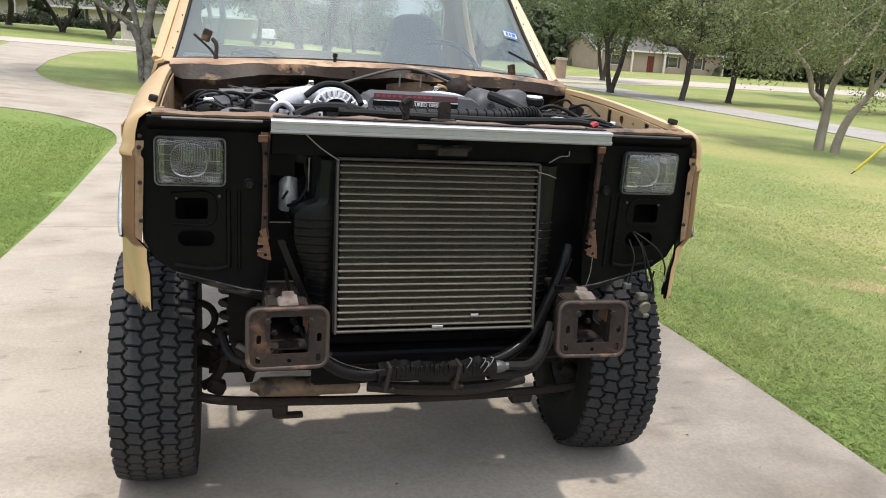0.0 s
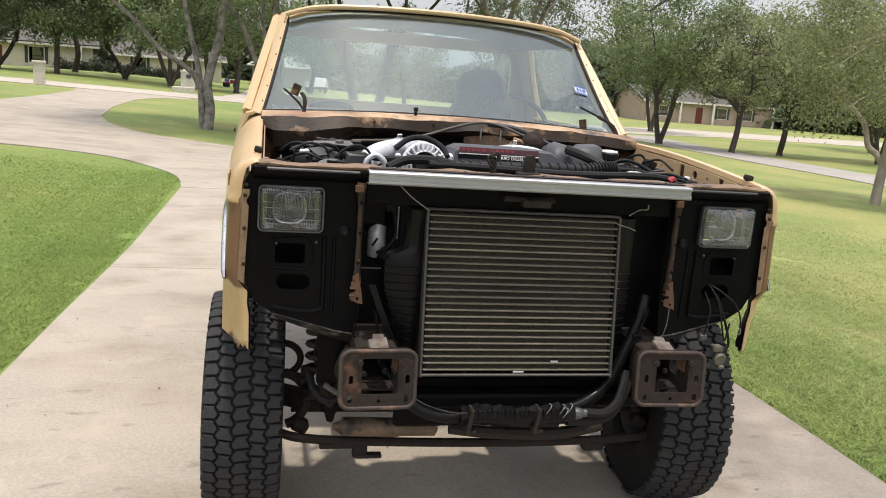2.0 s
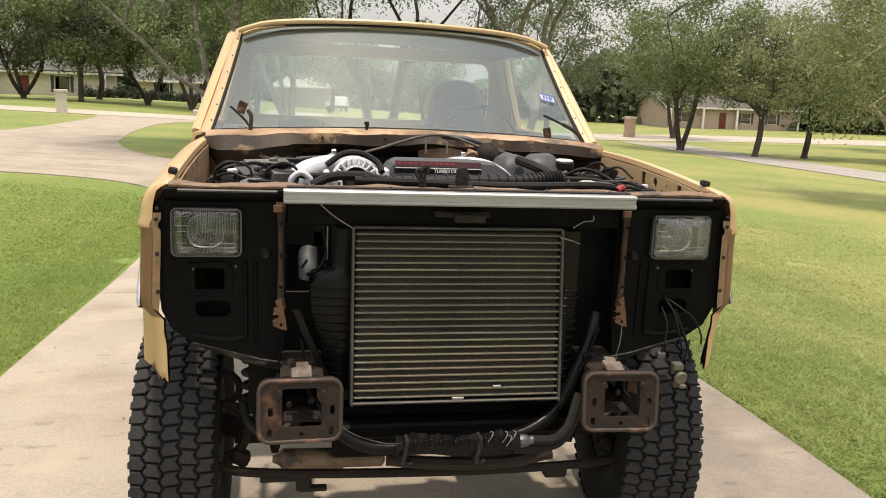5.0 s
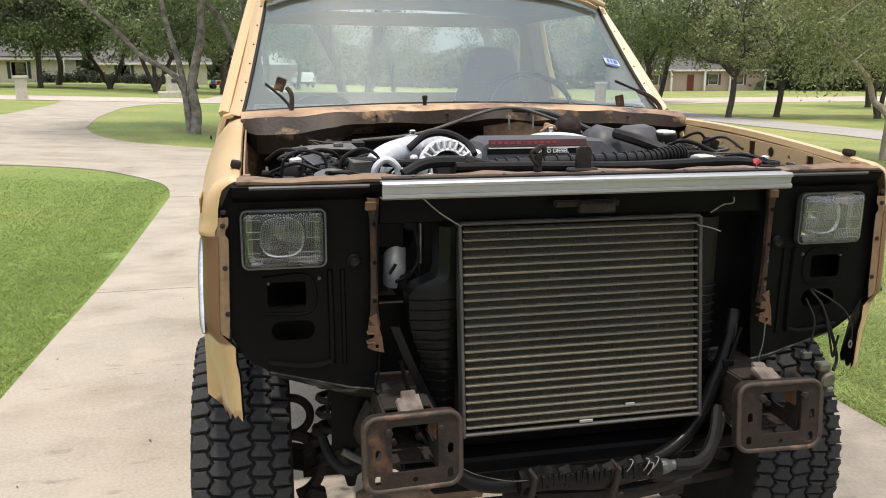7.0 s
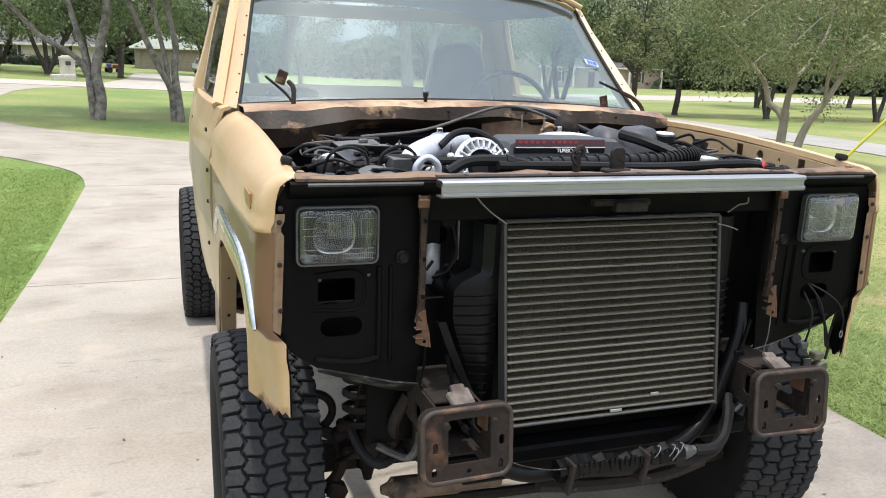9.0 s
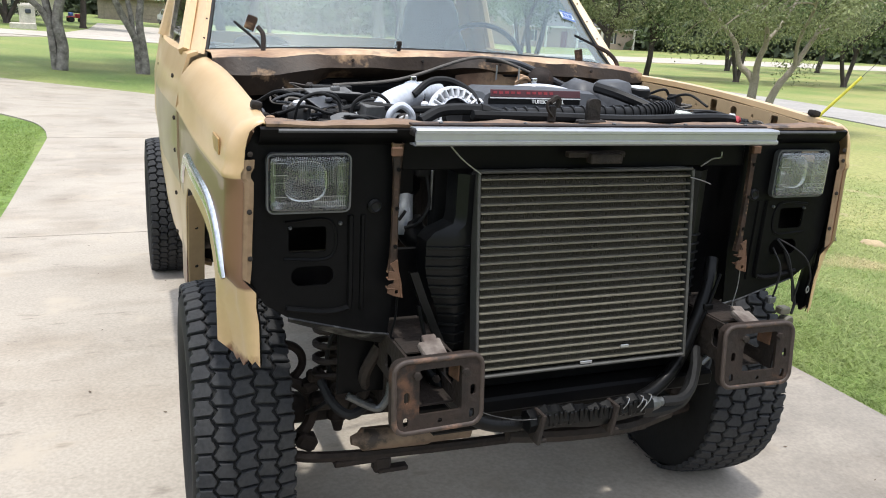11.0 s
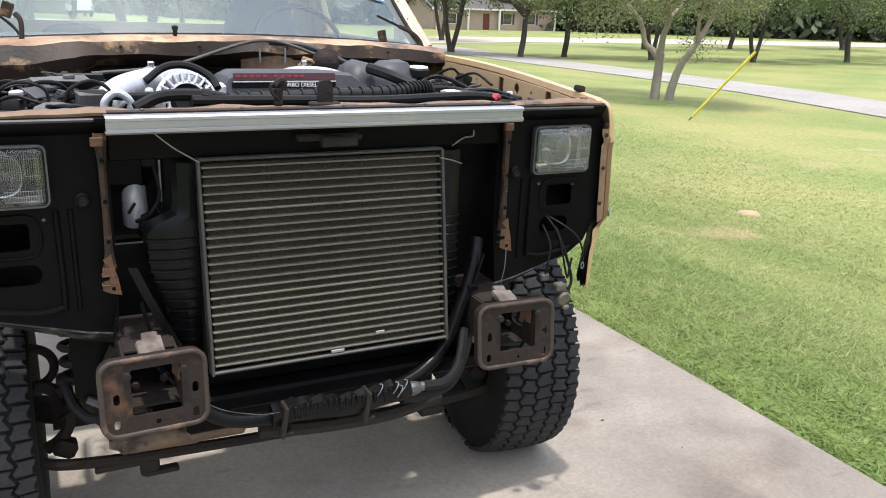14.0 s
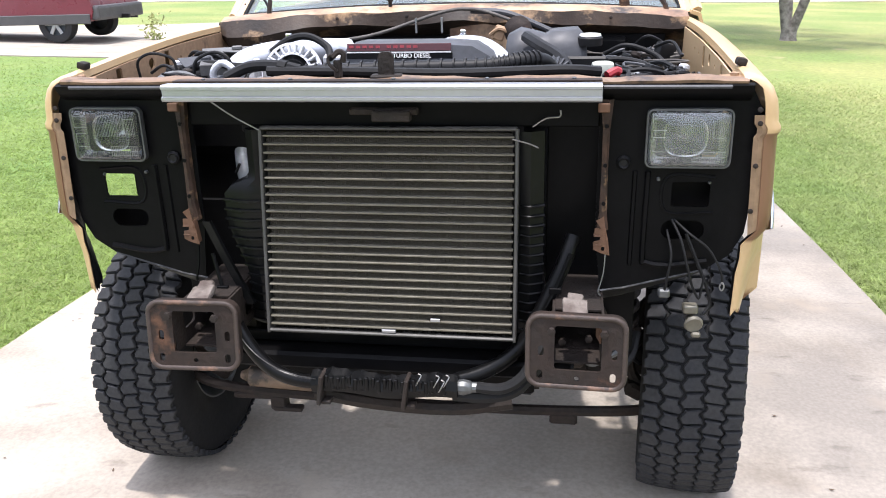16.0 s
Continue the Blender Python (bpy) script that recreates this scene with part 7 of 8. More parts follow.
oak(31.2, 44, 8.8, 4.0, 14, 1, M_LEAF, M_BARKDARK, 0.28, thick=1.5)
oak(36.0, 41, 8.8, 4.4, 15, 2, M_LEAF, M_BARKDARK, 0.27, thick=1.5)
oak(42.5, 38.5, 8.6, 4.8, 16, 2, M_LEAF, M_BARKDARK, 0.27, thick=1.5)
for i, (x, y, h, r) in enumerate(((51, 38, 9, 4.6), (60, 41, 9, 4.8), (67, 40, 9, 4.6), (47, 55, 10, 5), (58, 56, 10, 5), (72, 55, 11, 5.5), (20, 62, 11, 5.5), (35, 70, 11, 5.5), (9.5, 60, 8, 3.6))):
    oak(x, y, h, r, 30 + i, 1 + i % 2, (M_LEAF, M_LEAFOLIVE, M_LEAFDARK)[i % 3] if i < 6 else M_LEAFDARK, M_BARKDARK, 0.26)
ACROSS = ((1.0, 0.0), (0.0, 1.0))
FORKED = (*ACROSS, (
    (0.15, 0.09, ((0.0, 0, -0.1), (0.02, 0, 0.2), (0.06, 0.02, 0.62), (-0.02, 0.05, 1.2), (0.09, 0.05, 1.75), (0.31, 0.0, 2.6), (0.37, -0.1, 3.3), (0.7, -0.4, 4.6))),
    (0.10, 0.055, ((-0.12, 0.05, -0.1), (-0.14, 0.05, 0.3), (-0.17, 0.05, 0.8), (-0.20, 0.1, 1.15), (-0.28, 0.2, 1.75), (-0.50, 0.4, 2.6), (-0.65, 0.6, 3.3), (-0.7, 0.9, 4.4))),
    (0.085, 0.035, ((-0.19, 0.08, 1.10), (-0.35, 0.05, 1.45), (-0.62, 0.0, 1.70), (-1.19, -0.1, 2.06), (-1.75, -0.2, 2.7), (-2.35, -0.3, 3.25), (-3.0, -0.2, 3.9)))))
LEANING = (*ACROSS, (
    (0.12, 0.06, ((0.0, 0, -0.1), (0.0, 0, 0.3), (-0.03, 0, 0.72), (-0.09, 0.05, 1.35), (-0.03, 0.1, 1.97), (-0.16, 0.1, 2.7), (-0.22, 0.1, 3.3), (-0.1, 0.3, 4.6))),
    (0.105, 0.05, ((-0.13, 0.03, -0.1), (-0.15, 0.03, 0.3), (-0.20, 0, 0.9), (-0.50, -0.1, 1.53), (-0.81, -0.2, 2.28), (-1.10, -0.3, 2.97), (-1.5, -0.4, 3.5), (-2.3, -0.4, 4.3))),
    (0.07, 0.04, ((-0.24, 0.0, 1.0), (-0.28, 0.1, 1.5), (-0.38, 0.3, 2.1), (-0.52, 0.5, 2.85), (-0.6, 0.7, 3.5), (-0.4, 1.0, 4.6)))))
oak(-2.30, 20.6, 8.6, 4.6, 51, 2, M_LEAF, M_BARK, 0.42, label="oak with two grey trunks grown together at the foot", shape=FORKED)
oak(-0.36, 21.0, 9.2, 4.4, 57, 2, M_LEAF, M_BARK, 0.52, label="oak with slender grey trunks leaning apart", shape=LEANING, thick=0.8)
oak(6.05, 21.0, 9.8, 4.6, 53, 3, M_LEAFDARK, M_BARK, 0.42, label="oak with three straight grey trunks", sprawl=0.3, trunk=0.020, thick=1.5)
oak(2.4, 24.5, 9.6, 4.6, 54, 2, M_LEAF, M_BARKDARK, 0.54, thick=1.4)
for i, (x, y, h, r, st) in enumerate(((-11.5, 66, 9.5, 5.5, 2), (-15.5, 62, 9, 5.2, 1), (-20, 64, 9.5, 5.4, 3), (-7.5, 60, 9.5, 5.2, 3), (-24, 58, 9.5, 5, 2), (-3.0, 62, 10, 5, 1), (-30, 60, 10, 5.5, 2), (-17, 75, 11, 6, 1), (-6, 78, 11, 6, 1), (4, 92, 11, 6, 1), (-36, 70, 11, 6, 1))):
    oak(x, y, h, r, 70 + i, st, (M_LEAFDARK, M_LEAF)[i % 2], M_BARKDARK, 0.24, sprawl=0.6, thick=1.6)
# trees behind the camera, seen in the glass
for i, (x, y) in enumerate(((-20, -42), (10, -46), (-42, -38), (36, -40))):
    oak(x, y, 10, 5.5, 90 + i, 1 + i % 2, M_LEAF, M_BARKDARK, 0.30, thick=2.2)

# the wood far behind
rng = np.random.default_rng(5)
n = 90000
az = rng.uniform(radians(-55), radians(80), n)
d = 128 + 26 * rng.random(n)
top = np.array([10.5 + 3.2 * noise.noise(Vector((a * 9, 0, 3))) + 2.0 * noise.noise(Vector((a * 31, 1, 3))) for a in az])
top = top * (1 - 0.55 * np.exp(-((az - radians(11)) / radians(9)) ** 2))
hgt = top * rng.random(n) ** 0.8
cent = np.stack([np.sin(az) * d, np.cos(az) * d, hgt - 2.5], axis=1)
woods = new("woods", quads("woods", leaf_cloud(cent, 1, 0.5, 1.0, rng), M_WOODS))
tagged(woods, "dense dark green wood behind the houses", "woods", kind="stuff")

# ---- houses ----
M_WALLPINK = material("pinkish_brick", (0.42, 0.33, 0.27), 0.9, other=(0.36, 0.28, 0.23), scale=0.8, fine=7, bump=0.3)
M_WALLWHITE = material("off_white_brick", (0.62, 0.57, 0.47), 0.9, other=(0.54, 0.49, 0.40), scale=0.8, fine=7, bump=0.3)
M_WALLBROWN = material("tan_metal_siding", (0.30, 0.25, 0.20), 0.7, other=(0.26, 0.215, 0.17), scale=0.6, fine=4, bump=0.1)
M_ROOF = material("dark_shingles", (0.10, 0.095, 0.09), 0.9, other=(0.07, 0.066, 0.062), scale=0.9, fine=9, bump=0.4)
M_ROOFTAN = material("pale_metal_roof", (0.23, 0.24, 0.19), 0.5, other=(0.19, 0.20, 0.16), scale=0.5, fine=5, bump=0.1)
M_TRIM = material("white_trim", (0.75, 0.73, 0.68), 0.6, bump=0.02)
M_DOORRED = material("dark_red_door", (0.16, 0.025, 0.02), 0.5, bump=0.02)
M_SHUTTER = material("dark_shutter", (0.04, 0.05, 0.06), 0.6, bump=0.05)
M_STONE = material("pale_limestone", (0.55, 0.51, 0.44), 0.9, other=(0.45, 0.41, 0.35), scale=2, fine=12, bump=0.4)
M_BRICK = material("buff_brick", (0.42, 0.31, 0.22), 0.9, other=(0.34, 0.24, 0.17), scale=2, fine=12, bump=0.4)


def house(m, L, D, H, rise, wall, roof_mat, openings, label, over=0.6, porch=None, hip=False):
    """A one-storey house: front along x from 0 to L at y 0, depth D, gabled roof with its ridge along x.
    openings: (kind, x, width, sill, head)."""
    h = tagged(empty("house", m), label, "house", "houses across the street")
    holes = [[(x, s), (x + w, s), (x + w, t), (x, t)] for k, x, w, s, t in openings]
    part("wall", plate(bmesh.new(), [(0, -1.0), (L, -1.0), (L, H), (0, H)], front(0.0), 0.25, holes), wall, h)
    for x in (0.0, L - 0.25):
        gm = Matrix(((0, 0, 1, x), (1, 0, 0, 0), (0, 1, 0, 0), (0, 0, 0, 1)))
        part("gable_wall", plate(bmesh.new(), [(0.25, -1.0), (D, -1.0), (D, H)] + ([] if hip else [(D / 2, H + rise), (0.0, H)]) + [(0.25, H)], gm, 0.25), wall, h)
    part("wall", plate(bmesh.new(), [(0.25, -1.0), (L - 0.25, -1.0), (L - 0.25, H), (0.25, H)], front(D - 0.25), 0.25), wall, h)
    k = rise / (D / 2)
    if hip:
        bm = bmesh.new()
        e4 = [bm.verts.new((x, y, H - over * k + 0.08)) for x, y in ((-over, -over), (L + over, -over), (L + over, D + over), (-over, D + over))]
        r2 = [bm.verts.new((x, D / 2, H + rise)) for x in (L * 0.46, L * 0.58)]
        for f in ((e4[0], e4[1], r2[1], r2[0]), (e4[1], e4[2], r2[1]), (e4[2], e4[3], r2[0], r2[1]), (e4[3], e4[0], r2[0]), tuple(e4[::-1])):
            bm.faces.new(f)
        part("roof", bm, roof_mat, h, "pale green metal hipped roof")
    for a, b in () if hip else (((-over), D / 2), (D + over, D / 2)):
        za, zb = H - over * k + 0.05, H + rise + 0.05
        bm = loft(bmesh.new(), [[(-over, a, za), (L + over, a, za)], [(-over, b, zb), (L + over, b, zb)]], thick=0.18)
        part("roof", bm, roof_mat, h)
    part("fascia", box(bmesh.new(), (L / 2, -over, H - over * k - 0.02), (L + 2 * over, 0.06, 0.22), 0.01), M_TRIM, h)
    for kind, x, w, s, t in openings:
        c = (x + w / 2, 0.14, (s + t) / 2)
        if kind == "window":
            win = part("window", plate(bmesh.new(), [(x, s), (x + w, s), (x + w, t), (x, t)], front(0.06), 0.08, [[(x + .08, s + .08), (x + w - .08, s + .08), (x + w - .08, t - .08), (x + .08, t - .08)]]), M_TRIM, h, "white window frame")
            pane = part("pane", box(bmesh.new(), c, (w - 0.12, 0.02, t - s - 0.12)), M_PANE, win)
            part("blind", box(bmesh.new(), (c[0], 0.20, c[2]), (w, 0.02, t - s)), M_SHUTTER, win)
            for sx in (x - 0.32, x + w + 0.02):
                part("shutter", box(bmesh.new(), (sx + 0.15, -0.03, c[2]), (0.30, 0.05, t - s), 0.01), M_SHUTTER, win)
        elif kind == "door":
            part("door", box(bmesh.new(), c, (w, 0.06, t - s), 0.01), M_DOORRED, h, "dark red front door")
        else:
            g = part("garage_door", box(bmesh.new(), c, (w, 0.06, t - s), 0.01), M_WALLBROWN, h, "wide tan garage door")
            for q in range(1, 5):
                part("panel", box(bmesh.new(), (c[0], 0.10, s + (t - s) * (q - 0.5) / 4.2), (w - 0.1, 0.03, (t - s) / 4.6), 0.01), M_WALLBROWN, g)
    if porch:
        for x in porch:
            part("column", box(bmesh.new(), (x, -over + 0.1, H / 2 - 0.4), (0.28, 0.28, H + 0.3), 0.02), M_TRIM, h, "white porch column")
    return h


def along(a, b, z):
    """The pose of a house front that runs from a to b as it is seen from the street."""
    d = Vector((b[0] - a[0], b[1] - a[1]))
    return Matrix.Translation((a[0], a[1], z)) @ Matrix.Rotation(math.atan2(d.y, d.x), 4, "Z"), d.length


m, L = along((52.3, 107.6), (73.0, 107.2), -2.75)
house(m, L, 11.0, 3.1, 1.9, M_WALLPINK, M_ROOF, [("door", 8.0, 1.1, 0.0, 2.3), ("window", 2.2, 1.5, 0.8, 2.3), ("window", 11.4, 1.6, 0.8, 2.4), ("window", 15.6, 1.5, 0.8, 2.4)],
      "low pinkish brick house with a dark red door", porch=(0.3, 5.3, 10.5, 14.6, 20.2))
m, L = along((-50.0, 82.0), (-18.6, 91.0), -0.75)
house(m, L, 10.0, 2.8, 2.6, M_WALLWHITE, M_ROOF, [("window", 19.2, 1.5, 0.5, 2.2), ("door", 23.2, 1.1, 0.0, 2.1), ("window", 26.6, 1.5, 0.5, 2.2), ("window", 6.0, 1.6, 0.5, 2.2), ("window", 12.0, 1.6, 0.5, 2.2)], "long off-white brick house with a dark roof", porch=(31.4, 21.5))
m, L = along((-17.5, 97.0), (-6.0, 99.0), -1.0)
house(m, L, 8.0, 2.5, 2.0, M_WALLWHITE, M_ROOF, [("window", 2.0, 1.4, 0.6, 2.1), ("window", 7.0, 1.4, 0.6, 2.1)], "off-white wing of a house with a dark roof")
m, L = along((-2.7, 110.2), (5.4, 110.1), -1.4)
house(m, L, 8.0, 2.8, 2.0, M_WALLBROWN, M_ROOFTAN, [("garage", 0.7, 6.7, 0.0, 2.2)], "brown garage with a pale metal hipped roof", over=0.6, hip=True)

# hedge and shrubs
for i, (x0, y0, x1, y1, k) in enumerate(((-21.5, 87.5, -8.5, 93.5, 9), (-47, 81.0, -32, 85.5, 8))):
    for j in range(k):
        t = (j + 0.5) / k
        x, y = x0 + (x1 - x0) * t, y0 + (y1 - y0) * t
        rr = np.random.default_rng(200 + 20 * i + j)
        root = tagged(empty("shrub", Matrix.Translation((x, y, land(x, y)))), "round dark green shrub in front of a house", "shrub", "shrubs along the house")
        c = rr.normal(size=(14, 3)) * (0.36, 0.36, 0.16) + (0, 0, 0.42)
        o = new("foliage", quads("foliage", leaf_cloud(c, 80, 0.26, 0.12, rr, 0.9), M_SHRUB))
        o.parent = root
        bm = bmesh.new()
        tube(bm, [(0, 0, -0.05), (0.02, 0.02, 0.4)], 0.06, 6, 2)
        part("stem", bm, M_BARKDARK, root)


# gate posts and mailbox
def pier(name, x, y, w, h, mat, label, cap, steps):
    z = land(x, y)
    p = tagged(empty(name, Matrix.Translation((x, y, z)) @ Matrix.Rotation(0.25, 4, "Z")), label, name.split("_")[-1])
    part("shaft", box(bmesh.new(), (0, 0, h * 0.44), (w, w, h * 0.9), 0.03, None, 2), mat, p)
    part("cap", box(bmesh.new(), (0, 0, h * 0.93), (w * cap, w * cap, h * 0.10), 0.02, None, 2), M_STONE, p)
    if steps:
        part("base", box(bmesh.new(), (-0.25, 0, h * 0.11), (w * 1.7, w * 1.3, h * 0.26), 0.03), mat, p)
        part("mailbox", box(bmesh.new(), (0, -w * 0.45, h * 0.72), (w * 0.4, w * 0.3, h * 0.18), 0.03), M_SHUTTER, p)
        part("finial", box(bmesh.new(), (0, 0, h * 1.0), (w * 0.7, w * 0.7, h * 0.06), 0.02), M_STONE, p)
    return p


pier("brick_pier", 30.4, 69.5, 0.75, 1.95, M_BRICK, "buff brick pier at the edge of a road", 1.12, False)
pier("stone_pier", -11.0, 39.0, 0.50, 1.10, M_STONE, "pale stone pier beside the street", 1.2, False)
pier("stone_mailbox", -5.5, 50.8, 0.72, 1.35, M_STONE, "pale stone mailbox pillar beside the street", 1.1, True)

# yellow sleeve on a guy wire
a, b = Vector((12.2, 11.77, land(12.2, 11.77) - 0.05)), Vector((13.05, 10.90, 0.70))
u = (b - a).normalized()
bm = bmesh.new()
tube(bm, [a + u * 0.16, a + u * 1.2, b], 0.030, 10, 2)
guy = tagged(part("guy_wire_guard", bm, M_YELLOW, None, "", 40), "yellow plastic guard on a slanting guy wire in the lawn", "guy wire")
bm = bmesh.new()
tube(bm, [a - u * 0.15, a + u * 0.18], 0.014, 6, 1)
part("anchor_rod", bm, M_STRAP_DARK, guy)
bm = bmesh.new()
tube(bm, [b, b + u * 9.0], 0.005, 5, 1)
part("wire", bm, M_STRAP_DARK, guy)


# ---- parked cars ----
def suv(m, paint, low, label, name="parked_suv"):
    """A large four-door: body, glass, bumpers, lamps, wheels. It points along -x, its wheels at y 0 and 1.62."""
    car = tagged(empty(name, m), label, "car", "parked cars")
    prof = [(-0.95, 0.55), (-0.98, 0.95), (-0.85, 1.12), (0.25, 1.20), (0.95, 1.72), (1.20, 1.80), (3.35, 1.82), (3.72, 1.70), (3.95, 1.15), (4.02, 0.62), (3.95, 0.42), (-0.85, 0.42)]
    rows = []
    for y, k in ((-0.16, 0.0), (-0.17, 1.0), (0.05, 1.0), (0.81, 1.0), (1.57, 1.0), (1.79, 1.0), (1.78, 0.0)):
        sec = []
        for x, z in prof:
            narrow = 0.16 * S((z - 1.1) / 0.7)
            yy = 0.81 + (y - 0.81) * (1 - narrow / 0.97)
            sec.append((1.6 + (x - 1.6) * (1 if k else 0.995), yy, z if k else z * 0.995))
        rows.append(sec)
    bm = loft(bmesh.new(), rows, close=True)
    bm.faces.new([v for v in list(bm.verts)[:len(prof)]])
    bm.faces.new([v for v in list(bm.verts)[-len(prof):]][::-1])
    part("body", bm, paint, car, "", 25)
    for y in (-0.185, 1.795):
        part("sill", box(bmesh.new(), (1.5, y, 0.47), (4.9, 0.03, 0.20), 0.012), low, car, "grey lower cladding")
        for x0, x1 in ((0.95, 1.75), (1.85, 2.65), (2.75, 3.45)):
            o = -0.02 if y < 0 else 0.02
            bm = bmesh.new()
            yb, yt = y - o * 0.2, y + (0.13 if y < 0 else -0.13)
            bm.faces.new([bm.verts.new(p) for p in ((x0, yb - o * 0.2, 1.17), (x1, yb - o * 0.2, 1.17), (x1 - 0.03, yt - o, 1.66), (x0 + 0.18, yt - o, 1.66))])
            part("side_window", bm, M_PANE, car)
    part("rear_bumper", box(bmesh.new(), (4.02, 0.81, 0.58), (0.22, 1.90, 0.30), 0.06, None, 2), low, car, "grey rear bumper")
    part("front_bumper", box(bmesh.new(), (-0.98, 0.81, 0.55), (0.2, 1.88, 0.32), 0.06, None, 2), low, car)
    for y in (0.0, 1.62):
        part("tail_light", box(bmesh.new(), (3.96, y, 1.02), (0.12, 0.18, 0.30), 0.03), M_DOORRED, car, "red tail lamp")
    part("tow_hitch", box(bmesh.new(), (4.18, 0.81, 0.47), (0.22, 0.09, 0.09), 0.01), M_PLASTIC, car)
    for x in (0.0, 3.1):
        for y, s in ((-0.02, -1), (1.64, 1)):
            mx = Matrix.Translation((x, y, 0.39)) @ Matrix.Rotation(radians(90), 4, "X")
            w = part("wheel", lathe(bmesh.new(), [(0.24, -0.12), (0.33, -0.135), (0.385, -0.11), (0.39, 0), (0.385, 0.11), (0.33, 0.135), (0.24, 0.12)], mx, 32, closed=True), M_RUBBER, car, "tyre on a silver spoked rim", 40)
            part("rim", lathe(bmesh.new(), [(0.26, 0.06 * -s), (0.25, 0.11 * -s), (0.235, 0.07 * -s), (0.0005, 0.05 * -s)], mx, 28), M_SHUTTER, w, "", 40)
            for k in range(6):
                a = 2 * math.pi * k / 6
                bm = box(bmesh.new(), (0.135, 0, -s * 0.105), (0.22, 0.075, 0.03), 0.008)
                bmesh.ops.transform(bm, matrix=mx @ Matrix.Rotation(a, 4, "Z"), verts=bm.verts)
                part("spoke", bm, M_ALU, w)
    return car


M_MOWER = material("mower_red", (0.35, 0.03, 0.03), 0.4, bump=0)
M_MAROON = material("maroon_car_paint", (0.14, 0.022, 0.030), 0.3, other=(0.12, 0.018, 0.025), coat=0.3, bump=0)
M_GREYCAR = material("grey_cladding", (0.07, 0.068, 0.07), 0.5, other=(0.055, 0.054, 0.055), bump=0.03)
M_WHITECAR = material("white_car_paint", (0.7, 0.7, 0.7), 0.3, other=(0.66, 0.66, 0.66), coat=0.6, bump=0)
suv(Matrix.Translation((-13.35, 14.62, land(-11, 15.4) + 0.016)), M_MAROON, M_GREYCAR, "dark maroon sport utility car with grey bumper, parked on the drive")
suv(Matrix.Translation((4.2, 103.0, land(4, 103) + 0.05)) @ Matrix.Rotation(radians(-82), 4, "Z"), M_WHITECAR, M_GREYCAR, "white car parked by the garage", "parked_car")

# a small riding mower under the trees
mow = tagged(empty("riding_mower", Matrix.Translation((-4.15, 80.0, land(-4.15, 80.0))) @ Matrix.Rotation(0.3, 4, "Z")), "small red riding mower standing under the trees", "mower")
part("hood", box(bmesh.new(), (0.35, 0, 0.55), (0.70, 0.50, 0.36), 0.08, None, 2), M_MOWER, mow, "red hood")
part("fender_deck", box(bmesh.new(), (-0.35, 0, 0.45), (0.60, 0.80, 0.16), 0.05, None, 2), M_MOWER, mow)
part("seat", box(bmesh.new(), (-0.35, 0, 0.68), (0.40, 0.42, 0.30), 0.08, None, 2), M_BLUE, mow, "blue seat cover")
part("steering_wheel", lathe(bmesh.new(), [(0.15, 0), (0.17, 0.02), (0.15, 0.03), (0.02, 0.02)], axis((0.05, 0, 0.85), (-0.5, 0, 1)), 14), M_RUBBER, mow)
for x, r in ((-0.40, 0.24), (0.50, 0.18)):
    for y in (-0.42, 0.42):
        part("wheel", lathe(bmesh.new(), [(r * 0.4, -0.08), (r * 0.9, -0.09), (r, -0.05), (r, 0.05), (r * 0.9, 0.09), (r * 0.4, 0.08)], axis((x, y, r), (0, 1, 0)), 16), M_RUBBER, mow, "", 40)

# ---- lawn details ----
# ant mound
bm = lathe(bmesh.new(), [(0.15, -0.02), (0.12, 0.012), (0.07, 0.03), (0.03, 0.038), (0.001, 0.04)], Matrix.Translation((5.75, 3.87, land(5.75, 3.87))), 18)
for v in bm.verts:
    v.co += Vector((noise.noise(v.co * 9), noise.noise(v.co * 9 + Vector((3, 0, 0))), noise.noise(v.co * 11) * 0.6)) * 0.03
tagged(part("ant_mound", bm, material("bare_soil", (0.40, 0.31, 0.18), 0.95, bump=0.6), None, "", 50), "small mound of pale bare soil in the lawn", "mound")
# a leafy sprout at the edge of the drive
rr = np.random.default_rng(77)
o = new("leafy_weed", quads("leafy_weed", leaf_cloud(rr.normal(size=(10, 3)) * 0.12 + (-8.75, 16.0, land(-8.75, 16) + 0.22), 14, 0.10, 0.07, rr), M_GRASSBLADE))
tagged(o, "leafy green weed beside the drive", "plant", kind="stuff")


# bits of leaf and grit on the concrete
lr = np.random.default_rng(8)
lx, ly = lr.uniform(-1.95, 1.88, 150), lr.uniform(-1.5, 9.0, 150)
lv = []
for x, y in zip(lx, ly):
    z, a, s = land(x, y) + 0.0235, lr.uniform(0, 6.28), lr.uniform(0.004, 0.013)
    lv += [(x + s * math.cos(a + q) * (1 if k % 2 else 0.45), y + s * math.sin(a + q) * (1 if k % 2 else 0.45), z + (0.004 if k == 1 else 0)) for k, q in enumerate((0, 1.57, 3.14, 4.71))]
tagged(new("leaf_litter", quads("leaf_litter", np.array(lv), material("dry_brown_leaf", (0.10, 0.065, 0.04), 0.9, bump=0))), "scattered bits of dry leaf on the driveway", "leaf litter", kind="stuff")


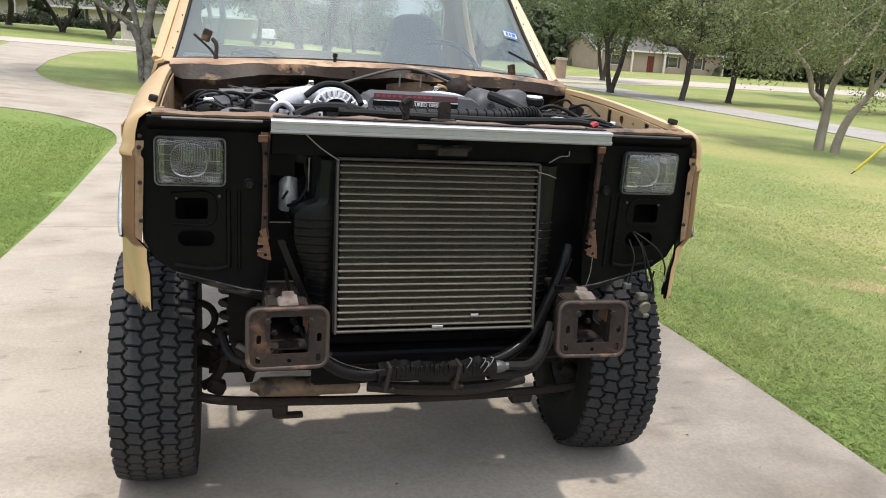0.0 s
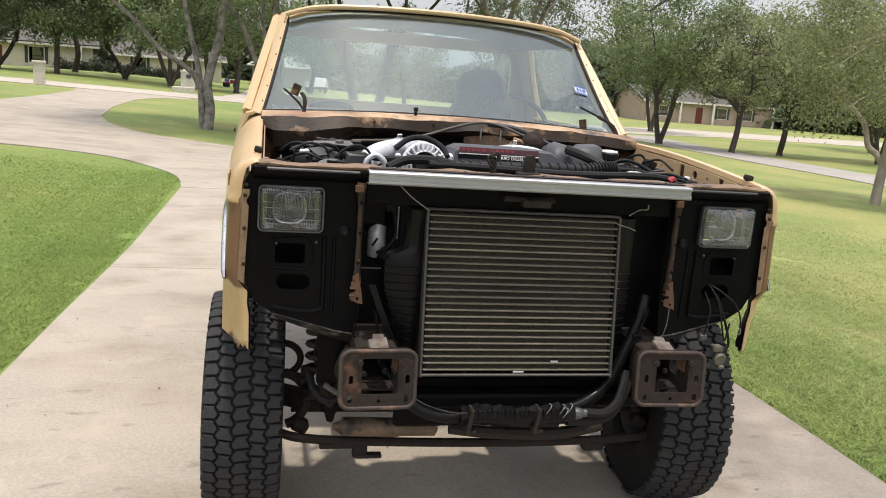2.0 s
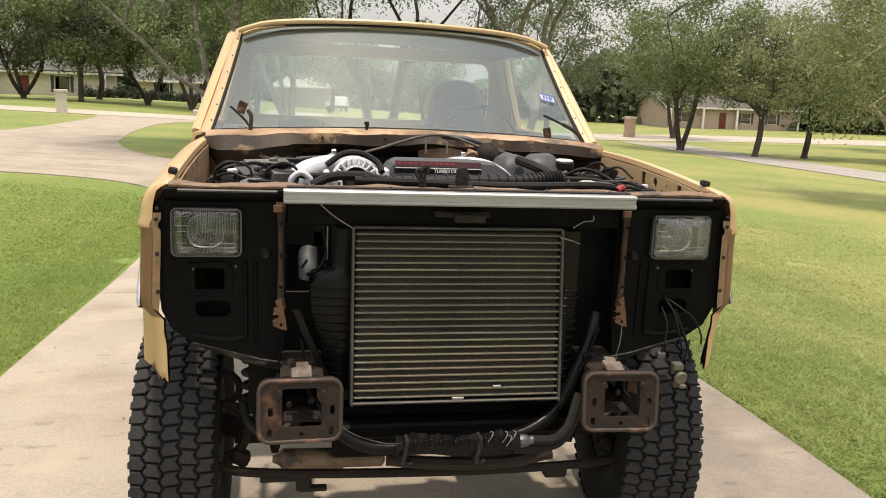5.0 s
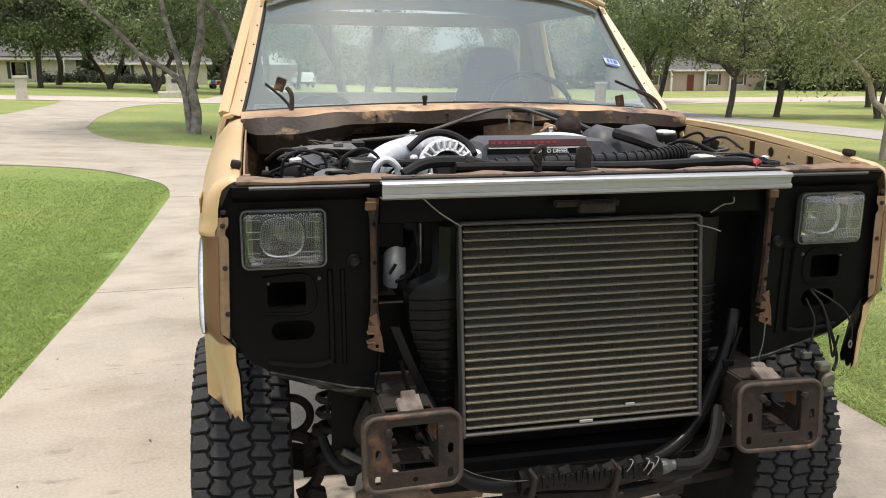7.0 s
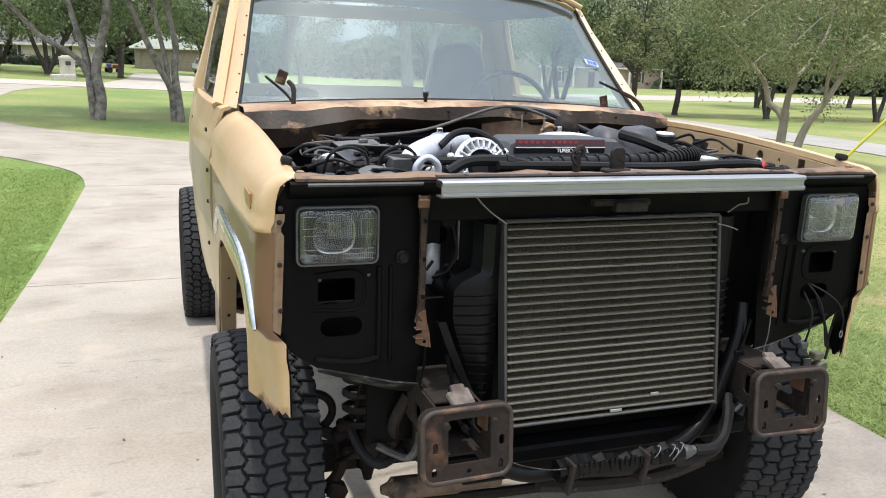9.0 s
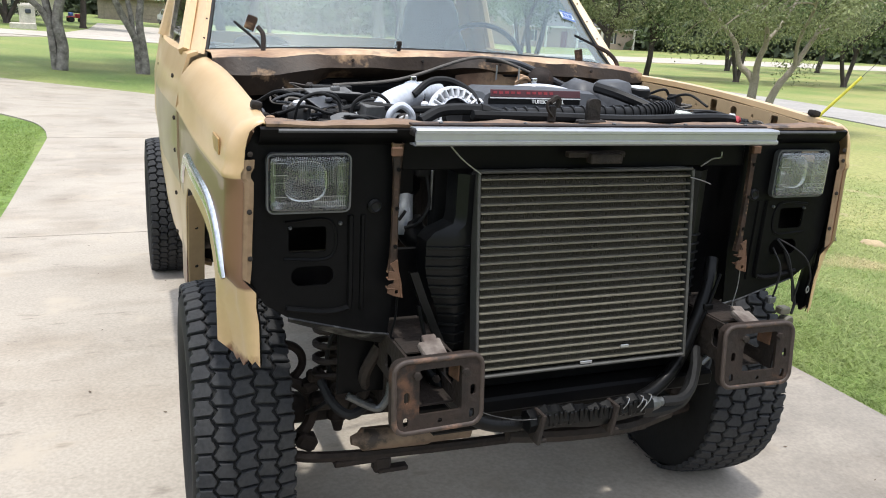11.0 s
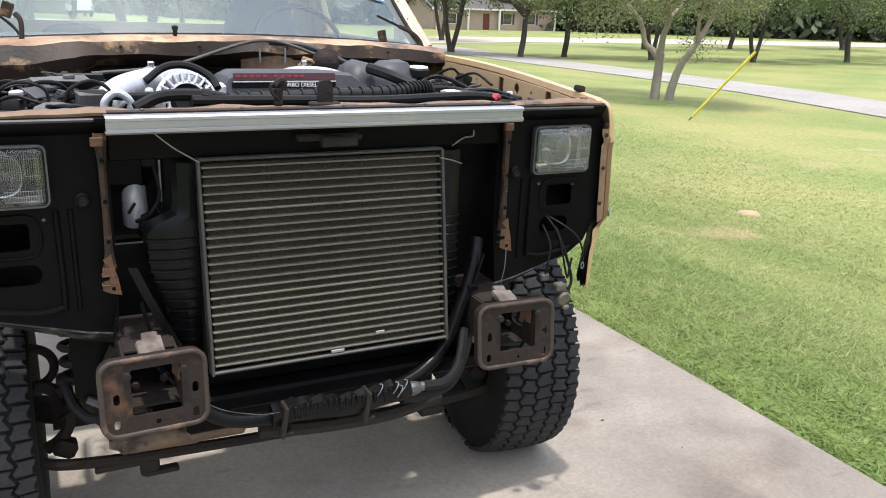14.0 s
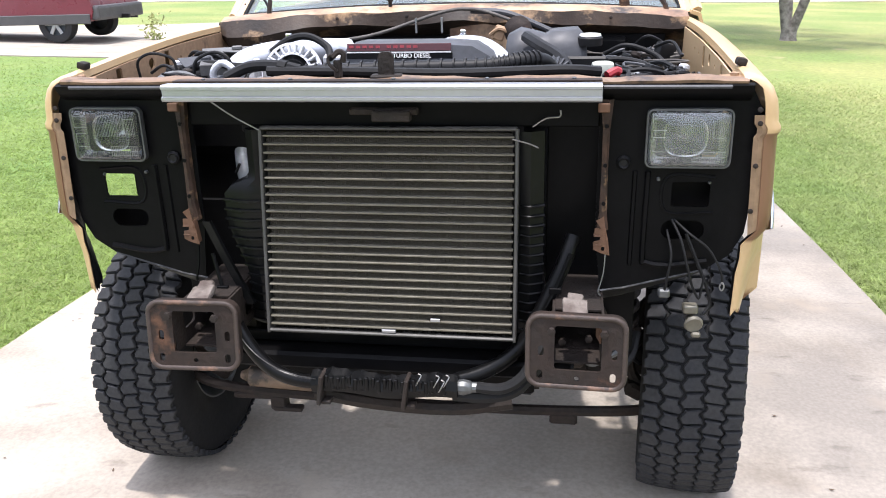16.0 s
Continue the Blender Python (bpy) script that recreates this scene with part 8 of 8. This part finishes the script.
def grass(name, areas, count, seed, mat):
    """Single blades of mown grass, three corners each, thick near the drive and thinner away from it."""
    rg = np.random.default_rng(seed)
    vs = []
    for x0, x1, y0, y1, share in areas:
        k = int(count * share)
        x = rg.uniform(x0, x1, k)
        y = rg.uniform(y0, y1, k)
        keep = np.array([noise.noise(Vector((a * 0.9, b * 0.9, seed))) + 0.5 * noise.noise(Vector((a * 3.1, b * 3.1, seed))) > -0.75 for a, b in zip(x, y)])
        fade = np.clip(1.25 - np.maximum(np.abs(x) - 2.0, (y - 1.0) * 0.72) / 7.0, 0.0, 1.0)
        fade = fade * np.clip((y + 3.4 if x0 > 0 else y + 1.2) / 1.8, 0, 1) * np.clip((13.2 - y) / 2.5, 0, 1)
        keep &= rg.random(k) < fade
        x, y = x[keep], y[keep]
        z = np.array([land(a, b) for a, b in zip(x, y)])
        ang = rg.uniform(0, 2 * np.pi, len(x))
        hgt = rg.uniform(0.008, 0.026, len(x)) * (1 + 0.5 * rg.random(len(x)))
        wid = rg.uniform(0.0022, 0.0045, len(x)) * (1 + 0.12 * np.hypot(x, y + 2))
        ln = rg.normal(size=(len(x), 2)) * 0.042
        b = np.stack([x, y, z - 0.006], axis=1)
        side = np.stack([np.cos(ang) * wid, np.sin(ang) * wid, np.zeros(len(x))], axis=1)
        tip = b + np.stack([ln[:, 0], ln[:, 1], hgt], axis=1)
        vs.append(np.stack([b - side, b + side, tip], axis=1).reshape(-1, 3))
    v = np.concatenate(vs)
    me = bpy.data.meshes.new(name)
    n = len(v) // 3
    me.vertices.add(len(v))
    me.vertices.foreach_set("co", np.ascontiguousarray(v, dtype=np.float32).ravel())
    me.loops.add(3 * n)
    me.loops.foreach_set("vertex_index", np.arange(3 * n, dtype=np.int32))
    me.polygons.add(n)
    me.polygons.foreach_set("loop_start", np.arange(0, 3 * n, 3, dtype=np.int32))
    me.update(calc_edges=True)
    me.materials.append(mat)
    return tagged(new(name, me), "short mown grass blades along the driveway", "grass", kind="stuff")


grass("grass", [(1.865, 3.4, -3.4, 13.2, 0.75), (3.4, 5.0, -3.4, 13.2, 0.25)], 300000, 5, M_MIDBLADE)
grass("grass", [(2.6, 3.4, -3.4, 13.2, 0.08), (3.4, 6.0, -3.4, 13.2, 0.42), (6.0, 11.5, -3.4, 13.2, 0.50)], 480000, 3, M_GRASSBLADE)
grass("grass", [(-2.7, -2.03, -1.2, 11.2, 0.08), (-3.3, -2.03, -1.2, 11.2, 0.10), (-4.0, -2.03, -1.2, 11.2, 0.11), (-5.0, -2.03, -1.2, 11.2, 0.13), (-6.5, -2.03, -1.2, 11.2, 0.15), (-9.6, -2.03, -1.2, 12.3, 0.48)], 330000, 4, M_GREENBLADE)
